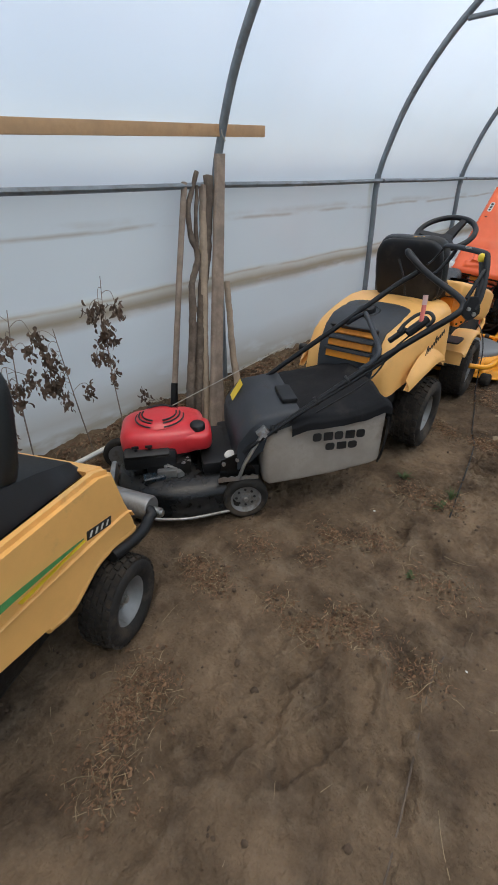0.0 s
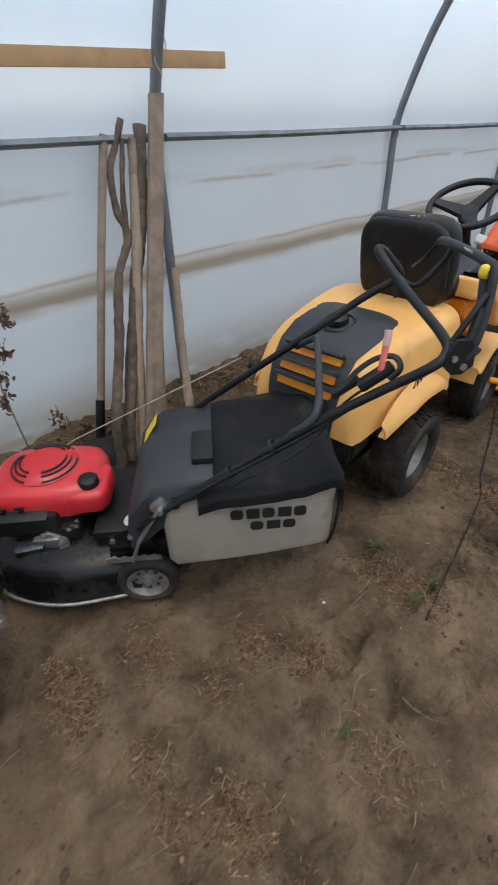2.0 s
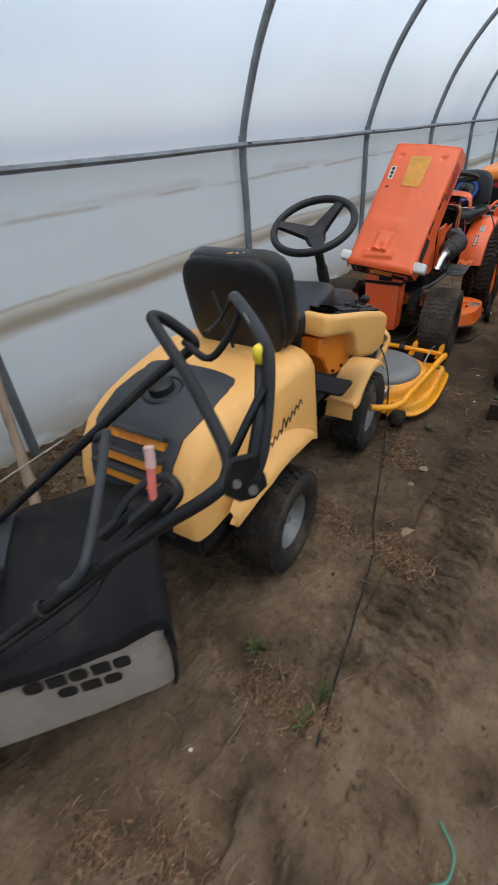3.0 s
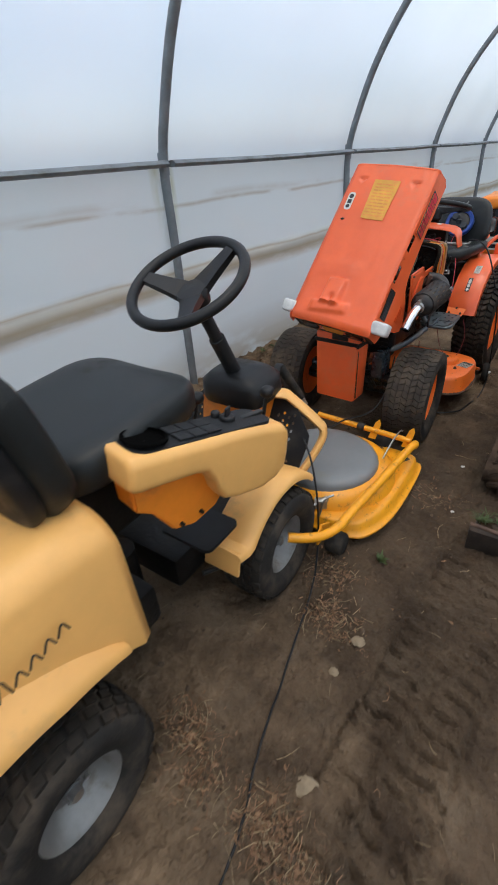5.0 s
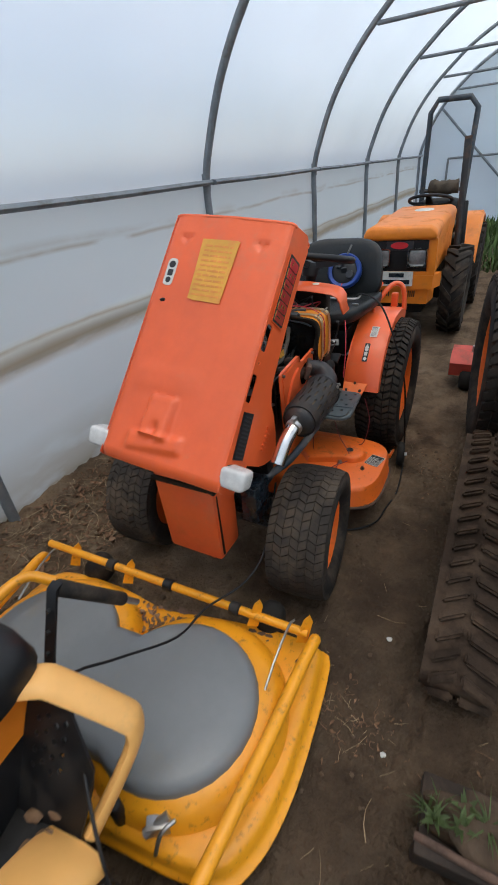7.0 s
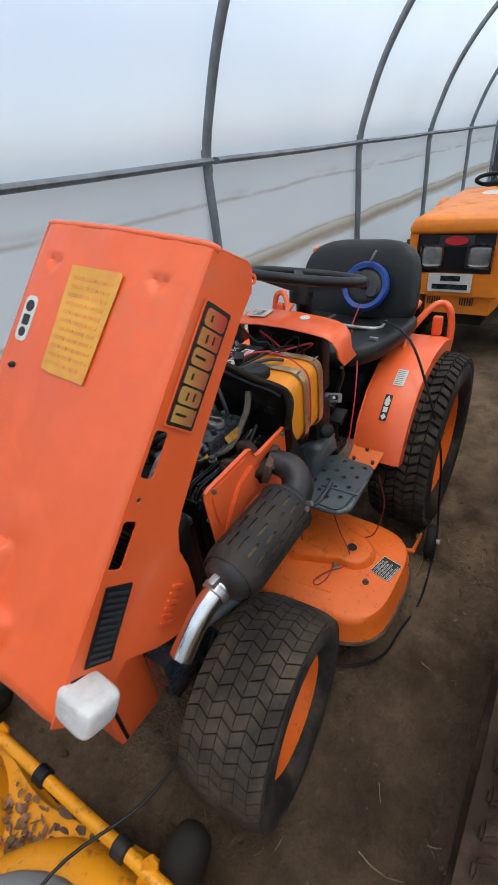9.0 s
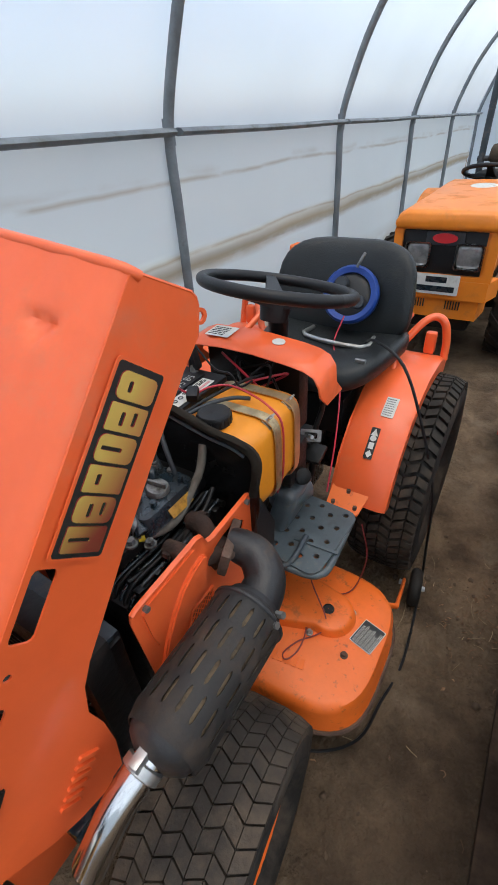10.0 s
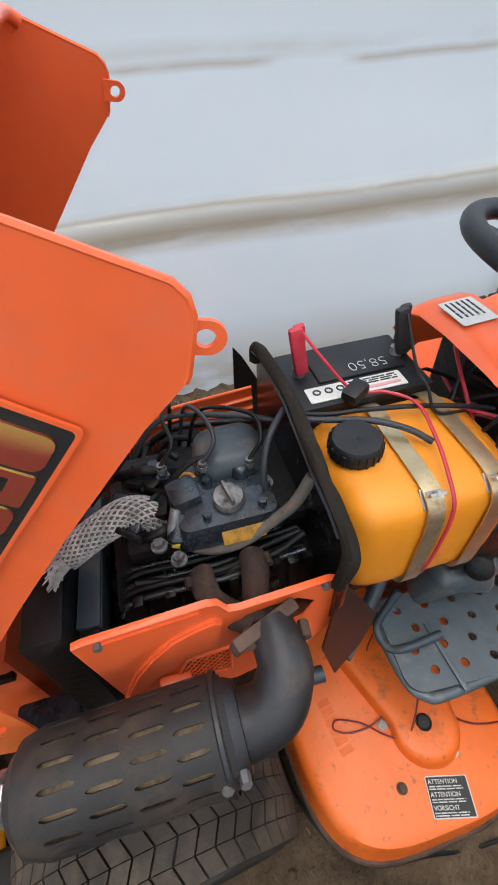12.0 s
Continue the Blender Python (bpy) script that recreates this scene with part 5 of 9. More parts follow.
part("fuse_holder", box((-0.98, 5.125, 0.907), (0.024, 0.034, 0.018), (10, 0, 30), bev=0.006), M_BLK, K)
part("air_cleaner", cyl((-1.10, 4.90, 0.68), (-1.10, 4.90, 0.78), 0.035, n=20, soft=0.008), M_OILY, K)
for k in range(10):
    y = 5.26 + 0.012 * k
    part("wire", tube([(-0.88 + rnd.uniform(-0.1, 0.05), 5.255, 0.80 + rnd.uniform(0, 0.08)), (-0.95 + rnd.uniform(-0.12, 0.12), 5.29 + rnd.uniform(-0.02, 0.03), 0.88 + rnd.uniform(-0.04, 0.04)), (-1.0 + rnd.uniform(-0.1, 0.15), 5.34, 0.83 + rnd.uniform(-0.05, 0.05))], 0.003, 5),
         M_CABR if k % 3 == 0 else M_OILY, K)

# dash cowl
cowl_rings = []
for y, lift in ((5.255, -0.012), (5.265, -0.002), (5.29, 0.004), (5.335, 0.006)):
    pts = [(-1.118, 0.86), (-1.117, 0.895), (-1.108, 0.925), (-1.088, 0.948), (-1.062, 0.958), (-1.0, 0.962), (-0.92, 0.960), (-0.84, 0.952), (-0.805, 0.946), (-0.782, 0.936), (-0.768, 0.916), (-0.764, 0.885), (-0.764, 0.85)]
    cowl_rings.append([Vector((x, y + (0.035 if z < 0.87 else 0), z + (lift if z > 0.9 else 0))) for x, z in pts])
bm = loft(cowl_rings, cap=False, closed=False)
bmesh.ops.solidify(bm, geom=bm.faces[:], thickness=0.005)
cowl = part("dash_cowl", bm, M_ORNG, K, "orange steel dash cowl with rust along its edge")
part("cowl_label", plate(rrect(0, 0, 0.06, 0.05, 0.003), 0.001, plane_pose((-1.05, 5.27, 0.9655), (1, 0, 0.02), (0, 1, 0.06))), M_WHT, cowl)
bars(cowl, plane_pose((-1.045, 5.274, 0.9668), (1, 0, 0.02), (0, 1, 0.06)), 0.05, 0.04, 5, M_INK, "label_print", seed=8, t=0.0006, thick=0.35)
part("worn_spot", plate(circle(0, 0, 0.014, 16), 0.001, plane_pose((-0.885, 5.305, 0.9625), (1, 0, -0.08), (0, 1, 0.06))), M_WHT, cowl)
part("dash", join(box((-0.975, 5.36, 0.83), (0.25, 0.05, 0.20), bev=0.01), box((-0.99, 5.42, 0.66), (0.16, 0.12, 0.22), bev=0.02)), M_OILY, K)
latch = part("latch_bracket", plate(rrect(-0.026, -0.016, 0.026, 0.016, 0.004), 0.003, pose(-0.835, 5.37, 0.702, 35, 0, 20), [rrect(-0.016, -0.008, 0.016, 0.008, 0.004)]), M_DULL, K)
part("latch_screw", cyl((-0.832, 5.355, 0.712), (-0.820, 5.345, 0.718), 0.005, n=6), M_STEEL, latch)
for x0, y0, h in ((-0.86, 5.44, 0.60), (-0.90, 5.47, 0.63)):
    part("brake_pedal", join(tube([(x0, y0, 0.42), (x0 + 0.01, y0 - 0.03, 0.52), (x0 + 0.015, y0 - 0.02, h)], 0.009, 10), box((x0 + 0.016, y0 - 0.02, h + 0.012), (0.05, 0.06, 0.014), (20, 0, 0), bev=0.005)), M_OILY, K)
part("control_box", join(box((-0.865, 5.31, 0.66), (0.06, 0.09, 0.11), bev=0.012), cyl((-0.85, 5.33, 0.60), (-0.82, 5.30, 0.63), 0.022, n=16, soft=0.004), tube([(-0.85, 5.40, 0.66), (-0.835, 5.43, 0.74), (-0.83, 5.42, 0.78)], 0.007, 10)), M_OILY, K)
part("steering_column", tube([(-0.985, 5.47, 0.80), (-0.96, 5.44, 0.93), (-0.945, 5.41, 1.0)], 0.026, 12, taper=0.9), M_BLK, K)
torus_wheel(K, (-0.935, 5.395, 1.045), (0.06, 0.22, 0.97), 0.163, 0.013, M_BLK, (20, 140, 260), 0.036, 0.035, 0.6)
# seat
SX = -0.97
bm = squircle((0, 0, 0), (0.222, 0.20, 0.048), 3.4)
for v in bm.verts:
    v.co.x *= 1 + 0.14 * (v.co.y / 0.2) - 0.04
    v.co.z += 0.030 * (v.co.x / 0.2) ** 2 - 0.012
seat = part("seat_cushion", moved(bm, pose(SX + 0.010, 5.735, 0.756)), M_VINYL, K, "black vinyl seat, torn at the edge")
bm = squircle((0, 0, 0), (0.222, 0.05, 0.152), 3.4)
for v in bm.verts:
    v.co.x *= 1 - 0.07 * (v.co.z / 0.152)
    v.co.y -= 0.050 * (v.co.x / 0.22) ** 2
part("backrest", moved(bm, pose(SX, 5.915, 0.89, -16, 0, 0)), M_VINYL, K, "black vinyl backrest with a worn orange corner")
part("worn_corner", blob((SX - 0.178, 5.912, 1.002), (0.024, 0.018, 0.020), 0.3, 6, 2), M_ORND, seat)
part("seat_base", join(box((SX, 5.72, 0.62), (0.26, 0.24, 0.12), bev=0.01)), M_OILY, K)
for x in (SX - 0.06, SX + 0.16):
    part("seat_bolt", box((x, 5.62, 0.800), (0.03, 0.012, 0.012), bev=0.003), M_STEEL, seat)

# fenders, steps
def fender(parent, x0, x1, cy, cz, r, a0, a1, material, lip=0.03, n=22, flat_top=None):
    rings = []
    for i in range(n):
        t = radians(a0 + (a1 - a0) * i / (n - 1))
        y, z = cy + r * math.cos(t), cz + r * math.sin(t)
        if flat_top:
            z = min(z, flat_top)
        d = Vector((0, math.cos(t), math.sin(t)))
        c = Vector((0, y, z))
        rings.append([c + Vector((x0, 0, 0)) - d * lip, c + Vector((x0, 0, 0)), c + Vector((x0 + (x1 - x0) * 0.1, 0, 0)) + d * 0.008, c + Vector((x1 - (x1 - x0) * 0.1, 0, 0)) + d * 0.008, c + Vector((x1, 0, 0)), c + Vector((x1, 0, 0)) - d * lip])
    bm = loft(rings, cap=False, closed=False)
    bmesh.ops.solidify(bm, geom=bm.faces[:], thickness=0.004)
    return part("fender", bm, material, parent)


for sgn in (1, -1):
    cx = -1.04
    x0, x1 = (-0.812, -0.648) if sgn > 0 else (2 * cx + 0.812, 2 * cx + 0.648)
    fd = fender(K, min(x0, x1), max(x0, x1), 5.83, 0.332, 0.385, 163, 60, M_ORNG, 0.040, 24, 0.712)
    xm = (x0 + x1) / 2
    part("hand_hoop", join(tube([(xm - 0.07 * sgn, 5.90, 0.705), (xm - 0.035 * sgn, 5.94, 0.755), (xm + 0.0 * sgn, 5.98, 0.800), (xm + 0.03 * sgn, 6.0, 0.812), (xm + 0.058 * sgn, 6.0, 0.795), (xm + 0.072 * sgn, 6.0, 0.74), (xm + 0.076 * sgn, 5.99, 0.68)], 0.0125, 10), box((xm + 0.028 * sgn, 5.98, 0.735), (0.034, 0.03, 0.07), bev=0.008)), M_ORNG, fd)
    part("rear_arm", tube([(xm - 0.03 * sgn, 5.78, 0.71), (xm - 0.065 * sgn, 5.89, 0.775), (xm - 0.05 * sgn, 6.0, 0.81)], 0.011, 10), M_ORNG, fd)
    if sgn > 0:
        def fpose(ang, x):
            t = radians(ang)
            d = Vector((0, math.cos(t), math.sin(t)))
            return plane_pose(Vector((x, 5.83, 0.332)) + d * 0.3945, (1, 0, 0), (0, math.sin(t), -math.cos(t)))
        st = part("sticker", plate(rrect(0, -0.045, 0.024, 0.045, 0.003), 0.001, fpose(136.5, -0.742)), M_INK, fd)
        for mark in ([(0.012, 0.042), (0.022, 0.022), (0.002, 0.022)], circle(0.012, 0.014, 0.0085, 14), rrect(0.005, -0.016, 0.019, 0.002, 0.001), [(0.012, -0.020), (0.021, -0.031), (0.012, -0.042), (0.003, -0.031)]):
            part("sticker_mark", plate(mark, 0.001, Matrix.Translation((0, -0.0008, 0.0008)) @ fpose(136.5, -0.742)), M_WHT, st)
        lb = part("rating_label", plate(rrect(0, -0.032, 0.034, 0.032, 0.002), 0.001, fpose(120, -0.733)), M_WHT, fd)
        bars(lb, Matrix.Translation((0, -0.0006, 0.001)) @ fpose(120, -0.733) @ pose(0.003, -0.029, 0), 0.028, 0.058, 8, M_DULL, seed=31, t=0.0005, thick=0.4, fill=0.9)
        for a in (112, 131, 150):
            part("pressed_rib", tube([fpose(a, x) @ Vector((0, 0, -0.0095)) for x in (-0.805, -0.78, -0.775)], 0.006, 8), M_ORNG, fd)
    part("fender_skirt", plate([(5.47, 0.42), (5.475, 0.48), (5.51, 0.56), (5.58, 0.635), (5.68, 0.69), (5.93, 0.69), (6.03, 0.62), (6.05, 0.50), (5.7, 0.42)], 0.004, plane_pose((x0, 0, 0), (0, 1, 0), (0, 0, 1))), M_ORNG, fd)
    sx = -0.793 if sgn > 0 else 2 * cx + 0.793
    holes = [circle(-0.055 + 0.036 * i, -0.085 + 0.055 * j + 0.02 * (i % 2), 0.0078, 10) for i in range(4) for j in range(4) if abs(-0.085 + 0.055 * j + 0.02 * (i % 2)) < 0.105]
    step = part("foot_plate", plate(rrect(-0.082, -0.122, 0.082, 0.122, 0.03), 0.006, pose(sx, 5.295, 0.452, 0, 0, -4 * sgn), holes), M_PLATE, K, "worn blue-grey perforated steel foot plate")

    def mx_(x):
        return x if sgn > 0 else 2 * cx - x

    part("plate_edge", tube([(mx_(-0.868), 5.25, 0.445), (mx_(-0.860), 5.190, 0.445), (mx_(-0.835), 5.172, 0.444), (mx_(-0.745), 5.176, 0.443), (mx_(-0.716), 5.195, 0.443), (mx_(-0.708), 5.23, 0.444), (mx_(-0.716), 5.39, 0.446)], 0.0095, 10, 4), M_PLATE, step)
    part("plate_strip", box((mx_(-0.760), 5.254, 0.4605), (0.118, 0.009, 0.005), (0, 0, 3 * sgn), bev=0.002), M_PLATE, step)
    part("bent_rod", tube([(mx_(-0.865), 5.21, 0.52), (mx_(-0.838), 5.165, 0.462), (mx_(-0.80), 5.170, 0.452), (mx_(-0.787), 5.20, 0.468), (mx_(-0.790), 5.262, 0.472)], 0.0075, 10), M_STEP, step)
    part("toe_guard", join(box((mx_(-0.862), 5.31, 0.525), (0.055, 0.12, 0.15), (0, 14 * sgn, 0), bev=0.024, seg=4), cyl((mx_(-0.875), 5.26, 0.545), (mx_(-0.84), 5.36, 0.555), 0.036, n=20, soft=0.008)), M_PLATE, K, "blue-grey rounded steel toe guard")
    part("hanger_tube", tube([(mx_(-0.885), 5.18, 0.545), (mx_(-0.84), 5.13, 0.50), (mx_(-0.80), 5.08, 0.485)], 0.013, 12), M_STEP, K)
    part("splash_plate", plate([(5.033, 0.80), (5.050, 0.775), (5.098, 0.675), (5.090, 0.580), (5.060, 0.462), (5.026, 0.60)], 0.004, plane_pose((mx_(-0.790), 0, 0), (0, 1, 0), (0, 0, 1))), M_BLK, K)
    flg = part("lower_bracket", plate([(mx_(-0.802), 5.408), (mx_(-0.709), 5.412), (mx_(-0.698), 5.470), (mx_(-0.806), 5.480)][::sgn], 0.005, Matrix(((1, 0, 0, 0), (0, 1, 0, 0), (0, 0.55, 1, 0.445 - 0.55 * 5.41), (0, 0, 0, 1)))), M_ORND, K)
    for x, y in ((-0.785, 5.425), (-0.722, 5.426), (-0.755, 5.462)):
        part("bracket_bolt", cyl((mx_(x), y, 0.448 + 0.55 * (y - 5.41)), (mx_(x), y, 0.458 + 0.55 * (y - 5.41)), 0.006, n=6), M_RUST, flg)

# mowing deck slung under the tractor
deck_out = []
for sgn_ in (1, -1):
    for i in range(22):
        t = radians(-90 + 180 * i / 21)
        c_, s_ = math.cos(t) ** 0.62, math.copysign(abs(math.sin(t)) ** 0.75, math.sin(t))
        deck_out.append((-1.04 + sgn_ * (0.23 + 0.275 * math.copysign(abs(c_) ** 0.74, c_)), 5.205 + sgn_ * 0.212 * math.copysign(abs(s_) ** 0.74, s_) - 0.02 * (1 - c_) * (1 if s_ * sgn_ < 0 else 0)))
top = [(x, y, 0.245) for x, y in deck_out]
cxm, cym = -1.04, 5.2
rings = [[(cxm + (x - cxm) * k, cym + (y - cym) * k2, z) for x, y in deck_out] for k, k2, z in ((1.0, 1.0, 0.128), (1.002, 1.004, 0.136), (0.994, 0.99, 0.142), (0.99, 0.98, 0.202), (0.975, 0.95, 0.222), (0.94, 0.90, 0.228))]
deck = part("mowing_deck", loft(rings), M_ORND, K, "scratched orange mowing deck")
tear = circle(-0.702, 5.240, 0.066, 20, a0=-104, a1=92) + [(-0.80, 5.325), (-0.90, 5.318), (-0.93, 5.20), (-0.86, 5.125)]
part("spindle_boss", loft([[Vector((-0.75 + (x + 0.75) * k, 5.22 + (y - 5.22) * k, z)) for x, y in tear] for k, z in ((1.06, 0.222), (1.03, 0.232), (0.99, 0.246), (0.94, 0.253), (0.86, 0.256), (0.5, 0.257))]), M_ORND, deck, sharp=50)
part("spindle_hole", lathe([(0.001, 0.0), (0.011, 0.0), (0.013, 0.004), (0.016, 0.0)], (-0.705, 5.235, 0.2585), (0, 0, 1), 18), M_INK, deck)
lb = part("danger_plate", plate(rrect(0, 0, 0.062, 0.078, 0.003), 0.001, pose(-0.630, 5.198, 0.2287, 0, 0, -14)), M_INK, deck, "black plate with white print")
lp = pose(-0.630, 5.198, 0.2298, 0, 0, -14)
part("plate_border", plate(rrect(0, 0, 0.062, 0.078, 0.003), 0.0005, lp, [rrect(0.0016, 0.0016, 0.0604, 0.0764, 0.002)]), M_WHT, lb)
for k, word in enumerate(("ATTENTION", "ATTENTION", "VORSICHT")):
    x0 = 0.012 + 0.019 * k
    head = bpy.data.curves.new("heading", "FONT")
    head.body, head.size, head.extrude = word, 0.0098, 0.0003
    ob = new("heading", head)
    ob.data.materials.append(M_WHT)
    ob.parent = lb
    ob.matrix_basis = Matrix.Translation((1.03, -5.2, 0)) @ lp @ pose(x0, 0.004, 0.0003, 0, 0, 90)
    bars(lb, lp @ pose(x0 + 0.0095, 0.004, 0.0001, 0, 0, 90), 0.066, 0.0075, 2, M_WHT, seed=12 + k, fill=0.95, t=0.0005, thick=0.4)
for x, y, m_ in ((-0.727, 5.163, M_STEEL), (-0.649, 5.273, M_STEEL), (-0.625, 5.15, M_RUST)):
    part("deck_bolt", join(cyl((x, y, 0.222), (x, y, 0.231), 0.010, n=14), cyl((x, y, 0.229), (x, y, 0.239), 0.0065, n=6)), m_, deck)
part("deck_lip", tube([(cxm + (x - cxm) * 1.004, cym + (y - cym) * 1.008, 0.130) for x, y in deck_out[:22]], 0.007, 6, 1), M_RUST, deck)
for k in range(6):
    part("embossed_shape", plate([(0.018 * k, 0), (0.018 * k + 0.012, 0), (0.018 * k + 0.012, 0.026), (0.018 * k, 0.026)], 0.003, pose(-0.80, 5.05, 0.2275, 0, 0, 8)), M_ORND, deck)
gw = part("gauge_wheel", lathe([(0.001, 0.018), (0.05, 0.018), (0.059, 0.012), (0.063, 0.0), (0.059, -0.012), (0.05, -0.018), (0.001, -0.018)], (-0.535, 5.575, 0.064), (1, 0.15, 0), 28), M_RUB, deck)
part("wheel_arm", join(tube([(-0.63, 5.37, 0.175), (-0.59, 5.395, 0.155), (-0.558, 5.42, 0.14)], 0.007, 10, 2, flat=1.6), tube([(-0.560, 5.415, 0.143), (-0.565, 5.50, 0.11), (-0.572, 5.575, 0.075)], 0.006, 10, 2, flat=1.6)), M_ORND, deck)
for p, q in (((-0.516, 5.578, 0.064), (-0.505, 5.58, 0.064)), ((-0.585, 5.567, 0.072), (-0.572, 5.569, 0.07))):
    part("axle_bolt", cyl(p, q, 0.009, n=6), M_STEEL, gw)
M_THIN = mat("dark_red_wire", (0.17, 0.016, 0.018), 0.45, 0, 0.1, 20, 0.0)
for pts in ([(-0.862, 5.19, 0.34), (-0.856, 5.189, 0.245), (-0.795, 5.177, 0.238), (-0.753, 5.188, 0.239), (-0.733, 5.149, 0.236), (-0.731, 5.099, 0.233), (-0.746, 5.066, 0.233), (-0.760, 5.078, 0.233), (-0.741, 5.122, 0.236), (-0.711, 5.156, 0.237), (-0.694, 5.186, 0.240), (-0.704, 5.21, 0.262), (-0.760, 5.245, 0.32), (-0.80, 5.26, 0.44)],
            [(-0.69, 5.40, 0.44), (-0.66, 5.385, 0.34), (-0.672, 5.35, 0.24), (-0.70, 5.30, 0.245), (-0.76, 5.27, 0.25)]):
    part("loose_wire", tube(pts, 0.0019, 6), M_THIN, K)

# cable reel leaning in the seat
RL = world_thing("cable_reel", "blue plastic cable reel with black cable, leaning on the tractor seat", "cable reel", (-0.93, 5.80, 0.78))
rn = Vector((0.05, -0.88, 0.42)).normalized()
rc = Vector((-0.925, 5.825, 0.905))
part("rim", lathe([(0.060, -0.012), (0.077, -0.016), (0.084, -0.008), (0.084, 0.010), (0.077, 0.018), (0.062, 0.014), (0.060, -0.012)], rc, rn, 40), M_BLUE, RL, "blue plastic rim")
part("drum", lathe([(0.001, 0.012), (0.040, 0.014), (0.058, 0.008), (0.064, 0.004), (0.064, -0.04), (0.001, -0.04)], rc, rn, 32), M_INK, RL)
part("socket_plate", join(lathe([(0.001, 0.03), (0.018, 0.03), (0.022, 0.012)], rc + Vector((-0.025, 0, 0.028)), rn, 16), lathe([(0.001, 0.03), (0.018, 0.03), (0.022, 0.012)], rc + Vector((0.03, 0, -0.02)), rn, 16), box(rc + rn * 0.02, (0.03, 0.012, 0.03), (25, 0, 0), bev=0.004)), M_GREYP, RL)
part("stand", tube([(-1.03, 5.80, 0.800), (-1.02, 5.72, 0.803), (-0.84, 5.70, 0.803), (-0.83, 5.79, 0.800)], 0.007, 8, 3), M_STEEL, RL)
part("handle", tube([rc + Vector((0.012, 0.0, 0.080)), rc + Vector((0.022, 0.012, 0.105)), rc + Vector((0.026, 0.02, 0.116))], 0.0045, 8, 3), M_DULL, RL)
cab = [(-0.85, 5.74, 0.79), (-0.80, 5.70, 0.83), (-0.70, 5.64, 0.80), (-0.62, 5.60, 0.66), (-0.555, 5.60, 0.45), (-0.535, 5.62, 0.2), (-0.52, 5.60, 0.02)] + [(x, y, ground_height(x, y) + 0.007) for x, y in ((-0.50, 5.35), (-0.52, 5.2), (-0.54, 5.08), (-0.62, 5.0), (-0.74, 4.965), (-0.88, 4.98))]
part("cable", tube(cab, 0.0042, 6), M_BLK, RL)
part("red_lead", tube([(-0.92, 5.77, 0.86), (-0.93, 5.73, 0.80), (-0.90, 5.66, 0.79), (-0.84, 5.56, 0.75), (-0.80, 5.45, 0.66), (-0.78, 5.36, 0.55)], 0.0022, 6), M_CABR, RL)

# ---- the front-cut ride-on mower ----
S = thing("ride_on_mower", "faded yellow articulated ride-on mower with a front cutting deck", "ride-on mower", (-0.97, 3.0, 0), 4.5)
for x, s in ((0.285, 1), (-0.285, -1)):
    wheel(S, (x, -0.42, 0.2), (s, 0, 0), 0.2, 0.165, 0.105, M_RIM, "knob", 30, 5, 0.03)
    wheel(S, (x, 0.44, 0.2), (s, 0, 0), 0.2, 0.165, 0.105, M_RIM, "knob", 30, 5, 0.0)
part("chassis", join(box((0, -0.35, 0.26), (0.34, 0.72, 0.14), bev=0.02), box((0, 0.42, 0.25), (0.30, 0.62, 0.12), bev=0.02), cyl((0, 0.03, 0.16), (0, 0.03, 0.36), 0.05), cyl((-0.25, -0.42, 0.2), (0.25, -0.42, 0.2), 0.03), cyl((-0.25, 0.44, 0.2), (0.25, 0.44, 0.2), 0.03)), M_OILY, S)


def hood_section(y, low, top, hw, hw_top, r=0.07):
    pts = [(-hw, low)]
    for k in range(7):
        t = math.pi / 2 * k / 6
        pts.append((-hw_top + r - r * math.cos(t) - (hw - hw_top) * (1 - k / 6) * 0.5, top - r + r * math.sin(t)))
    pts += [(-hw_top * 0.4, top + 0.012), (0, top + 0.015), (hw_top * 0.4, top + 0.012)]
    for k in range(7):
        t = math.pi / 2 * k / 6
        pts.append((hw_top - r + r * math.sin(t) + (hw - hw_top) * (k / 6) * 0.5, top - r + r * math.cos(t)))
    pts.append((hw, low))
    return [Vector((x, y, z)) for x, z in pts]


rings = [hood_section(*q) for q in ((-0.815, 0.415, 0.50, 0.222, 0.19, 0.035), (-0.805, 0.412, 0.56, 0.235, 0.205, 0.035), (-0.775, 0.420, 0.64, 0.250, 0.21, 0.042), (-0.72, 0.445, 0.70, 0.268, 0.215, 0.05), (-0.62, 0.47, 0.735, 0.29, 0.23, 0.055), (-0.5, 0.48, 0.752, 0.30, 0.25, 0.06),
                                    (-0.38, 0.48, 0.762, 0.31, 0.265, 0.06), (-0.26, 0.46, 0.768, 0.318, 0.278, 0.06), (-0.16, 0.40, 0.766, 0.320, 0.285), (-0.135, 0.40, 0.750, 0.310, 0.278), (-0.125, 0.41, 0.72, 0.29, 0.26))]
hood = part("engine_cover", loft(rings, cap=True), M_YEL, S, "pale yellow moulded engine cover", sharp=55)
# grey panel over the back and top, lying on the cover
gp = []
for (y, z, w0, w1) in ((-0.815, 0.385, 0.14, 0.14), (-0.822, 0.50, 0.15, 0.15), (-0.812, 0.57, 0.155, 0.155), (-0.783, 0.652, 0.16, 0.16), (-0.728, 0.716, 0.165, 0.165), (-0.62, 0.756, 0.185, 0.185), (-0.52, 0.772, 0.20, 0.20), (-0.455, 0.777, 0.17, 0.17)):
    gp.append([Vector((x, y, z + 0.004 - 0.035 * (x / 0.2) ** 4)) for x in [w1 * (2 * i / 10 - 1) for i in range(11)]])
bm = loft(gp, cap=False, closed=False)
bmesh.ops.solidify(bm, geom=bm.faces[:], thickness=0.010)
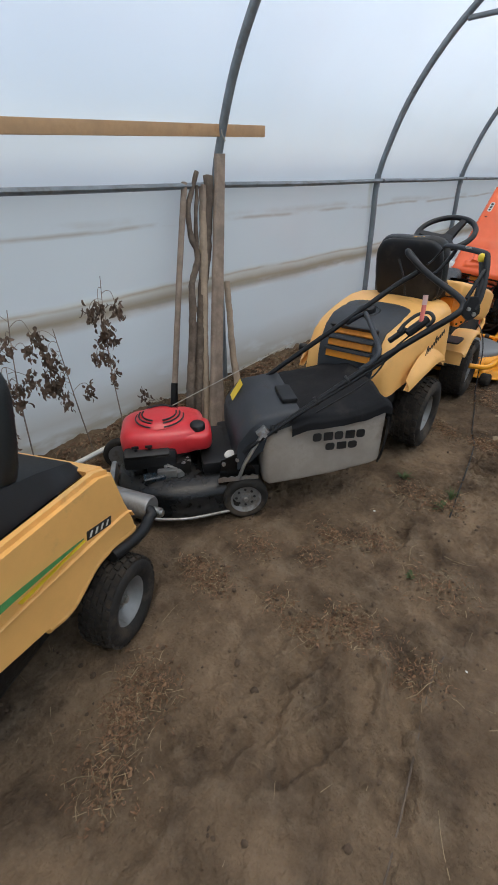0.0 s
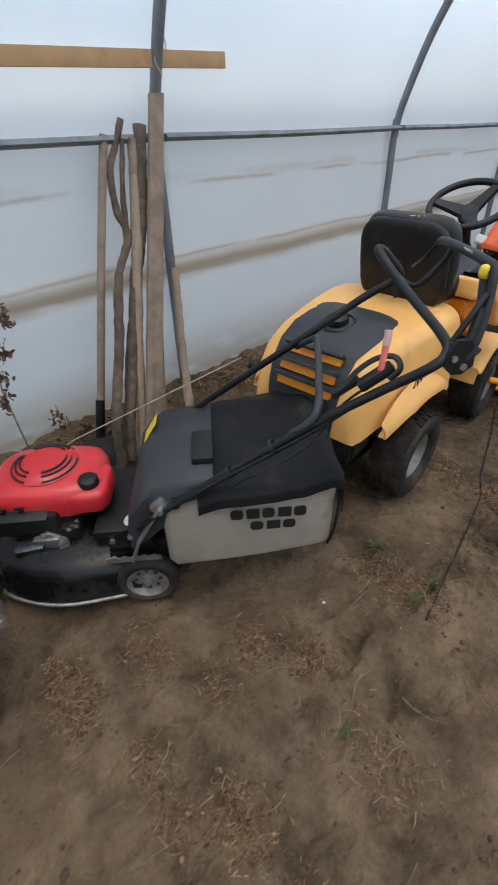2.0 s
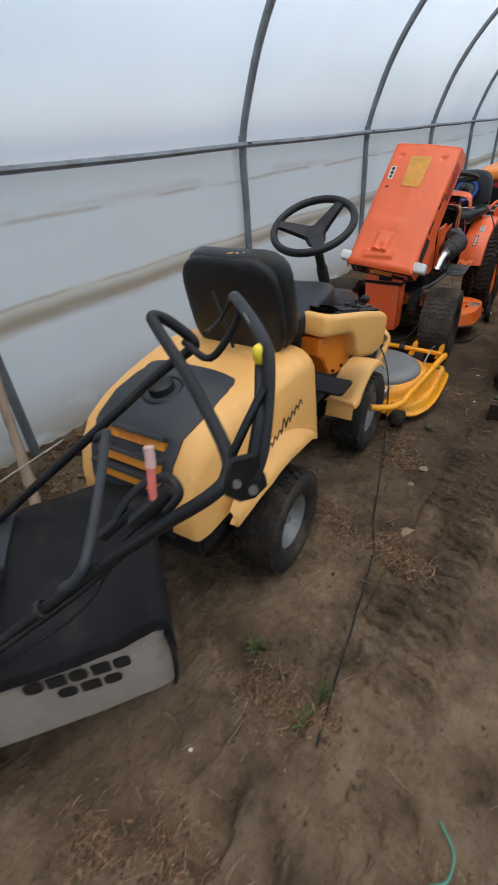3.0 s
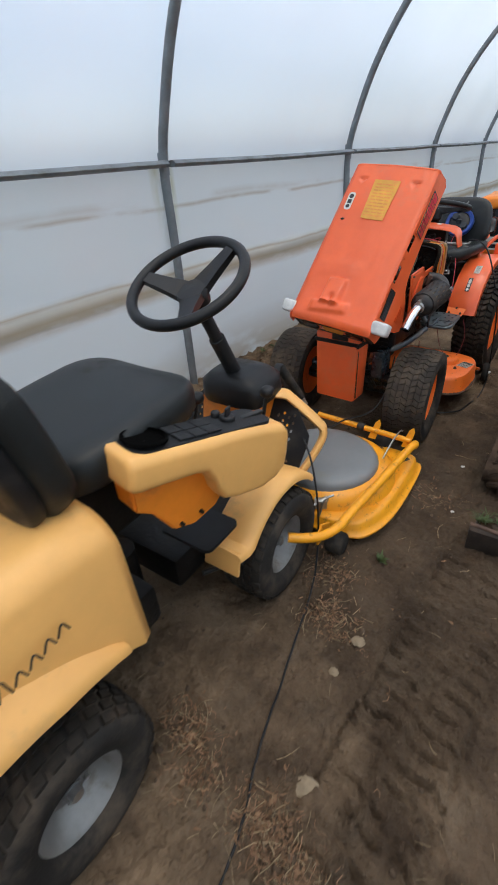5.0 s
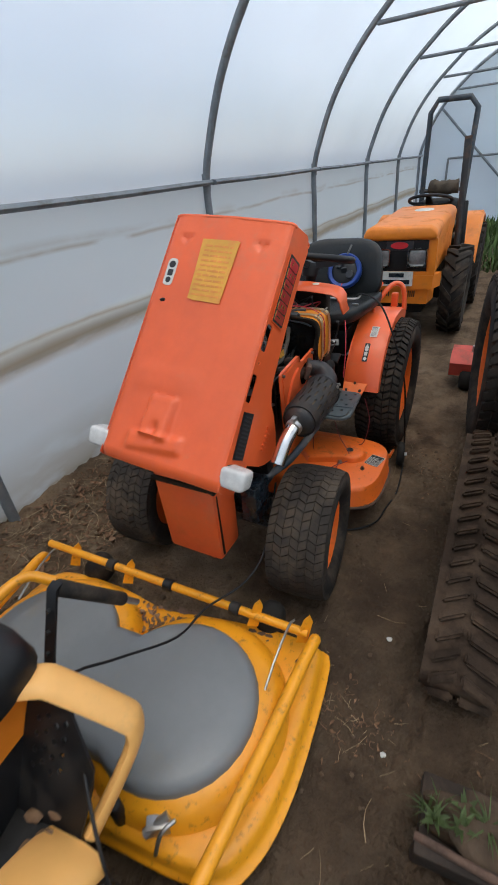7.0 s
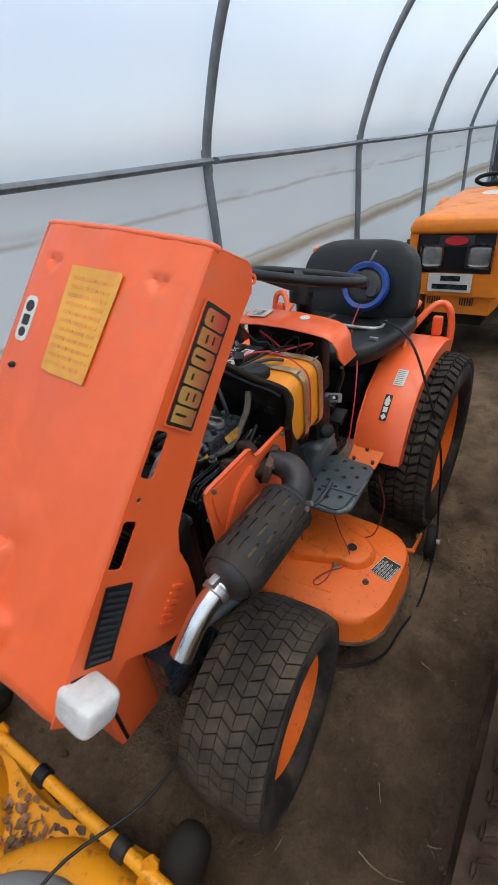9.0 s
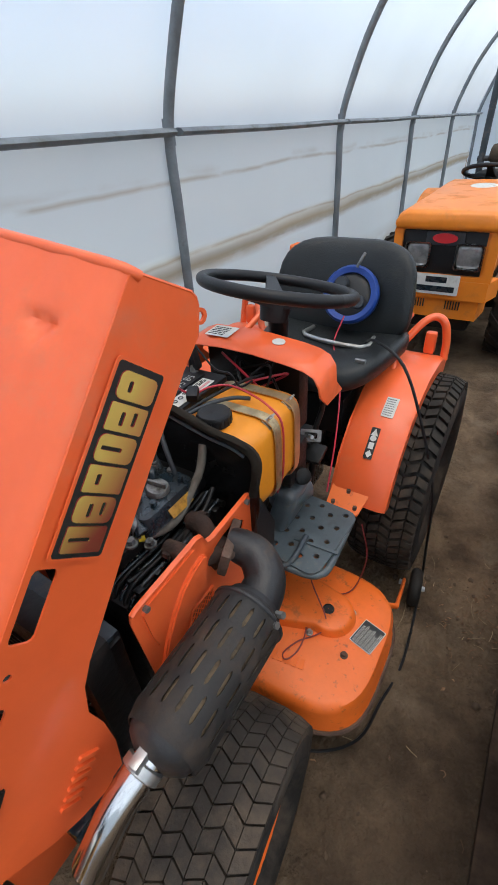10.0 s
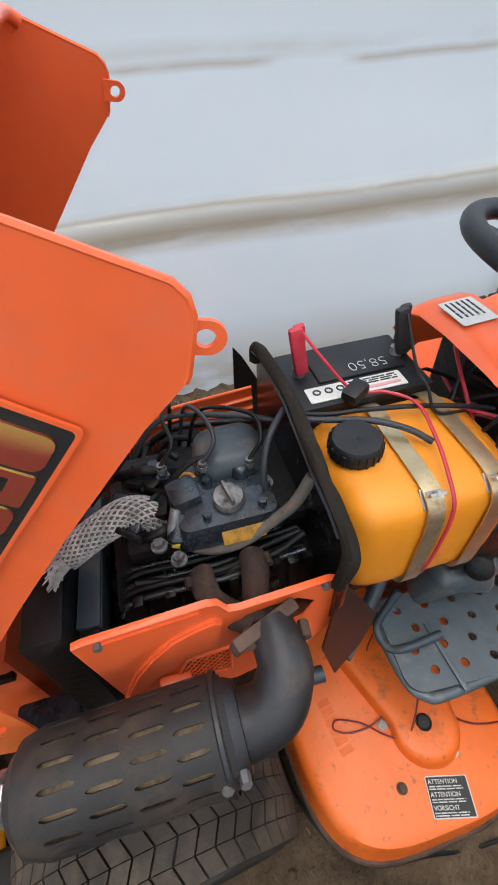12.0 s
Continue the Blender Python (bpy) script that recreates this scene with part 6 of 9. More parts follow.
pan = part("rear_panel", bm, M_GREYP, hood, "dark grey moulded panel with yellow vents", sharp=50)
for k in range(3):
    z = 0.585 + 0.052 * k
    y = float(np.interp(z, (0.385, 0.50, 0.57, 0.652, 0.716), (-0.815, -0.822, -0.812, -0.783, -0.728))) - 0.006
    lean = (-14, -26, -42)[k]
    # proud bar of a yellow vent; the deeper amber paints in its recess's shade
    part("vent", box((0.01, y + 0.002, z), (0.235, 0.024, 0.036), (lean, 0, 0), bev=0.005), M_TANK, pan)
    part("vent_lip", box((0.01, y - 0.004, z + 0.026), (0.255, 0.034, 0.015), (lean, 0, 0), bev=0.005), M_GREYP, pan)
part("fuel_cap", join(lathe([(0.001, 0.035), (0.03, 0.035), (0.04, 0.028), (0.042, 0.0)], (0.0, -0.60, 0.757), (0, -0.2, 1), 24), lathe([(0.06, 0.004), (0.066, 0.0), (0.055, -0.004)], (0.0, -0.60, 0.762), (0, -0.2, 1), 24)), M_BLK, hood)
part("side_latch", cyl((-0.255, -0.76, 0.56), (-0.295, -0.77, 0.56), 0.022, n=14, soft=0.004), M_BLK, hood)
part("lower_skirt", join(box((0, -0.735, 0.365), (0.46, 0.15, 0.09), bev=0.03), box((0.235, -0.55, 0.440), (0.08, 0.30, 0.06), bev=0.015), box((-0.235, -0.55, 0.440), (0.08, 0.30, 0.06), bev=0.015), box((0.215, -0.735, 0.385), (0.05, 0.12, 0.08), bev=0.015), box((-0.215, -0.735, 0.385), (0.05, 0.12, 0.08), bev=0.015)), M_BLK, S)
for sgn in (1, -1):
    # wheel arch flare moulded with the cover
    rr = []
    rim = smooth_path([Vector((0, y, z)) for y, z in ((-0.725, 0.450), (-0.68, 0.478), (-0.60, 0.508), (-0.52, 0.520), (-0.43, 0.518), (-0.34, 0.502), (-0.26, 0.478), (-0.205, 0.452))], 3)
    for k, q in enumerate(rim):
        swell = math.sin(math.pi * min(1.0, 0.12 + 0.88 * k / (len(rim) - 1))) ** 0.6
        wide = 0.018 + 0.034 * min(1.0, k / 7) * (1 - 0.5 * max(0.0, (k - 14) / 6))
        rr.append([Vector((sgn * x, q.y, q.z + dz)) for x, dz in ((0.296, 0.012 + 0.050 * swell), (0.300 + wide * 0.35, 0.010 + 0.030 * swell), (0.300 + wide * 0.8, 0.008 + 0.012 * swell), (0.300 + wide, 0.002), (0.300 + wide + 0.002, -0.014), (0.292, -0.014))])
    bm = loft(rr, cap=False, closed=False)
    bmesh.ops.solidify(bm, geom=bm.faces[:], thickness=0.006)
    part("wheel_arch", bm, M_YEL, hood, sharp=50)
# script on the side as plain strokes
for k in range(9):
    y0 = -0.56 + 0.030 * k
    part("script_stroke", tube([(0.3195, y0, 0.575 + 0.006 * k), (0.3205, y0 + 0.014, 0.60 + 0.006 * k + (0.02 if k in (0, 4) else 0)), (0.3215, y0 + 0.024, 0.578 + 0.006 * k)], 0.0022, 5, 3), M_INK, hood)
# seat
bm = squircle((0, 0, 0), (0.19, 0.045, 0.18), 4.2)
for v in bm.verts:
    v.co.y += 0.05 * (v.co.x / 0.2) ** 2
part("backrest", moved(bm, pose(0.055, -0.235, 0.915, 12, 0, 0)), M_VINYL, S, "black vinyl seat back, torn along its top")
bm = squircle((0, 0, 0), (0.182, 0.03, 0.172), 4)
part("backrest_shell", moved(bm, pose(0.055, -0.255, 0.912, 12, 0, 0)), M_BLK, S)
part("torn_edge", join(*[blob((0.075 + 0.022 * k, -0.279 + 0.003 * k, 1.083), (0.014, 0.010, 0.006), 0.5, 6, 2, k) for k in range(3)]), mat("bare_foam", (0.55, 0.30, 0.06), 0.95), S)
bm = squircle((0, 0, 0), (0.22, 0.225, 0.065), 4)
for v in bm.verts:
    v.co.z += 0.02 * (v.co.x / 0.2) ** 2
part("seat_cushion", moved(bm, pose(0.015, 0.06, 0.795, 5, 0, 0)), M_VINYL, S, "black vinyl seat cushion")
part("seat_mount", box((0, -0.02, 0.61), (0.22, 0.3, 0.19), bev=0.02), M_OILY, S)
part("seat_wiring", tube([(0.08, -0.32, 0.80), (0.06, -0.33, 0.90), (0.02, -0.32, 0.98)], 0.006), M_BLK, S)
# console with cup holder
rings = []
for y, zb, zt, inset in ((-0.132, 0.735, 0.788, 0.018), (-0.129, 0.727, 0.796, 0.008), (-0.122, 0.722, 0.801, 0.002), (-0.11, 0.719, 0.802, 0.0), (-0.05, 0.714, 0.795, 0.0), (0.03, 0.705, 0.786, 0.0), (0.065, 0.694, 0.782, 0.0), (0.085, 0.664, 0.780, 0.0), (0.098, 0.628, 0.778, 0.0), (0.12, 0.598, 0.776, 0.0), (0.16, 0.584, 0.771, 0.0), (0.25, 0.572, 0.757, 0.0), (0.30, 0.582, 0.746, 0.0), (0.33, 0.598, 0.735, 0.003), (0.348, 0.622, 0.720, 0.012), (0.356, 0.650, 0.702, 0.034)):
    r = min(0.024, 0.44 * (zt - zb))
    rings.append([Vector((x, y, z)) for x, z in rrect(0.235 + inset, zb, 0.370 - inset, zt, r, 5)])
body = part("console", loft(rings), M_YEL, S, "pale yellow side console with controls", sharp=55)
CONS = Matrix.Translation((0.262, 0.0, 0)) @ Matrix.Rotation(radians(-11), 4, "Z") @ Matrix.Translation((-0.30, 0.055, 0.004))
body.matrix_basis = CONS @ Matrix.Translation((0, 0.16, 0.772)) @ Matrix.Rotation(radians(-7), 4, "X") @ Matrix.Translation((0, -0.16, -0.76))
top = part("console_top", plate(rrect(-0.105, 0.25, 0.295, 0.352, 0.03), 0.008, Matrix(((0, 1, 0, 0), (1, 0, 0, 0), (-0.112, 0, -1, 0.791), (0, 0, 0, 1)))), M_PANEL, body, "black grained control panel with a cup holder")
# a shallow cup; near-black colour paints the shade of a deep hole
part("cup_holder", lathe([(0.044, 0.012), (0.05, 0.01), (0.05, 0.004), (0.044, 0.004), (0.042, 0.0), (0.001, -0.002)], (0.30, -0.055, 0.800), (0.0, 0.11, 1), 26), mat("recess_shade_black", (0.004, 0.004, 0.004), 1.0, 0, 0.1, 20, 0, 90, spec=0.0), top)
for k in range(3):
    for j in range(2):
        part("raised_pad", box((0.283 + 0.041 * j, 0.025 + 0.040 * k, 0.7915 - 0.0046 * k), (0.038, 0.037, 0.006), (-6.5, 0, 0), bev=0.002), M_PANEL, top)
part("key_switch", join(cyl((0.295, 0.185, 0.765), (0.295, 0.185, 0.783), 0.019, n=20, soft=0.003), box((0.295, 0.185, 0.793), (0.007, 0.028, 0.022), (0, 0, 25), bev=0.003)), M_BLK, top)
part("choke_knob", cyl((0.262, 0.175, 0.765), (0.262, 0.175, 0.786), 0.012, n=16, soft=0.003), M_BLK, top)
part("throttle_slot", box((0.30, 0.265, 0.763), (0.016, 0.075, 0.008), bev=0.002), M_INK, top)
for x0, y0, h in ((0.245, 0.43, 0.725), (0.095, 0.285, 0.735)):
    lv = part("lever", tube([(x0, y0, 0.55), (x0 + 0.005, y0 + 0.035, 0.63), (x0 + 0.012, y0 + 0.06, h)], 0.006), M_BLK, S)
    part("knob", squircle((x0 + 0.012, y0 + 0.065, h + 0.012), (0.02, 0.022, 0.018), 2.5, 16, 8), M_BLK, lv)
part("frame_rail", moved(plate([(-0.115, 0.755), (0.115, 0.715), (0.15, 0.62), (0.10, 0.575), (0.03, 0.560), (-0.03, 0.580), (-0.075, 0.660), (-0.115, 0.690)], 0.075, plane_pose((0.245, 0, 0), (0, 1, 0), (0, 0, 1)), bev=0.006), CONS), M_AMBR, S)
part("frame_rail", box((-0.2, 0.05, 0.60), (0.12, 0.34, 0.12), bev=0.02), M_AMBR, S)
for y in (-0.01, 0.05):
    part("frame_bolt", moved(cyl((0.315, y, 0.590 - 0.2 * y * y), (0.328, y, 0.590 - 0.2 * y * y), 0.006, n=6), CONS), M_OILY, S)
# footboards, front fenders
for sgn in (1, -1):
    part("footboard", plate(rrect(0.085, 0.14 if sgn > 0 else -0.32, 0.225, 0.32 if sgn > 0 else -0.14, 0.02), 0.010, Matrix(((0, 1, 0, 0), (1, 0, 0, 0.0), (0, 0, -1, 0.468), (0, 0, 0, 1)))), M_BLK, S)
    part("fender_tab", box((sgn * 0.278, 0.182, 0.340), (0.125, 0.010, 0.085), (-14, 0, 0), bev=0.004), M_YEL, S)
    rr = []
    for k in range(20):
        if k < 5:
            y, z, d = 0.178 + 0.012 * k, 0.372 - 0.004 * k, Vector((0, 0, 1))
        else:
            t = radians(139 - 97 * (k - 5) / 14)
            y, z, d = 0.44 + 0.262 * math.cos(t), 0.185 + 0.262 * math.sin(t), Vector((0, math.cos(t), math.sin(t)))
        rr.append([Vector((sgn * 0.205, y, z)), Vector((sgn * 0.215, y, z)) + d * 0.008, Vector((sgn * 0.29, y, z)) + d * 0.012, Vector((sgn * 0.338, y, z)) + d * 0.008, Vector((sgn * 0.348, y, z)) - d * 0.004, Vector((sgn * 0.348, y, z)) - d * 0.016])
    bm = loft(rr, cap=False, closed=False)
    bmesh.ops.solidify(bm, geom=bm.faces[:], thickness=0.005)
    part("front_fender", bm, M_YEL, S, sharp=50)
part("tie_rod", cyl((0.24, 0.13, 0.30), (0.32, 0.30, 0.27), 0.008, n=8), M_OILY, S)
part("pedal_linkage", join(cyl((0.06, -0.06, 0.36), (0.20, -0.10, 0.38), 0.012, n=8), box((0.20, -0.10, 0.38), (0.035, 0.05, 0.025), bev=0.006)), M_OILY, S)
# steering column and its cowl
colm = part("column_cowl", loft([[Vector((0.0 + sx * w, y0 + sy * d, z)) for sx, sy in ((-1, -1), (1, -1), (1, 1), (-1, 1))] for w, d, y0, z in ((0.112, 0.088, 0.685, 0.47), (0.11, 0.085, 0.69, 0.50), (0.105, 0.08, 0.70, 0.60))]), M_AMBR, S, "orange-yellow steel column cowl")
bm = loft([[Vector((0.01 + w * math.copysign(abs(math.cos(t)) ** 0.5, math.cos(t)), y0 + d * math.copysign(abs(math.sin(t)) ** 0.5, math.sin(t)), z + 0.12 * (w * 0.0 + d * math.sin(t) * 0.6))) for t in [2 * math.pi * i / 24 for i in range(24)]] for w, d, y0, z in ((0.13, 0.105, 0.71, 0.585), (0.135, 0.11, 0.71, 0.60), (0.13, 0.105, 0.705, 0.655), (0.10, 0.085, 0.70, 0.68), (0.045, 0.045, 0.685, 0.69))])
part("cowl_foot", loft([[Vector((sx * w, y0 + sy * d, z)) for sx, sy in ((-1, -1), (1, -1), (1, 1), (-1, 1))] for w, d, y0, z in ((0.125, 0.11, 0.655, 0.33), (0.114, 0.09, 0.684, 0.47))]), M_BLK, S)
part("cowl_cap", bm, M_BLK, colm, "black plastic cowl cap")
part("steering_column", join(cyl((0.0, 0.69, 0.66), (0.0, 0.515, 0.99), 0.021, n=20), cyl((0.0, 0.69, 0.66), (0.0, 0.60, 0.83), 0.027, n=20)), M_PANEL, S)
torus_wheel(S, (0.0, 0.492, 1.035), (0.0, -0.46, 0.89), 0.178, 0.0165, M_BLK, (0, 122, 245), 0.05, 0.05)
# foot guard frame with a perforated mat
fg = part("foot_guard", tube([(0.10, 0.745, 0.590), (0.15, 0.775, 0.582), (0.175, 0.786, 0.566), (0.272, 0.819, 0.470), (0.292, 0.822, 0.440), (0.295, 0.803, 0.405), (0.288, 0.74, 0.365), (0.28, 0.66, 0.335)], 0.036, 12, 3, flat=0.42), M_YEL, S)
part("foot_guard", tube([(-0.10, 0.745, 0.590), (-0.15, 0.775, 0.580), (-0.25, 0.815, 0.495), (-0.293, 0.82, 0.44), (-0.292, 0.785, 0.39), (-0.28, 0.66, 0.335)], 0.029, 12, 4, flat=0.6), M_YEL, S)
for sgn in (1, -1):
    m = plane_pose((0, 0.63, 0.33), (1, 0, 0), (0, 0.16, 0.24))
    hol = [circle(sgn * (0.145 + 0.022 * i), 0.12 + 0.03 * j + 0.012 * (i % 2), 0.0062, 8) for i in range(4) for j in range(4)]
    mt = part("foot_mat", plate([(sgn * 0.11, 0.0), (sgn * 0.275, 0.0), (sgn * 0.288, 0.13), (sgn * 0.285, 0.165), (sgn * 0.20, 0.265), (sgn * 0.15, 0.290), (sgn * 0.11, 0.295)][::sgn], 0.006, m, hol), M_BLK, fg)
part("floor_pan", box((0, 0.55, 0.325), (0.5, 0.30, 0.02), (12, 0, 0), bev=0.006), M_OILY, S)
part("caught_leaves", join(*[blob((0.20 + 0.03 * math.sin(k * 2.3), 0.60 + 0.02 * k, 0.365 + 0.01 * (k % 2)), (0.02, 0.014, 0.006), 0.5, 6, 1, k) for k in range(6)]), M_LEAF, S)

# ---- cutting deck in front ----
DECK_EDGE = [(-0.56, 0.80), (-0.50, 0.72), (-0.2, 0.70), (0.2, 0.70), (0.46, 0.72), (0.54, 0.80), (0.575, 0.95), (0.582, 1.16), (0.578, 1.28), (0.570, 1.322), (0.545, 1.342), (0.42, 1.350), (0.2, 1.33), (0.0, 1.30), (-0.2, 1.33), (-0.42, 1.335), (-0.53, 1.30), (-0.57, 1.15)]
DECK_EDGE = [(p.x, p.y) for p in smooth_path([Vector((*q, 0)) for q in DECK_EDGE + DECK_EDGE[:1]], 4)[:-1]]
deck = part("cutting_deck", loft([[Vector((x * k, 1.02 + (y - 1.02) * k, z)) for x, y in
        DECK_EDGE]
        for k, z in ((1.0, 0.045), (1.0, 0.052), (0.988, 0.056), (0.972, 0.060), (0.962, 0.075), (0.952, 0.094), (0.938, 0.102), (0.90, 0.105), (0.76, 0.108))]), M_DECK, S, "yellow painted cutting deck with chipped rusty edges")
for cx in (0.245, -0.245):
    part("dome", lathe([(0.001, 0.072), (0.20, 0.070), (0.232, 0.064), (0.256, 0.050), (0.272, 0.028), (0.280, 0.006), (0.284, -0.012)], (cx, 1.02, 0.108), (0, 0, 1), 48), M_DECK, deck)
lobes = circle(0.235, 1.0, 0.222, 24, a0=-118, a1=146) + circle(-0.235, 1.0, 0.222, 24, a0=34, a1=298)
part("belt_cover", loft([[Vector((x * k, 1.0 + (y - 1.0) * k, z)) for x, y in lobes] for k, z in ((1.0, 0.165), (0.995, 0.185), (0.975, 0.20), (0.93, 0.209), (0.80, 0.214), (0.4, 0.216))]), M_DGREY, deck, "smooth grey plastic belt cover", sharp=60)
tagged(part("edge_rust", join(*[blob((0.22 + 0.16 * math.cos(k * 1.9), 1.285 + 0.02 * math.sin(k * 2.7), 0.1055), (0.016, 0.008, 0.002), 0.6, 6, 1, k) for k in range(22)]), M_RUST, deck), kind="stuff")
rnd = random.Random(77)
chips = []
for k in range(110):
    q = pose(0.02 + rnd.gauss(0, 0.075), 1.215 + rnd.gauss(0, 0.026), 0.112 + rnd.uniform(0, 0.008), rnd.gauss(0, 18), rnd.gauss(0, 18), rnd.uniform(0, 360))
    L, W = rnd.uniform(0.010, 0.030), rnd.uniform(0.003, 0.009)
    chips.append(moved(loft([[Vector((x * W * (1.05 - y * y), y * L * 0.5, 0.4 * W * x * x)) for x in (-1, 0, 1)] for y in (-1, -0.3, 0.4, 1)], cap=False, closed=False), q))
tagged(part("leaf_litter", join(*chips), M_LEAFR, deck), kind="stuff")
fb = part("front_bar", join(tube([(-0.52, 1.325, 0.222), (0.51, 1.298, 0.187)], 0.0135, 12, 1)), M_DECK, deck)
for x in (-0.22, 0.02, 0.27):
    part("bar_clamp", lathe([(0.014, -0.018), (0.021, -0.014), (0.021, 0.014), (0.014, 0.018)], (x, 1.311 - 0.026 * x, 0.204 - 0.034 * x), (1, -0.026, -0.034), 14), M_BLK, fb)
for x, lean in ((0.34, 0.03), (-0.40, -0.03), (0.50, 0.0), (-0.15, 0.02)):
    part("bar_bracket", plate([(-0.018, -0.05), (0.018, -0.05), (0.014, 0.03), (0.0, 0.05), (-0.014, 0.03)], 0.006, pose(x, 1.318 - 0.026 * x, 0.20, 80, 20, 30)), M_DECK, fb)
for sgn in (1, -1):
    arm = part("lift_arm", tube([(sgn * 0.532, 1.295, 0.17), (sgn * 0.534, 1.275, 0.19), (sgn * 0.522, 1.18, 0.194), (sgn * 0.500, 0.97, 0.192), (sgn * 0.468, 0.72, 0.190), (sgn * 0.458, 0.62, 0.188), (sgn * 0.430, 0.545, 0.192), (sgn * 0.385, 0.490, 0.205), (sgn * 0.34, 0.46, 0.212)], 0.0175, 12, 5), M_DECK, deck, "yellow tube arm")
    part("arm_plate", plate([(0.0, 0.0), (0.10, 0.0), (0.10, 0.03), (0.03, 0.075), (0.0, 0.05)], 0.008, plane_pose((sgn * 0.40, 0.56, 0.12), (0, 1, 0), (0, 0, 1))), M_DECK, arm)
    part("support_roller", cyl((sgn * 0.40, 0.665, 0.06), (sgn * 0.47, 0.665, 0.06), 0.045, n=20, soft=0.008), M_RUB, deck)
    part("front_caster", squircle((sgn * 0.36, 1.37, 0.09), (0.045, 0.06, 0.06), 2.6, 20, 10), M_RUB, deck)
    part("spring", tube([(sgn * 0.452, 1.095, 0.195), (sgn * 0.456, 1.18, 0.225), (sgn * 0.462, 1.27, 0.238), (sgn * 0.468, 1.30, 0.23)], 0.0038, 6), M_STEEL, deck)
    part("height_pin", join(cyl((sgn * 0.30, 0.735, 0.135), (sgn * 0.34, 0.78, 0.155), 0.012, n=10), tube([(sgn * 0.33, 0.72, 0.10), (sgn * 0.35, 0.74, 0.18), (sgn * 0.37, 0.77, 0.19)], 0.005), box((sgn * 0.32, 0.76, 0.135), (0.05, 0.03, 0.04), (0, 0, 30), bev=0.003)), M_STEEL, deck)
    part("rubber_stop", cyl((sgn * 0.22, 0.745, 0.10), (sgn * 0.22, 0.745, 0.185), 0.016, n=12, soft=0.004), M_BLK, deck)
part("deck_sticker", plate(rrect(0, 0, 0.045, 0.028, 0.003), 0.001, pose(0.505, 1.235, 0.1065, 0, 3, 60)), M_INK, deck)
lift = part("lift_lever", loft([[Vector((x + sx * 0.014, y + sy * 0.004, z)) for sx, sy in ((-1, -1), (1, -1), (1, 1), (-1, 1))] for x, y, z in ((0.05, 0.80, 0.36), (0.04, 0.87, 0.49), (0.028, 0.94, 0.605), (0.028, 0.955, 0.61))]), M_BLK, S, "black lift lever with a rubber grip")
part("grip", cyl((0.028, 0.95, 0.60), (0.055, 1.09, 0.405), 0.020, 0.018, 14, 0.005), M_RUB, lift)
part("grip_tip", cyl((0.055, 1.09, 0.405), (0.062, 1.125, 0.355), 0.009, n=10), M_STEEL, lift)
for k in range(5):
    part("lever_hole", cyl((0.048 - 0.004 * k, 0.815 + 0.024 * k, 0.40 + 0.042 * k), (0.047 - 0.004 * k, 0.808 + 0.024 * k, 0.403 + 0.042 * k), 0.005, n=8), M_INK, lift)
part("left_hoop", tube([(-0.36, 0.78, 0.24), (-0.40, 0.95, 0.30), (-0.38, 1.10, 0.32), (-0.30, 1.15, 0.28)], 0.018, 10), M_DECK, deck)

# ---- the walk-behind mower ----
H = thing("lawn_mower", "black lawn mower with red engine cover and grey grass bag", "lawn mower", (-1.11, 1.60, 0), -38.0)


def small_wheel(x, y, r, w, sgn):
    wh = part("wheel", lathe([(0.001, w * 0.32), (r * 0.2, w * 0.32), (r * 0.24, w * 0.12), (r * 0.55, w * 0.1), (r * 0.66, w * 0.42), (r * 0.70, w * 0.42), (r * 0.70, -w * 0.45), (0.001, -w * 0.4)], (x, y, r), (sgn, 0, 0), 30), M_RIM, H)
    part("tyre", lathe([(r * 0.68, w * 0.42), (r * 0.82, w * 0.5), (r * 0.95, w * 0.42), (r, w * 0.25), (r, -w * 0.25), (r * 0.95, -w * 0.42), (r * 0.82, -w * 0.5), (r * 0.68, -w * 0.45)], (x, y, r), (sgn, 0, 0), 36), M_RUB, wh)
    for k in range(8):
        t = 2 * math.pi * k / 8
        part("rim_slot", cyl((x + sgn * w * 0.08, y + r * 0.4 * math.cos(t), r + r * 0.4 * math.sin(t)), (x + sgn * w * 0.16, y + r * 0.4 * math.cos(t), r + r * 0.4 * math.sin(t)), r * 0.06, n=8), M_INK, wh)
    part("hub_nut", cyl((x + sgn * w * 0.2, y, r), (x + sgn * w * 0.5, y, r), r * 0.1, n=6), M_STEEL, wh)
    return wh


small_wheel(0.225, 0.0, 0.104, 0.062, 1)
small_wheel(-0.30, 0.0, 0.104, 0.062, -1)
small_wheel(0.19, -0.60, 0.09, 0.05, 1)
small_wheel(-0.29, -0.60, 0.09, 0.05, -1)
dk = [(0.27, -0.25), (0.255, -0.38), (0.20, -0.50), (0.10, -0.575), (-0.04, -0.60), (-0.18, -0.58), (-0.29, -0.50), (-0.345, -0.37), (-0.35, -0.2), (-0.33, 0.0), (-0.28, 0.07), (0.18, 0.07), (0.22, 0.0), (0.25, -0.08)]
deck_h = part("deck", loft([[Vector((-0.04 + (x + 0.04) * k, -0.24 + (y + 0.24) * k, z)) for x, y in dk] for k, z in ((0.985, 0.048), (1.0, 0.05), (1.0, 0.075), (0.985, 0.085), (0.965, 0.11), (0.955, 0.14), (0.92, 0.165), (0.80, 0.178), (0.74, 0.19))]), M_BLKG, H, "black enamelled steel mower deck", sharp=50)
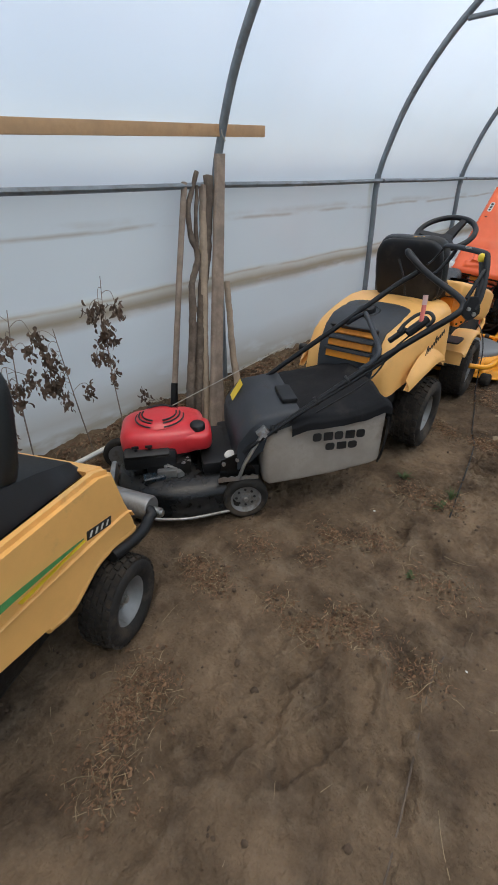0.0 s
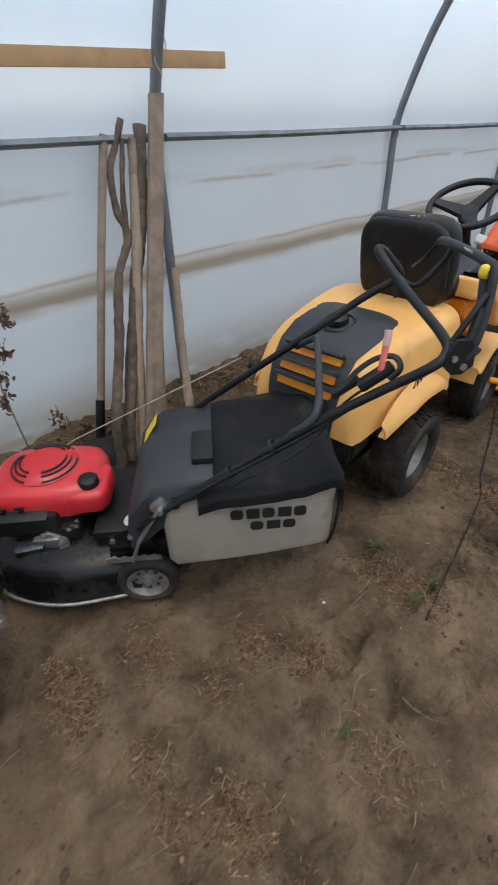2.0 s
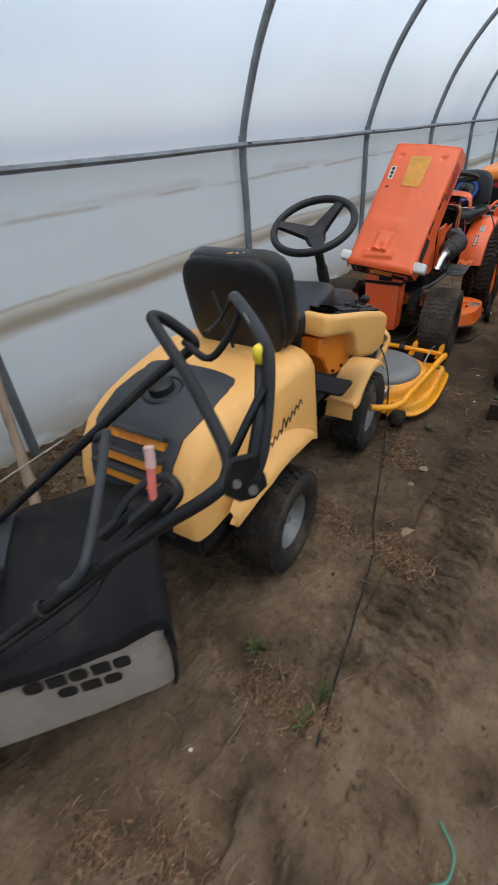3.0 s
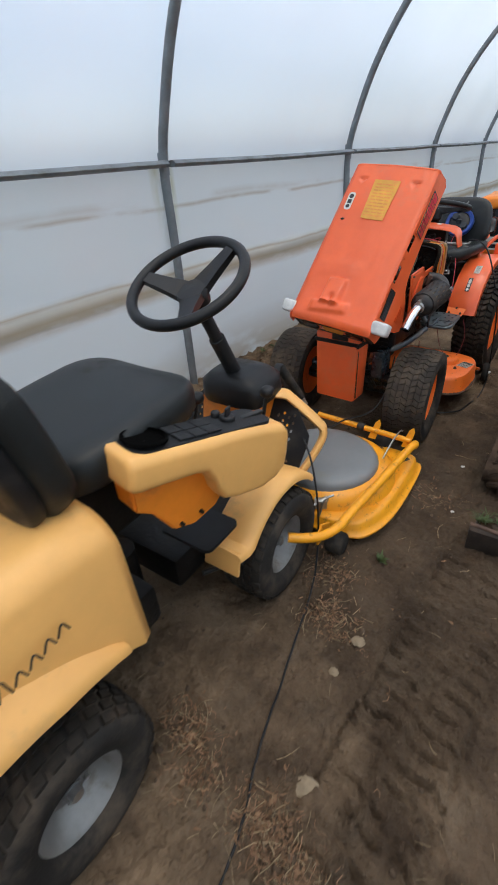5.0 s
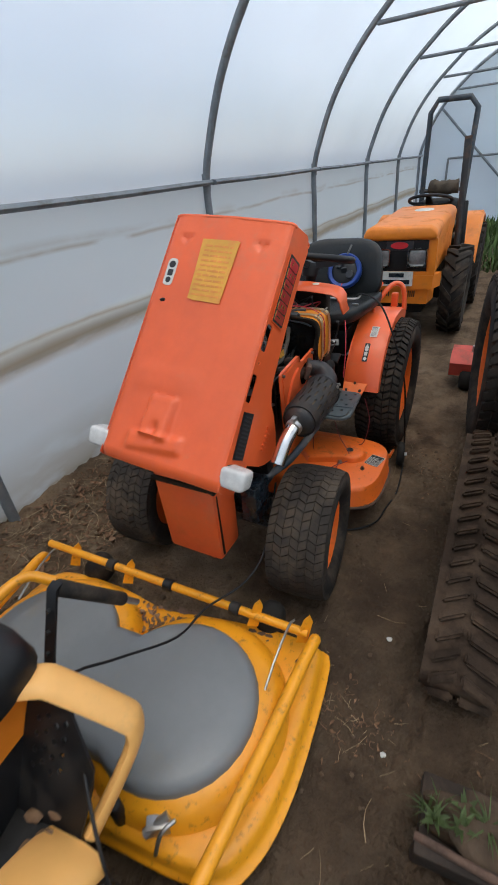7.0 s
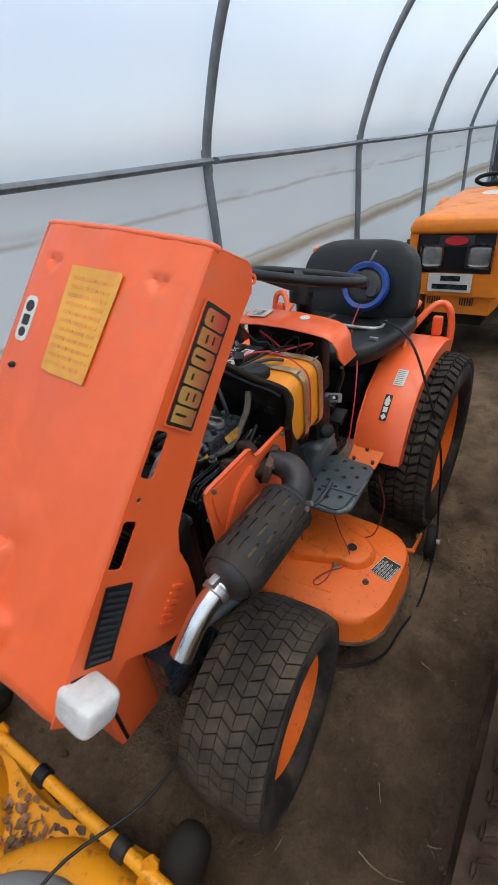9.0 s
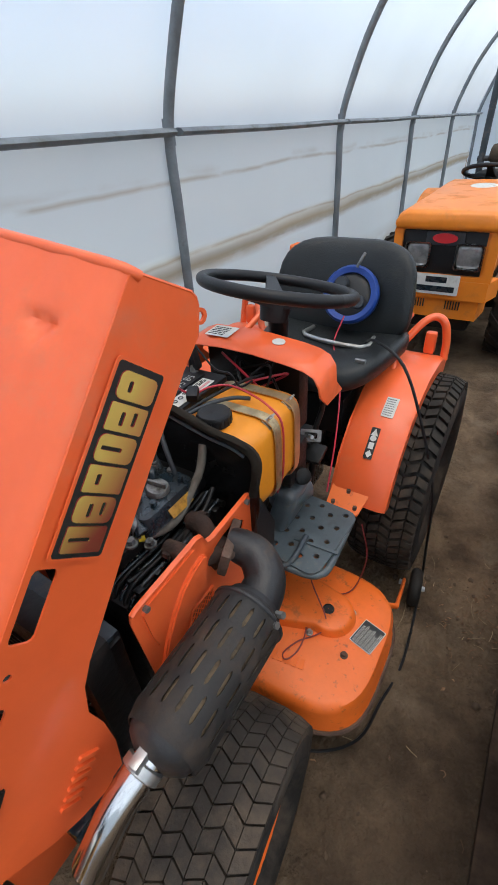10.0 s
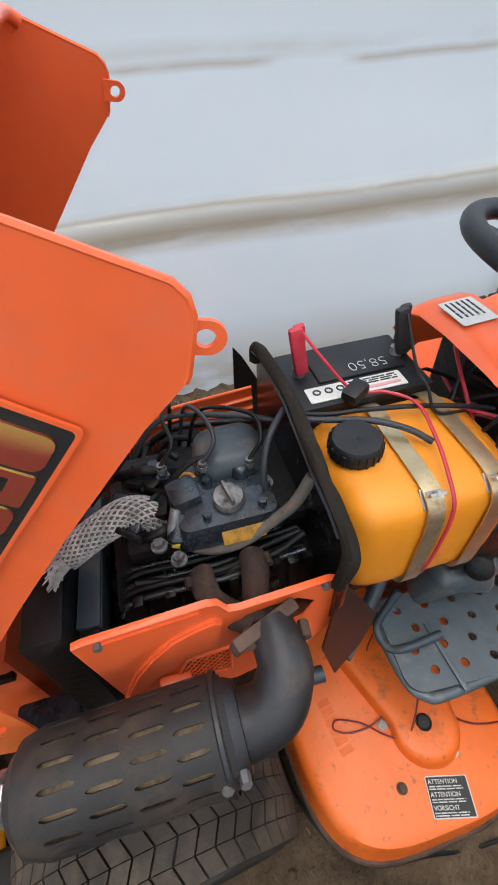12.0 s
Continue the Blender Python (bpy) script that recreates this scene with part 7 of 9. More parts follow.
part("edge_trim", tube([(-0.04 + (x + 0.04) * 1.005, -0.24 + (y + 0.24) * 1.005, 0.052) for x, y in dk[-1:] + dk[:7]], 0.007, 8, 3), M_STEEL, deck_h)
part("front_scuff", box((-0.05, -0.615, 0.10), (0.22, 0.03, 0.06), bev=0.012), M_STEEL, deck_h)
part("engine", join(cyl((-0.07, -0.33, 0.18), (-0.07, -0.33, 0.27), 0.14, n=28, soft=0.01), box((0.02, -0.33, 0.215), (0.18, 0.2, 0.07), bev=0.01)), M_OILY, H)
bm = loft([[Vector((-0.075 + w * math.copysign(abs(math.cos(t)) ** 0.55, math.cos(t)), -0.345 + d * math.copysign(abs(math.sin(t)) ** 0.55, math.sin(t)), z)) for t in [2 * math.pi * i / 40 for i in range(40)]] for w, d, z in ((0.150, 0.195, 0.275), (0.155, 0.20, 0.29), (0.155, 0.20, 0.335), (0.148, 0.19, 0.365), (0.125, 0.165, 0.383), (0.06, 0.08, 0.388))])
red = part("engine_cover", bm, M_RED, H, "red plastic engine cover with ring vents", sharp=45)
part("starter_dome", lathe([(0.001, 0.022), (0.07, 0.020), (0.10, 0.012), (0.118, -0.004)], (-0.085, -0.355, 0.392), (0, 0, 1), 36), M_RED, red)
for r, z in ((0.112, 0.394), (0.096, 0.408), (0.08, 0.414)):
    for a0 in (10, 130, 250):
        part("vent_slot", tube([(-0.085 + r * math.cos(radians(a0 + 11 * k)), -0.355 + r * math.sin(radians(a0 + 11 * k)), z) for k in range(9)], 0.004, 6, 1), M_INK, red)
part("cover_mark", plate(rrect(0, 0, 0.06, 0.012, 0.002), 0.001, pose(-0.12, -0.515, 0.375, -25, 0, 0)), M_WHT, red)
part("air_box", join(box((0.045, -0.41, 0.265), (0.13, 0.24, 0.085), (0, -6, 0), bev=0.022), box((0.085, -0.42, 0.305), (0.06, 0.2, 0.02), (0, 18, 0), bev=0.008)), M_BLK, H)
for y in (-0.47, -0.41):
    part("wing_nut", join(cyl((0.075, y, 0.315), (0.085, y, 0.335), 0.009, n=10), box((0.085, y, 0.335), (0.008, 0.032, 0.012), bev=0.003)), M_BLK, H)
part("oil_cap", lathe([(0.001, 0.032), (0.028, 0.032), (0.034, 0.026), (0.036, 0.004), (0.03, 0.0)], (0.015, -0.185, 0.365), (0.1, 0, 1), 24), M_BLK, H)
part("fuel_tank", squircle((-0.02, -0.2, 0.32), (0.1, 0.08, 0.05), 4), M_RED, H)
rnd = random.Random(9)
part("carburettor", join(box((0.10, -0.34, 0.205), (0.07, 0.09, 0.045), bev=0.008), cyl((0.10, -0.30, 0.2), (0.14, -0.28, 0.2), 0.018, n=12), *[cyl((0.08 + rnd.uniform(-0.02, 0.05), -0.36 + rnd.uniform(0, 0.14), 0.215), (0.09 + rnd.uniform(-0.03, 0.05), -0.36 + rnd.uniform(0, 0.14), 0.25), 0.006, n=6) for _ in range(8)]), M_STEEL, H)
part("primer_plate", box((0.13, -0.40, 0.196), (0.05, 0.1, 0.03), (0, 10, 10), bev=0.01), M_CAST, H)
part("rear_housing", join(box((-0.04, 0.0, 0.20), (0.46, 0.16, 0.10), bev=0.03), box((-0.04, -0.11, 0.215), (0.36, 0.14, 0.07), bev=0.02)), M_BLK, H)
part("round_badge", lathe([(0.001, 0.004), (0.024, 0.003), (0.026, 0.0)], (0.10, -0.05, 0.262), (0.2, -0.3, 1), 20), M_WHT, H)
# grass bag
bag_rings = []
for y, x0, x1, z0, z1 in ((0.085, -0.25, 0.222, 0.175, 0.36), (0.11, -0.27, 0.235, 0.160, 0.42), (0.25, -0.28, 0.245, 0.172, 0.455), (0.40, -0.285, 0.25, 0.194, 0.475), (0.58, -0.285, 0.252, 0.226, 0.505), (0.612, -0.28, 0.247, 0.236, 0.505)):
    rg = rrect(x0, z0, x1, z1, 0.022, 4)
    bag_rings.append([Vector((x + 0.006 * fbm(x * 2, y, 4.0, 2.0), y + (0.02 * (z - z0) if y > 0.5 else 0), z + 0.006 * fbm(x, y, 5.0, 1.0) - (0.005 * math.sin(math.pi * (y - 0.09) / 0.5) if z < (z0 + z1) / 2 else 0))) for x, z in rg])
bag = part("grass_bag", loft(bag_rings), M_BAG, H, "grey fabric grass bag with worn print", sharp=60)
tp = []
for y, z in ((0.20, 0.475), (0.26, 0.492), (0.40, 0.505), (0.52, 0.525), (0.60, 0.545), (0.635, 0.53), (0.64, 0.44)):
    drop = 0.055 if y < 0.63 else 0.05
    tp.append([Vector((x, y, zz)) for x, zz in ((-0.30, z - drop), (-0.30, z - 0.02), (-0.28, z - 0.004), (-0.1, z + 0.006), (0.1, z + 0.006), (0.25, z - 0.004), (0.268, z - 0.02), (0.27, z - drop))])
bm = loft(tp, cap=False, closed=False)
bmesh.ops.subdivide_edges(bm, edges=bm.edges[:], cuts=3, use_grid_fill=True)
for v in bm.verts:
    v.co.z += 0.009 * fbm(v.co.x * 1.5, v.co.y, 5.0, 5.0) + 0.006 * fbm(v.co.x, v.co.y * 2.0, 11.0, 3.0)
bmesh.ops.solidify(bm, geom=bm.faces[:], thickness=0.006)
part("side_binding", tube([(0.262, 0.625, 0.47), (0.263, 0.628, 0.40), (0.258, 0.622, 0.30), (0.248, 0.612, 0.238)], 0.012, 8, 5, flat=0.45), M_BAGT, bag)
part("bag_top", bm, M_BAGT, bag, "creased black fabric bag top", sharp=60)
lid = part("discharge_flap", loft([[Vector((x, y, z)) for x, z in ((-0.27, zb), (-0.255, zt - 0.02), (-0.23, zt), (0.19, zt), (0.215, zt - 0.02), (0.225, zb))] for y, zb, zt in ((-0.03, 0.25, 0.36), (-0.02, 0.26, 0.40), (0.03, 0.29, 0.465), (0.07, 0.33, 0.495), (0.22, 0.40, 0.515), (0.25, 0.42, 0.51))]), M_GREYP, H, "black moulded flap with a yellow sticker", sharp=50)
part("flap_grip", box((0.06, 0.22, 0.525), (0.16, 0.07, 0.025), bev=0.01), M_BLK, lid)
part("flap_sticker", plate(rrect(0, 0, 0.075, 0.12, 0.006), 0.0015, plane_pose((-0.20, -0.012, 0.405), (1, 0, 0), (0, 0.055, 0.085))), M_YSTK, lid)
for r, (y0, w, z0, h) in enumerate(((0.295, 0.245, 0.378, 0.040), (0.355, 0.155, 0.328, 0.036))):
    nlet = 5 if r == 0 else 3
    for k in range(nlet):
        a = y0 + w * k / nlet
        b = a + w / nlet * (0.80, 0.84, 0.78, 0.86, 0.8)[k]
        xx = 0.2545
        part("print_shape", plate(rrect(a, z0, b, z0 + h, 0.004 if k % 2 else 0.012, 3), 0.0015, plane_pose((xx, 0, 0), (0, 1, 0), (0, 0, 1))), M_INK, bag)
# handle
bar = part("handle_bar", tube([(0.215, 0.0, 0.335), (0.225, 0.08, 0.405), (0.275, 0.48, 0.70), (0.32, 0.66, 0.835), (0.362, 0.755, 0.915), (0.356, 0.792, 0.945), (0.31, 0.80, 0.97), (0.13, 0.78, 1.014), (0.01, 0.748, 1.07), (-0.018, 0.744, 1.088), (-0.036, 0.775, 1.068), (-0.03, 0.82, 1.018), (-0.05, 0.808, 0.988), (-0.075, 0.74, 0.94), (-0.10, 0.58, 0.82), (-0.20, 0.25, 0.55), (-0.26, 0.05, 0.38), (-0.27, 0.0, 0.335)], 0.0120, 12, 6), M_BLK, H, "black tubular handle bar")
part("cable_loom", tube([(0.24, 0.03, 0.375), (0.255, 0.2, 0.50), (0.285, 0.48, 0.685), (0.30, 0.60, 0.78)], 0.0065, 8), M_BLK, bar)
for y, z in ((0.13, 0.445), (0.30, 0.57), (0.42, 0.66)):
    part("cable_tie", lathe([(0.016, -0.006), (0.02, -0.004), (0.02, 0.004), (0.016, 0.006)], (0.225 + 0.125 * (y - 0.08), y, z), (0.1, 1, 0.73), 12), M_INK, bar)
part("grip_loop", tube([(0.268, 0.47, 0.700), (0.286, 0.505, 0.735), (0.272, 0.535, 0.775), (0.14, 0.564, 0.806), (0.0, 0.588, 0.838), (-0.035, 0.59, 0.835), (-0.08, 0.57, 0.805), (-0.115, 0.55, 0.775)], 0.0105, 8, 5), M_GREYP, bar)
part("bar_clamp", join(box((0.222, 0.085, 0.43), (0.035, 0.05, 0.05), (40, 0, 0), bev=0.008), cyl((0.235, 0.085, 0.43), (0.26, 0.085, 0.435), 0.01, n=10)), M_STEEL, bar)
part("stay", tube([(0.235, 0.08, 0.43), (0.245, 0.0, 0.30), (0.245, -0.03, 0.22)], 0.012, 8, 1, flat=0.5), M_STEEL, bar)
part("side_plate", join(plate([(-0.12, 0.14), (0.06, 0.12), (0.05, 0.24), (-0.02, 0.33), (-0.10, 0.30)], 0.006, plane_pose((0.205, 0, 0), (0, 1, 0), (0, 0, 1)))), M_BLKG, H)
for y, z in ((-0.09, 0.285), (-0.03, 0.30), (-0.10, 0.20)):
    part("plate_bolt", cyl((0.21, y, z), (0.222, y, z), 0.009, n=6), M_STEEL, H)
part("height_rack", plate([(-0.10, 0.205), (0.08, 0.205), (0.08, 0.222)] + [(0.08 - 0.016 * k - 0.008, 0.222 + 0.008 * (k % 2)) for k in range(10)] + [(-0.10, 0.222)], 0.006, plane_pose((0.232, -0.02, 0), (0, 1, 0), (0, 0, 1))), M_STEEL, H)
bail = part("blade_lever", tube([(0.372, 0.83, 0.94), (0.362, 0.85, 0.985), (0.33, 0.872, 1.05), (0.30, 0.885, 1.098), (0.27, 0.889, 1.112), (0.15, 0.902, 1.112), (0.0, 0.914, 1.106), (-0.03, 0.914, 1.098)], 0.0115, 8, 5, flat=0.7), M_BLK, H, "black blade control lever")
part("lever_arm", loft([[Vector((0.372 + sx * 0.006, 0.815 + sy, z)) for sx, sy in ((-1, -w), (1, -w), (1, w), (-1, w))] for w, z in ((0.012, 0.905), (0.034, 0.925), (0.032, 0.945), (0.016, 0.985))] ), M_BLK, bail)
part("lever_upright", loft([[Vector((x + sx * 0.007, y + sy * 0.013, z)) for sx, sy in ((-1, -1), (1, -1), (1, 1), (-1, 1))] for x, y, z in ((0.37, 0.83, 0.95), (0.34, 0.86, 1.03), (0.285, 0.882, 1.085))]), M_BLK, bail)
part("return_wire", tube([(-0.025, 0.914, 1.10), (-0.058, 0.895, 1.05), (-0.05, 0.865, 1.03), (-0.02, 0.845, 1.035)], 0.0045, 6, 5), M_BLK, bail)
part("lever_rod", tube([(-0.03, 0.80, 1.02), (0.036, 0.84, 1.0), (0.055, 0.89, 1.06), (0.07, 0.905, 1.10)], 0.008, 8, 4), M_BLK, bail)
part("lever_link", tube([(0.355, 0.80, 0.975), (0.345, 0.83, 1.02), (0.325, 0.868, 1.065)], 0.007, 8, 4), M_BLKG, bail)
part("lever_label", plate(rrect(0, -0.004, 0.045, 0.004, 0.002), 0.001, plane_pose((0.19, 0.889, 1.118), (-1, 0.08, 0), (0, -0.5, 0.85))), M_WHT, bail)
part("yellow_button", squircle((0.278, 0.884, 1.098), (0.015, 0.017, 0.016), 3, 16, 8), M_YSTK, bail)
thr = part("throttle_box", join(box((0.294, 0.665, 0.868), (0.032, 0.095, 0.028), (35, 0, 0), bev=0.01), box((0.275, 0.60, 0.832), (0.02, 0.08, 0.018), (35, 0, 0), bev=0.005)), M_BLK, H)
M_FADERED = mat("faded_red_plastic", (0.66, 0.16, 0.13), 0.55)
lev = part("throttle_lever", tube([(0.300, 0.672, 0.872), (0.298, 0.674, 0.90), (0.292, 0.678, 0.928), (0.287, 0.681, 0.948)], 0.0085, 10, 4, flat=0.7), M_FADERED, thr, "faded red throttle lever")
part("lever_tip", tube([(0.288, 0.6805, 0.944), (0.284, 0.683, 0.962), (0.280, 0.684, 0.978)], 0.0092, 10, 4, flat=0.8), mat("pale_pink_plastic", (0.66, 0.42, 0.38), 0.6), lev)
part("lever_guard", tube([(0.276, 0.60, 0.845), (0.268, 0.63, 0.875), (0.272, 0.67, 0.905), (0.290, 0.705, 0.915), (0.312, 0.715, 0.895), (0.316, 0.69, 0.868)], 0.0085, 10, 5, flat=0.6), M_BLK, thr)
part("pivot_bolt", join(cyl((0.37, 0.80, 0.945), (0.385, 0.80, 0.945), 0.007, n=8), cyl((0.37, 0.825, 0.925), (0.384, 0.825, 0.925), 0.008, n=8)), M_STEEL, H)
part("control_cable", tube([(0.30, 0.70, 0.88), (0.27, 0.60, 0.78), (0.29, 0.50, 0.66), (0.26, 0.3, 0.52)], 0.0035, 6), M_BLK, H)

# ---- the rear of a second ride-on mower ----
R2 = thing("garden_tractor", "pale yellow garden tractor with green stripe and silver silencer", "garden tractor", (-1.115, 0.543, -0.035), 25.5)
for x, s in ((0.285, 1), (-0.285, -1)):
    wheel(R2, (x * 1.06, 0.085, 0.130), (s, 0, 0), 0.160, 0.13, 0.088, M_RIM, "knob", 28, 5, 0.0)
out = [(0.272, 0.297), (0.264, 0.36), (0.238, 0.441), (0.200, 0.600), (0.128, 0.632), (-0.258, 0.668), (-0.62, 0.70), (-0.62, 0.40), (-0.369, 0.370), (-0.110, 0.296), (-0.015, 0.326), (0.05, 0.342), (0.112, 0.338), (0.19, 0.315)]
for sgn in (1, -1):
    sd = part("side_panel", plate(out, 0.05, plane_pose((0.25 if sgn > 0 else -0.30, 0, 0), (0, 1, 0), (0, 0, 1)), bev=0.016), M_YEL, R2, "pale yellow moulded side panel", sharp=50)
    if sgn > 0:
        part("moulded_crease", tube([(0.299, -0.60, 0.52), (0.299, -0.30, 0.49), (0.299, -0.13, 0.466), (0.299, 0.10, 0.432), (0.299, 0.225, 0.408), (0.299, 0.252, 0.375)], 0.010, 6, 5, flat=0.5), M_YEL, sd)
        part("green_stripe", tube([(0.3005, -0.62, 0.60), (0.3005, -0.3, 0.548), (0.3005, -0.10, 0.508), (0.3005, 0.0, 0.486)], 0.030, 6, 5, flat=0.03, taper=0.12), M_GRN, sd)
        part("yellow_stripe", tube([(0.3005, -0.26, 0.508), (0.3005, -0.1, 0.490), (0.3012, 0.0, 0.479)], 0.012, 6, 5, flat=0.05, taper=0.6), M_YSTK, sd)
        lg = part("logo_plate", plate(rrect(0, 0, 0.125, 0.030, 0.002), 0.0012, plane_pose((0.3003, 0.011, 0.466), (0, 1, -0.28), (0, 0, 1))), M_INK, sd)
        for k in range(4):
            part("logo_shape", plate([(0.010 + 0.028 * k, 0.006), (0.019 + 0.028 * k, 0.006), (0.028 + 0.028 * k, 0.024), (0.019 + 0.028 * k, 0.024)], 0.001, plane_pose((0.3016, 0.011, 0.466), (0, 1, -0.28), (0, 0, 1))), M_WHT, sd)
part("tail_lip", tube([(0.285, -0.20, 0.325), (0.285, -0.10, 0.300), (0.285, 0.03, 0.338), (0.285, 0.14, 0.330), (0.285, 0.24, 0.300), (0.28, 0.268, 0.30)], 0.014, 8, 5), M_YEL, R2)
part("rear_top", loft([[Vector((x, y, z)) for x, z in ((-0.27, z0), (-0.25, z1), (0.25, z1), (0.27, z0))] for y, z0, z1 in ((0.268, 0.31, 0.34), (0.245, 0.43, 0.455), (0.205, 0.575, 0.60), (0.13, 0.60, 0.628))]), M_YEL, R2, sharp=50)
part("engine_lid", loft([[Vector((x, y, z)) for x, z in ((-0.235, z0), (-0.215, z1), (0.20, z1), (0.235, z0))] for y, z0, z1 in ((0.165, 0.60, 0.612), (0.13, 0.61, 0.655), (0.0, 0.625, 0.70), (-0.18, 0.64, 0.745), (-0.45, 0.64, 0.76))]), M_BLK, R2, "black plastic engine lid", sharp=50)
bm = squircle((0, 0, 0), (0.22, 0.05, 0.19), 4)
part("seat_back", moved(bm, pose(-0.01, -0.05, 0.85, -14, 0, 0)), M_VINYL, R2, "black vinyl seat back")
part("seat_cushion", squircle((0.0, -0.42, 0.66), (0.22, 0.22, 0.06), 4), M_VINYL, R2)
part("bumper", tube([(0.30, 0.10, 0.315), (0.315, 0.24, 0.285), (0.31, 0.325, 0.29), (0.26, 0.365, 0.31), (-0.26, 0.365, 0.31), (-0.31, 0.325, 0.29)], 0.021, 10, 4), M_BLK, R2)
sil = part("silencer", lathe([(0.001, -0.20), (0.045, -0.20), (0.05, -0.19), (0.05, 0.19), (0.045, 0.20), (0.001, 0.20)], (0.10, 0.40, 0.30), (1, -0.1, 0), 26), M_RIM, R2, "scuffed silver silencer")
part("outlet", join(cyl((0.295, 0.385, 0.285), (0.335, 0.38, 0.285), 0.02, n=14), cyl((0.335, 0.38, 0.285), (0.345, 0.38, 0.285), 0.013, n=12)), M_STEEL, sil)
part("chassis", join(box((0, -0.2, 0.25), (0.40, 0.9, 0.16), bev=0.02), cyl((-0.25, 0.035, 0.168), (0.25, 0.035, 0.168), 0.03), box((0, 0.25, 0.34), (0.46, 0.1, 0.12), bev=0.02)), M_OILY, R2)
part("front_body", box((0, -0.75, 0.45), (0.5, 0.35, 0.35), bev=0.06), M_YEL, R2)

# ---- the far tractor ----
F = world_thing("vineyard_tractor", "bright orange narrow tractor with a folding roll bar", "tractor", (-0.92, 8.2, 0))
part("chassis", join(box((-0.9, 8.1, 0.45), (0.34, 1.7, 0.3), bev=0.03), box((-0.9, 8.9, 0.5), (0.6, 0.25, 0.25), bev=0.03), box((-0.9, 7.85, 0.33), (0.5, 0.1, 0.1), bev=0.02)), M_OILY, F)
bon = part("bonnet", loft([[Vector((x, y, z)) for x, z in ((-1.18, z0), (-1.185, z1 - 0.045), (-1.17, z1 - 0.018), (-1.13, z1), (-0.72, z1), (-0.685, z1 - 0.018), (-0.67, z1 - 0.045), (-0.675, z0))] for y, z0, z1 in ((7.155, 0.865, 0.915), (7.165, 0.85, 0.932), (7.20, 0.84, 0.94), (7.8, 0.80, 0.95), (8.3, 0.78, 0.965))]), M_AMBR, F, "orange sheet steel bonnet")
part("bonnet_side", box((-1.165, 7.75, 0.72), (0.05, 1.1, 0.28), bev=0.02), M_AMBR, F)
part("bonnet_side", box((-0.705, 7.75, 0.72), (0.05, 1.1, 0.28), bev=0.02), M_AMBR, F)
gr = part("grille", box((-0.925, 7.225, 0.735), (0.46, 0.04, 0.23), bev=0.01), M_BLK, F)
part("grille_surround", plate(rrect(-1.19, 0.57, -0.665, 0.865, 0.03), 0.05, plane_pose((0, 7.235, 0), (1, 0, 0), (0, 0, 1)), [rrect(-1.145, 0.625, -0.71, 0.845, 0.02)]), M_AMBR, F)
for x in (-1.055, -0.795):
    lp = part("headlamp_frame", plate(rrect(x - 0.068, 0.655, x + 0.068, 0.785, 0.015), 0.03, plane_pose((0, 7.205, 0), (1, 0, 0), (0, 0, 1)), [rrect(x - 0.060, 0.662, x + 0.060, 0.778, 0.01)]), M_CHROME, gr)
    part("lens", squircle((x, 7.205, 0.72), (0.060, 0.018, 0.058), 5, 20, 8), M_HLENS, gr)
part("badge_plate", box((-0.925, 7.195, 0.805), (0.19, 0.02, 0.065), bev=0.004), M_GREYP, gr)
part("oval_badge", plate(circle(-0.925, 0.808, 0.062, 28, ry=0.024), 0.012, plane_pose((0, 7.186, 0), (1, 0, 0), (0, 0, 1))), M_RED, gr)
bump = part("front_bumper", loft([[Vector((x, y, z)) for x, y in ((-1.19, 7.32), (-1.17, 7.18), (-0.67, 7.18), (-0.63, 7.32))] for z in (0.60, 0.50)] ), M_AMBR, F)
part("lower_nose", loft([[Vector((x, y, z)) for x, y in ((-1.08, 7.4), (-1.07, 7.21), (-0.70, 7.21), (-0.68, 7.4))] for z in (0.51, 0.385)]), M_AMBR, F)
for c in (-1.02, -0.83):
    for k in range(6):
        part("nose_slot", box((c + 0.014 * k - 0.035, 7.207, 0.46), (0.006, 0.006, 0.045), bev=0), M_INK, bump)
pl = part("number_plate", plate(rrect(-1.055, 0.525, -0.81, 0.63, 0.006), 0.004, plane_pose((0, 7.17, 0), (1, 0, 0), (0, 0, 1))), M_WHT, F, "white number plate with dark bars")
part("plate_bar", box((-0.93, 7.1655, 0.603), (0.11, 0.003, 0.03), bev=0), M_CAST, pl)
part("plate_bar", box((-0.93, 7.1655, 0.555), (0.2, 0.003, 0.03), bev=0), M_CAST, pl)
part("bonnet_sticker", lathe([(0.001, 0.004), (0.075, 0.003), (0.08, 0.0)], (-0.90, 8.02, 0.958), (0, -0.05, 1), 24), M_WHT, bon)
for x, s in ((-0.555, 1), (-1.30, -1)):
    wheel(F, (x, 7.80, 0.36), (s, 0, 0), 0.36, 0.19, 0.17, M_AMBR, "lug", 18, 4, 0.1)
for x, s in ((-0.545, 1), (-1.305, -1)):
    wheel(F, (x, 8.70, 0.39), (s, 0, 0), 0.39, 0.24, 0.21, M_AMBR, "lug", 20, 4, 0.0)
    rr = []
    for k in range(14):
        t = radians(165 - 120 * k / 13)
        c = Vector((0, 8.70 + 0.48 * math.cos(t), 0.39 + 0.50 * math.sin(t) * 0.93))
        rr.append([c + Vector((x - 0.10, 0, 0)), c + Vector((x - 0.09, 0, 0.012)), c + Vector((x + 0.07, 0, 0.012)), c + Vector((x + 0.09, 0, -0.02))])
    bm = loft(rr, cap=False, closed=False)
    bmesh.ops.solidify(bm, geom=bm.faces[:], thickness=0.008)
    part("fender", bm, M_AMBR, F, "orange rear fender")
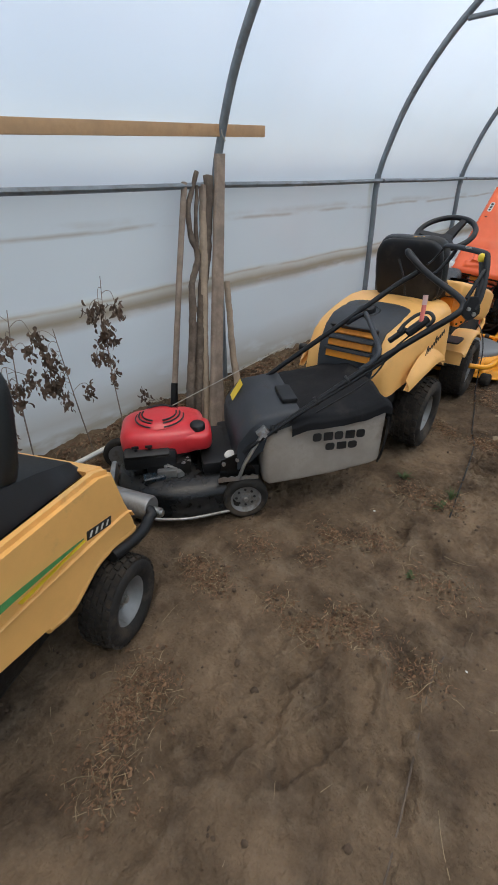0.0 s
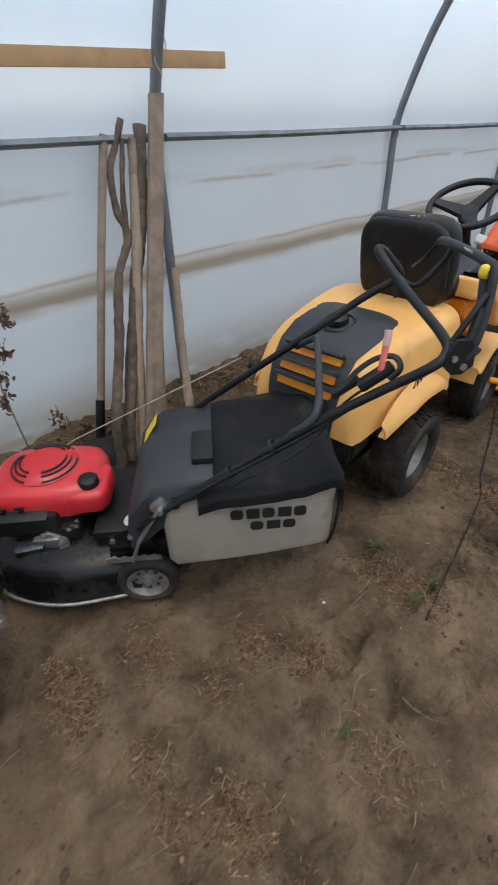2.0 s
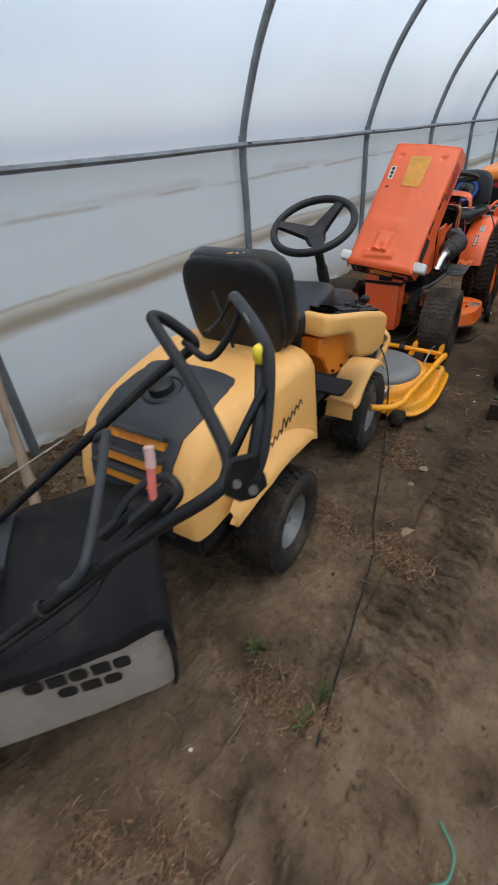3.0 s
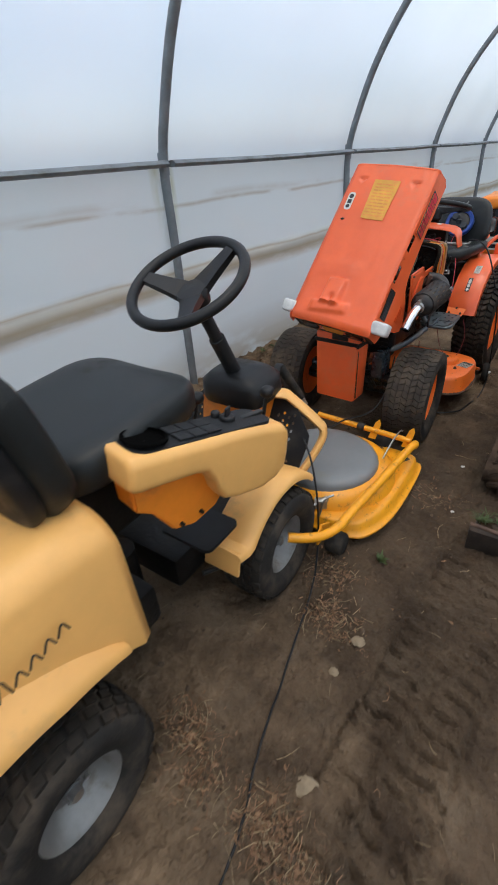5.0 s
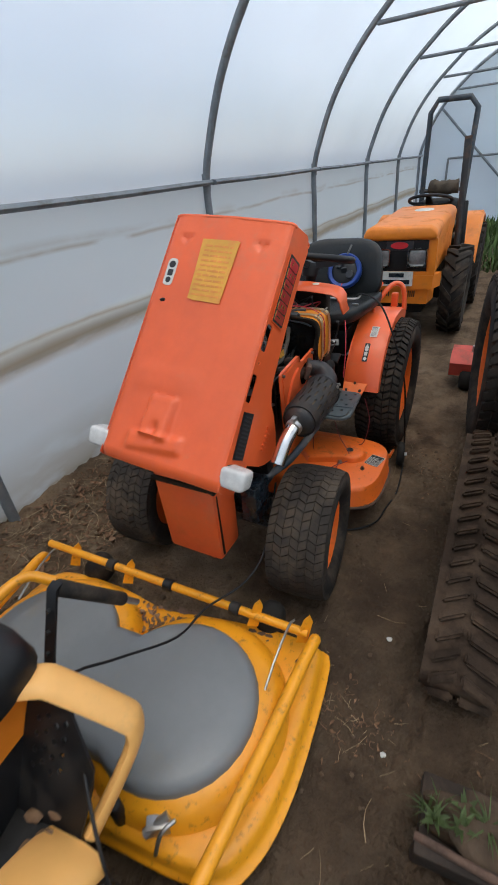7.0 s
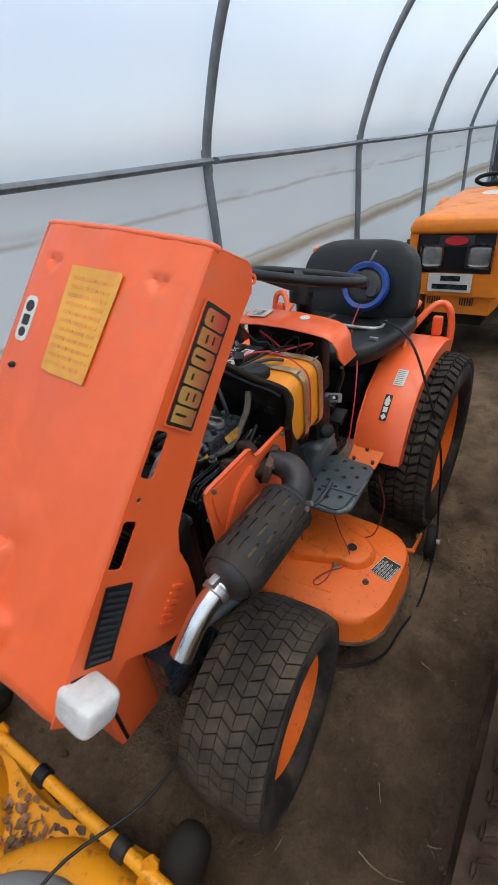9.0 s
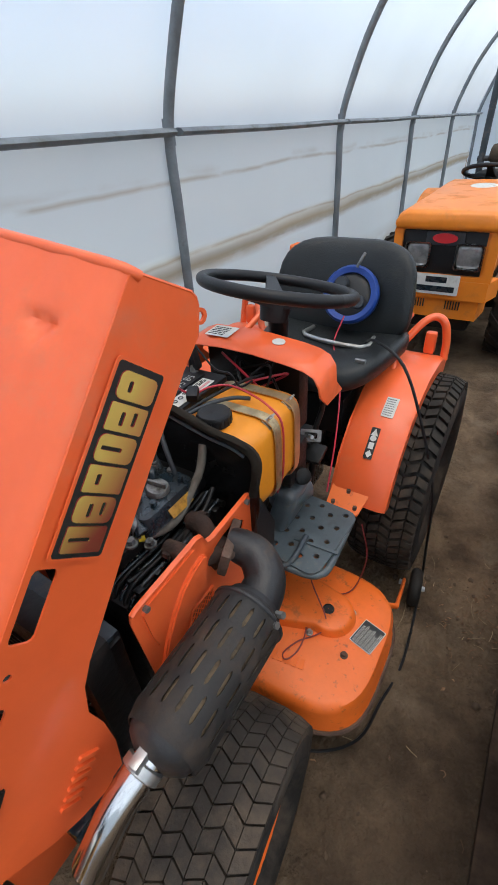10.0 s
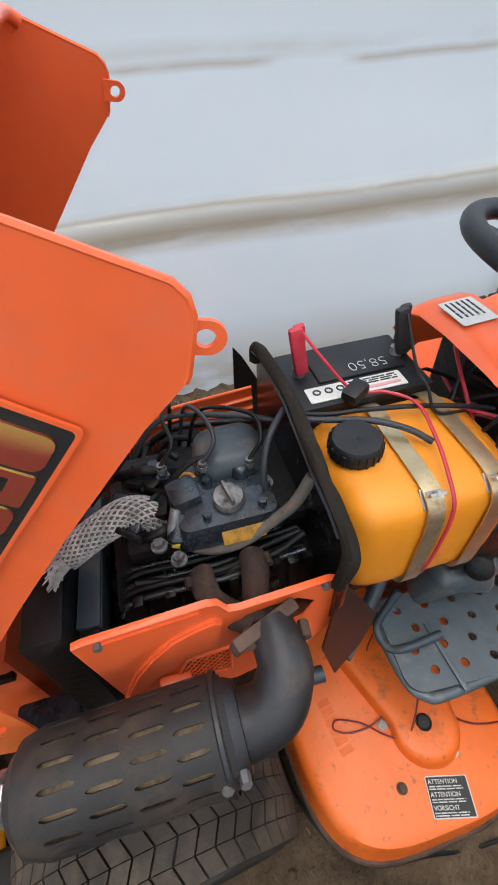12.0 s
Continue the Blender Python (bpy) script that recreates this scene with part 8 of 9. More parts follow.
part("roll_bar", tube([(-1.13, 9.3, 0.55), (-1.13, 9.3, 1.2), (-1.125, 9.3, 1.70), (-1.06, 9.3, 1.80), (-0.77, 9.3, 1.79), (-0.695, 9.3, 1.70), (-0.71, 9.3, 1.2), (-0.72, 9.3, 0.55)], 0.026, 8, 1), M_STEP, F, "dark painted folding roll bar")
part("roll_bar_pin", join(cyl((-1.16, 9.3, 1.02), (-0.69, 9.3, 1.02), 0.02, n=10)), M_STEP, F)
part("canvas_roll", tube([(-1.05, 9.25, 1.06), (-0.98, 9.24, 1.05), (-0.88, 9.25, 1.045), (-0.77, 9.25, 1.05)], 0.062, 12, 6, rough=0.4), mat("old_canvas", (0.085, 0.066, 0.046), 0.95, 0, 0.3, 9, 0.6, 60), F, "rolled brown canvas")
ex = part("exhaust_pipe", cyl((-0.60, 7.95, 0.62), (-0.635, 8.05, 1.43), 0.026, n=12), M_MUFF, F)
part("pipe_tip", cyl((-0.629, 8.04, 1.30), (-0.6365, 8.055, 1.45), 0.0275, n=12), M_RUST, ex)
part("pipe_shield", box((-0.585, 8.0, 0.80), (0.06, 0.05, 0.42), (-6, -3, 0), bev=0.01), M_BLK, ex)
torus_wheel(F, (-0.935, 8.55, 0.985), (0, 0.3, 0.95), 0.19, 0.014, M_BLK, (30, 150, 270), 0.04, 0.03)
part("seat", join(squircle((-0.92, 9.0, 0.70), (0.22, 0.2, 0.06), 4), squircle((-0.92, 9.14, 0.83), (0.22, 0.05, 0.13), 4)), M_VINYL, F)

# ---- machines along the other side ----
M_TRACK = mat("muddy_rubber", (0.040, 0.027, 0.019), 0.9, 0, 0.3, 9, 0.6, 70, dirt=(0.095, 0.064, 0.043), amount=0.6, dscale=7, spec=0.15)
T = world_thing("tracked_carrier", "small tracked carrier with mud-caked rubber tracks", "tracked carrier", (0.15, 5.0, 0))
loop = smooth_path([Vector((0, y, z)) for y, z in ((4.5, 0.012), (4.41, 0.045), (4.42, 0.125), (4.70, 0.25), (5.06, 0.335), (5.28, 0.36), (5.43, 0.32), (5.50, 0.18), (5.44, 0.05), (5.3, 0.012), (4.9, 0.012), (4.5, 0.012))], 6)


def belt(x0, x1, off):
    rings = []
    n_ = len(loop) - 1
    for i in range(n_ + 1):
        p, a, b = loop[i % n_], loop[(i - 1) % n_], loop[(i + 1) % n_]
        d = (b - a).normalized()
        nn = Vector((0, d.z, -d.y))
        rings.append([p + Vector((x0, 0, 0)), p + Vector((x0, 0, 0)) - nn * off, p + Vector((x1, 0, 0)) - nn * off, p + Vector((x1, 0, 0))])
    return loft(rings, cap=False)


for x0, x1 in ((-0.25, -0.055), (0.45, 0.645)):
    tr = part("track", belt(x0, x1, -0.02), M_TRACK, T, "mud-caked rubber track")
    run = 0.0
    for i in range(len(loop) - 1):
        p, q = loop[i], loop[i + 1]
        seg = (q - p).length
        while run < seg:
            c = p + (q - p) * (run / seg)
            d = (q - p).normalized()
            nn = Vector((0, d.z, -d.y))
            if nn.dot(c - Vector((0, 4.95, 0.17))) < 0:
                nn = -nn
            for a, b in ((x0, (x0 + x1) / 2 - 0.006), ((x0 + x1) / 2 + 0.006, x1)):
                m = plane_pose(c + Vector((a, 0, 0)) - nn * 0.004 + d * 0.004 * (1 if a == x0 else -1), (1, 0, 0), d)
                skew = -0.018 if a == x0 else 0.018
                if m.to_3x3() @ Vector((0, 0, 1)) @ nn < 0:
                    m = m @ pose(0, 0, -0.022)
                part("lug", plate([(0.022 if a == x0 else 0.0, -0.020 + skew), (b - a, -0.016 - skew), (b - a, 0.012 - skew), (0.022 if a == x0 else 0.0, 0.014 + skew)], 0.026, m, bev=0.007), M_TRACK, tr)
            run += 0.058
        run -= seg
    part("track_frame", box(((x0 + x1) / 2, 4.97, 0.15), (0.10, 0.72, 0.13), bev=0.02), M_OILY, T)
part("carrier_body", loft([[Vector((x, y, z)) for x, y in ((-0.075, y0), (0.42, y0), (0.42, y1), (-0.075, y1))] for z, y0, y1 in ((0.24, 4.80, 5.40), (0.45, 4.66, 5.46), (0.72, 4.60, 5.50))]), mat("scuffed_grey_paint", (0.20, 0.20, 0.19), 0.6, 0.1, 0.2, 6, 0.2, 60, dirt=MUD, amount=0.4), T, "scuffed grey steel tub")
part("red_edge", box((-0.08, 5.05, 0.50), (0.014, 0.82, 0.03), (3, 0, 0), bev=0.004), M_REDP, T)
part("yellow_mark", plate(rrect(4.72, 0.33, 4.80, 0.47, 0.01), 0.003, plane_pose((-0.082, 0, 0), (0, 1, 0), (0, 0, 1))), M_YSTK, T)

M_DTRAY = mat("dark_rusty_steel", (0.035, 0.024, 0.017), 0.85, 0.1, 0.35, 12, 0.5, 90, dirt=(0.075, 0.052, 0.036), amount=0.35, dscale=9)
B = world_thing("loading_tray", "rusty steel loading tray filled with soil and weeds", "tray", (0.0, 4.07, 0))
part("front_plate", box((0.03, 4.03, 0.045), (0.46, 0.03, 0.13), (10, 0, 4), bev=0.008), M_DTRAY, B)
part("tray_floor", box((0.03, 4.12, 0.025), (0.45, 0.16, 0.05), (0, 0, 4), bev=0.01), M_DTRAY, B)
part("rim", tube([(-0.20, 4.02, 0.11), (0.02, 4.015, 0.115), (0.26, 4.045, 0.11)], 0.009, 8), M_RUST, B)
part("soil_fill", blob((0.03, 4.10, 0.08), (0.20, 0.075, 0.055), 0.35, 7, 4), M_CLOD, B)

P2 = world_thing("steel_bar", "rusty grey steel bar lying on the soil", "steel bar", (0.06, 3.65, 0))
part("bar", box((0.10, 3.70, 0.015), (0.022, 0.30, 0.022), (0, 0, 8), bev=0.004), M_RUST, P2)

RT = world_thing("parked_tractor", "parked tractor with a dark tyre and orange rim", "tractor", (0.25, 6.1, 0))
for x, s in ((-0.14, -1), (0.78, 1)):
    wheel(RT, (x, 6.0, 0.43), (s * 0.99, -0.10, 0), 0.44, 0.25, 0.27, M_ORND, "field", 52, 5, 0.0)
part("axle_housing", join(box((0.32, 6.0, 0.43), (0.7, 0.2, 0.2), bev=0.03), box((0.32, 5.6, 0.5), (0.3, 0.8, 0.3), bev=0.04)), M_OILY, RT)
part("fender", box((0.02, 6.02, 0.93), (0.2, 0.5, 0.05), bev=0.02), M_ORND, RT)
part("body", box((0.32, 5.7, 0.78), (0.42, 0.9, 0.3), bev=0.05), M_ORND, RT)
RI = world_thing("rear_mulcher", "red painted mulcher with a small gauge wheel", "mulcher", (0.1, 6.7, 0))
part("end_housing", loft([[Vector((x, y, z)) for y, z in ((6.57, 0.10), (6.55, 0.19), (6.60, 0.245), (6.74, 0.25), (6.80, 0.20), (6.80, 0.10))] for x in (-0.43, -0.42, -0.24, -0.23)]), M_REDP, RI)
part("rotor_housing", box((0.15, 6.75, 0.22), (0.76, 0.3, 0.26), bev=0.02), M_REDP, RI)
part("bolt", cyl((-0.30, 6.64, 0.245), (-0.30, 6.64, 0.285), 0.015, n=8), M_STEEL, RI)
part("gauge_wheel", cyl((-0.36, 6.60, 0.075), (-0.28, 6.60, 0.075), 0.075, n=20, soft=0.015), M_RUB, RI)
FI = world_thing("red_implement", "red farm implement with a lever standing by the far wall", "implement", (-0.05, 9.4, 0))
part("frame", join(box((-0.05, 9.4, 0.42), (0.4, 0.2, 0.16), bev=0.01), box((0.1, 9.5, 0.2), (0.6, 0.4, 0.3), bev=0.02)), M_REDP, FI)
part("lever", tube([(-0.2, 9.35, 0.45), (-0.16, 9.32, 0.62), (-0.13, 9.30, 0.70)], 0.018), M_REDP, FI)
FT = world_thing("far_wheel", "dark tractor tyre standing behind the implement", "tractor wheel", (0.1, 9.9, 0))
wheel(FT, (0.10, 9.9, 0.46), (-1, -0.1, 0), 0.46, 0.22, 0.25, M_OILY, "lug", 20)

# ---- along the wall: plank, leaning poles, spade, dead plants ----
PL = world_thing("plank", "pale sawn plank tied across the tunnel ribs", "plank", (-1.96, 1.2, 1.55))
bm = box((-1.965, 1.22, 1.552), (0.022, 3.14, 0.058), (2.0, 0, 0), bev=0.003)
part("board", bm, M_PINE, PL)
part("tie", join(tube([(-1.95, 2.42, 1.62), (-1.94, 2.40, 1.585), (-1.945, 2.43, 1.545)], 0.004, 6), tube([(-2.0, 2.45, 1.60), (-1.97, 2.48, 1.63), (-1.96, 2.47, 1.66)], 0.003, 5)), M_ROPE, PL)
PST = thing("board_post", "weathered grey-brown board leaning on the tunnel rib", "board", (0, 0, 0))
BASE[PST.name] = Matrix.Identity(4)
rings = []
for i in range(19):
    t = i / 18
    c = Vector((-1.975 + 0.375 * t, 2.412 - 0.50 * t, 1.485 - 1.43 * t))
    w, th = 0.034 + 0.012 * t + 0.003 * noise.noise(Vector((0, 0, t * 9))), 0.014
    rings.append([c + Vector((x * th + 0.003 * noise.noise(Vector((y, x, t * 7))), y * w, 0.0)) for x, y in ((-1, -0.9), (-0.7, -1), (0.7, -1), (1, -0.9), (1, -0.3), (0.88, 0.0), (1, 0.3), (1, 0.9), (0.7, 1), (-0.7, 1), (-1, 0.9))])
part("board", loft(rings), M_WOOD, PST)


def pole(kind, label, pts, r, material, taper=0.8, rough=0.25, n=9):
    lo = min(pts, key=lambda q: q[2])
    ob = world_thing(kind, label, "pole", lo, "poles leaning at the rib")
    fine = smooth_path(pts, 6)
    wavy = [p + Vector((0, 0.9, 0)) * r * 0.2 * noise.noise(p * 4.0 + Vector((r * 900, lo[1] * 7, 0))) for p in fine]
    part("shaft", tube(wavy, r, n, 3, taper=taper, rough=0.45 * rough + 0.06), material, ob)
    return ob


CRK = pole("stick", "crooked forked stick with bark, leaning on the rail", [(-1.62, 1.74, 0.04), (-1.67, 1.79, 0.28), (-1.76, 1.92, 0.57), (-1.80, 1.975, 0.74), (-1.868, 2.04, 0.844), (-1.904, 2.128, 0.973), (-1.93, 2.11, 1.078), (-1.955, 2.126, 1.219), (-1.97, 2.195, 1.341), (-1.965, 2.218, 1.40)], 0.025, M_BARKD, 0.5, 0.5)
part("side_branch", tube([(-1.904, 2.128, 0.96), (-1.93, 2.154, 1.133), (-1.955, 2.205, 1.33)], 0.013, 8, 6, taper=0.8, rough=0.4), M_BARKD, CRK)
pole("stick", "straight peeled pole leaning on the rail", [(-1.65, 1.875, 0.04), (-1.68, 1.913, 0.136), (-1.777, 2.025, 0.536), (-1.951, 2.235, 1.185), (-1.96, 2.25, 1.24)], 0.027, M_TAN, 0.85, 0.35)
pole("stick", "thick dark barked pole leaning on the rail", [(-1.64, 1.80, 0.04), (-1.70, 1.871, 0.241), (-1.82, 2.053, 0.659), (-1.92, 2.225, 1.066), (-1.965, 2.30, 1.376)], 0.030, M_BARKD, 0.95, 0.35)
pole("stick", "grey split rail leaning behind the board", [(-1.66, 1.83, 0.04), (-1.76, 1.96, 0.40), (-1.92, 2.19, 1.0), (-1.97, 2.262, 1.33)], 0.026, M_WOOD, 0.9, 0.3)
pole("stick", "pale barked stake leaning on the wall", [(-1.62, 2.16, 0.04), (-1.70, 2.217, 0.222), (-1.78, 2.265, 0.402), (-1.90, 2.357, 0.80)], 0.027, M_TAN, 0.7, 0.35)
pole("stick", "short split stake in front of the board", [(-1.63, 2.0, 0.04), (-1.68, 2.045, 0.226), (-1.80, 2.17, 0.60), (-1.84, 2.21, 0.72)], 0.022, M_WOOD, 0.6, 0.35)
SP = world_thing("spade", "spade with a worn wooden handle leaning on the rail", "spade", (-1.85, 1.85, 0.06))
part("handle", tube([(-1.79, 1.767, 0.25), (-1.91, 1.989, 0.913), (-1.985, 2.14, 1.345)], 0.0175, 10, 6, rough=0.08), M_WOOD, SP)
part("socket", cyl((-1.76, 1.72, 0.12), (-1.80, 1.785, 0.32), 0.024, 0.021, n=12), M_OILY, SP)
part("blade", moved(plate(rrect(-0.075, -0.13, 0.075, 0.07, 0.02), 0.004), pose(-1.735, 1.70, 0.09, 72, 0, 62)), M_GREYP, SP, "dark rusted steel blade")
PIPE = world_thing("pipe", "pale plastic pipe lying along the foot of the wall", "pipe", (-1.8, 1.2, 0.1))
part("tube", tube([(-1.72, 0.55, 0.085), (-1.76, 1.1, 0.115), (-1.78, 1.6, 0.13)], 0.014, 10, 4), M_WHT, PIPE)
ROPE = world_thing("cord", "thin white cord stretched to the mower's latch", "cord", (-1.745, 1.55, 0.19))
part("strand", tube([(-1.745, 1.55, 0.195), (-1.717, 1.60, 0.226), (-1.27, 2.22, 0.565)], 0.003, 6, 1), M_ROPE, ROPE)


def dead_plant(base, pts, seed, clusters):
    rnd_ = random.Random(seed)
    ob = world_thing("dead_plant", "dead weed with shrivelled brown leaves by the wall", "dead plant", base, "dead weeds")
    path = smooth_path([base] + pts, 8)
    part("stem", tube([base] + pts, 0.0038, 6, 8, taper=0.45, rough=0.3), mat("dry_stem", (0.21, 0.16, 0.12), 0.9) if seed == 1 else M_BARK, ob)
    tw, lv = [], []
    for k in range(clusters):
        p = path[int(len(path) * (0.42 + 0.58 * k / clusters)) - 1]
        q = p + Vector((rnd_.uniform(-0.03, 0.06), rnd_.choice((-1, 1)) * rnd_.uniform(0.008, 0.07), rnd_.uniform(-0.02, 0.06)))
        e = q + Vector((rnd_.uniform(-0.01, 0.01), (q.y - p.y) * 0.3, -rnd_.uniform(0.02, 0.06)))
        tw.append(tube([p, (p + q) / 2 + Vector((0, 0, 0.012)), q, e], 0.0014, 5, 3))
        for _ in range(rnd_.randint(16, 26)):
            c = e + Vector((rnd_.gauss(0, 0.010), rnd_.gauss(0, 0.016), rnd_.gauss(-0.014, 0.022)))
            L, W = rnd_.uniform(0.018, 0.042), rnd_.uniform(0.005, 0.011)
            m = pose(*c, rnd_.uniform(50, 130), rnd_.uniform(-40, 40), rnd_.uniform(0, 360))
            g = [[Vector((x * W * (1 - abs(y) ** 2 * 0.7), y * L * 0.5, 0.35 * W * (x * x) + 0.3 * L * y * y * rnd_.uniform(0.5, 1.2))) for x in (-1, 0, 1)] for y in (-1, -0.4, 0.2, 0.9)]
            lv.append(moved(loft(g, cap=False, closed=False), m))
    for twig in tw:
        part("twig", twig, M_BARK, ob)
    for leaf in lv:
        part("leaf", leaf, M_DEAD, ob)
    return ob


M_DEAD = mat("dead_leaf", (0.20, 0.14, 0.10), 0.9, 0, 0.3, 20, 0.2, 60, island=0.75, spec=0.2)
dead_plant((-1.83, 1.215, 0.11), [(-1.84, 1.19, 0.4), (-1.83, 1.17, 0.6), (-1.84, 1.16, 0.78)], 1, 10)
dead_plant((-1.84, 1.43, 0.11), [(-1.83, 1.41, 0.5), (-1.85, 1.43, 0.75), (-1.84, 1.445, 0.97)], 2, 13)
dead_plant((-1.80, 0.90, 0.10), [(-1.81, 0.92, 0.45), (-1.82, 0.95, 0.7), (-1.83, 0.985, 0.90)], 3, 11)
dead_plant((-1.75, 0.80, 0.09), [(-1.77, 0.83, 0.3), (-1.78, 0.88, 0.55), (-1.80, 0.905, 0.68)], 4, 8)
dead_plant((-1.86, 1.62, 0.11), [(-1.86, 1.61, 0.22), (-1.87, 1.60, 0.34)], 5, 3)

# ---- cables on the ground ----
CB = world_thing("extension_cable", "black cable on the soil, rising over the cutting deck", "cable", (-0.4, 3.0, 0))
gp = [(-0.21, 2.08), (-0.25, 2.3), (-0.30, 2.58), (-0.352, 2.815), (-0.41, 2.95), (-0.485, 3.2), (-0.56, 3.45), (-0.60, 3.56)]
part("cable", tube([(p.x, p.y, ground_height(p.x, p.y) + 0.0045) for p in smooth_path([Vector((*q, 0)) for q in gp], 6)] + [(-0.625, 3.62, 0.12), (-0.64, 3.63, 0.30), (-0.70, 3.68, 0.42), (-0.80, 3.76, 0.47), (-0.895, 3.835, 0.50), (-0.90, 3.95, 0.40), (-0.87, 4.12, 0.275), (-0.86, 4.25, 0.25), (-0.80, 4.40, 0.24), (-0.78, 4.52, 0.30), (-0.82, 4.70, 0.42)], 0.0036, 8, 5), M_BLK, CB)
OC = world_thing("old_cord", "old dark cord half buried in the soil", "cord", (0.08, 1.2, 0))
part("cord", tube([(x, y, ground_height(x, y) + 0.001) for x, y in ((0.19, 0.55), (0.155, 0.78), (0.10, 1.02), (0.05, 1.24), (0.045, 1.36))], 0.003, 6, 5), M_BARKD, OC)
GW = world_thing("green_cord", "thin green cord curled on the soil", "cord", (0.12, 2.0, 0))
part("cord", tube([(0.10, 1.93, 0.012), (0.12, 1.97, 0.02), (0.15, 2.0, 0.03), (0.15, 2.06, 0.015), (0.11, 2.10, 0.012)], 0.003, 6, 5), mat("green_string", (0.08, 0.28, 0.2), 0.7), GW)

# ---- litter, clods, weeds, stones ----
def stuff(name, verts, faces, material, label, category):
    me = bpy.data.meshes.new(name)
    me.from_pydata(verts, [], faces)
    me.materials.append(material)
    me.shade_smooth()
    return tagged(new(name, me), label, category, kind="stuff")


rng = random.Random(21)
PATCH = [(-0.78, 1.09, 0.10, 1.3), (-0.89, 1.09, 0.07, 0.7), (-0.75, 1.33, 0.10, 1.0), (-0.25, 1.25, 0.10, 1.9), (-0.37, 1.15, 0.07, 0.8), (-0.64, 0.67, 0.11, 1.7), (-0.61, 0.56, 0.09, 1.4), (-0.50, 0.43, 0.12, 1.2), (-0.40, 2.11, 0.13, 1.4), (-0.08, 1.62, 0.14, 1.2), (-0.39, 1.70, 0.10, 1.2),
         (-0.50, 1.17, 0.07, 0.6), (-0.54, 1.60, 0.09, 0.9), (-0.52, 1.43, 0.07, 0.5), (0.0, 1.25, 0.10, 0.9), (-0.60, 2.89, 0.09, 1.0), (-0.50, 2.83, 0.08, 0.8), (-0.31, 2.85, 0.09, 1.7), (-0.19, 2.80, 0.08, 0.9), (-0.46, 3.42, 0.10, 1.2), (-0.55, 3.60, 0.12, 0.8), (-0.40, 4.25, 0.14, 0.5), (-0.35, 5.6, 0.2, 0.4), (0.18, 1.95, 0.12, 0.8), (-0.25, 2.15, 0.09, 1.0)]


def free(x, y):
    return -2.0 < x < 1.2 and 0.1 < y < 7.5


def spot(spread_bank=0.35, spread_patch=0.4):
    while True:
        u = rng.random()
        if u < spread_bank:
            x, y = rng.uniform(-2.0, -1.55), rng.uniform(0.2, 7.5)
        elif u < spread_bank + spread_patch:
            p = rng.choices(PATCH, [q[3] for q in PATCH])[0]
            x, y = rng.gauss(p[0], p[2] * 0.5), rng.gauss(p[1], p[2] * 0.42)
        else:
            x, y = rng.uniform(-1.6, 0.9), rng.uniform(0.2, 6.0)
        if free(x, y):
            return x, y


def ribbons(n, length, width, bank, patch, lift=0.004, curl=0.5):
    vs, fs = [], []
    for _ in range(n):
        x, y = spot(bank, patch)
        L, W, a = rng.uniform(*length), rng.uniform(*width), rng.uniform(0, 6.283)
        z = ground_height(x, y) + lift
        b = len(vs)
        bend = rng.uniform(-curl, curl)
        up = rng.uniform(0, 0.35) * L
        for k in range(4):
            t = k / 3
            aa = a + bend * t
            px, py = x + math.cos(aa) * L * (t - 0.5), y + math.sin(aa) * L * (t - 0.5)
            pz = max(z, ground_height(px, py) + lift) + up * 4 * t * (1 - t) * 0.3
            w = W * (1 - 0.5 * t)
            nx_, ny_ = -math.sin(aa) * w, math.cos(aa) * w
            vs += [(px + nx_, py + ny_, pz), (px, py, pz + W * 0.8), (px - nx_, py - ny_, pz)]
        for k in range(3):
            o = b + 3 * k
            fs += [(o, o + 1, o + 4, o + 3), (o + 1, o + 2, o + 5, o + 4)]
    return vs, fs


stuff("straw_litter", *ribbons(2400, (0.006, 0.045), (0.0006, 0.0015), 0.2, 0.6, 0.003, 0.3), M_STRAW, "scattered bits of dry straw and stalks on the soil", "straw")
stuff("dry_curls", *ribbons(1700, (0.014, 0.05), (0.0007, 0.0018), 0.03, 0.92, 0.003, 2.4), M_LEAFR, "curled reddish-brown dry stalks lying in clumps", "dry stalks")
stuff("bank_straw", *ribbons(2200, (0.03, 0.12), (0.0007, 0.002), 1.0, 0.0, 0.008, 0.8), M_STRAW, "dry straw and stalks matted along the foot of the wall", "straw")
stuff("long_stalks", *ribbons(150, (0.06, 0.13), (0.0008, 0.0017), 0.15, 0.5, 0.004, 0.6), M_STRAW, "long dry pale stalks lying on the soil", "straw")


def leaf_sheet(n, size, bank, patch):
    vs, fs = [], []
    for _ in range(n):
        x, y = spot(bank, patch)
        L = rng.uniform(*size)
        W = L * rng.uniform(0.2, 0.5)
        m = pose(x, y, ground_height(x, y) + 0.004 + 0.012 * rng.random(), rng.gauss(0, 24), rng.gauss(0, 24), rng.uniform(0, 360))
        b = len(vs)
        cup = rng.uniform(0.1, 0.6)
        for yy in (-1, -0.3, 0.4, 1):
            w = W * (1 - 0.85 * abs(yy) ** 2.2) * rng.uniform(0.45, 1.3)
            for xx in (-1, 0, 1):
                vs.append(tuple(m @ Vector((xx * w * 0.5 + rng.gauss(0, 0.08 * L), yy * L * 0.5, cup * W * 0.4 * xx * xx + rng.gauss(0, 0.0015)))))
        for j in range(3):
            for i in range(2):
                o = b + 3 * j + i
                fs.append((o, o + 1, o + 4, o + 3))
    return vs, fs


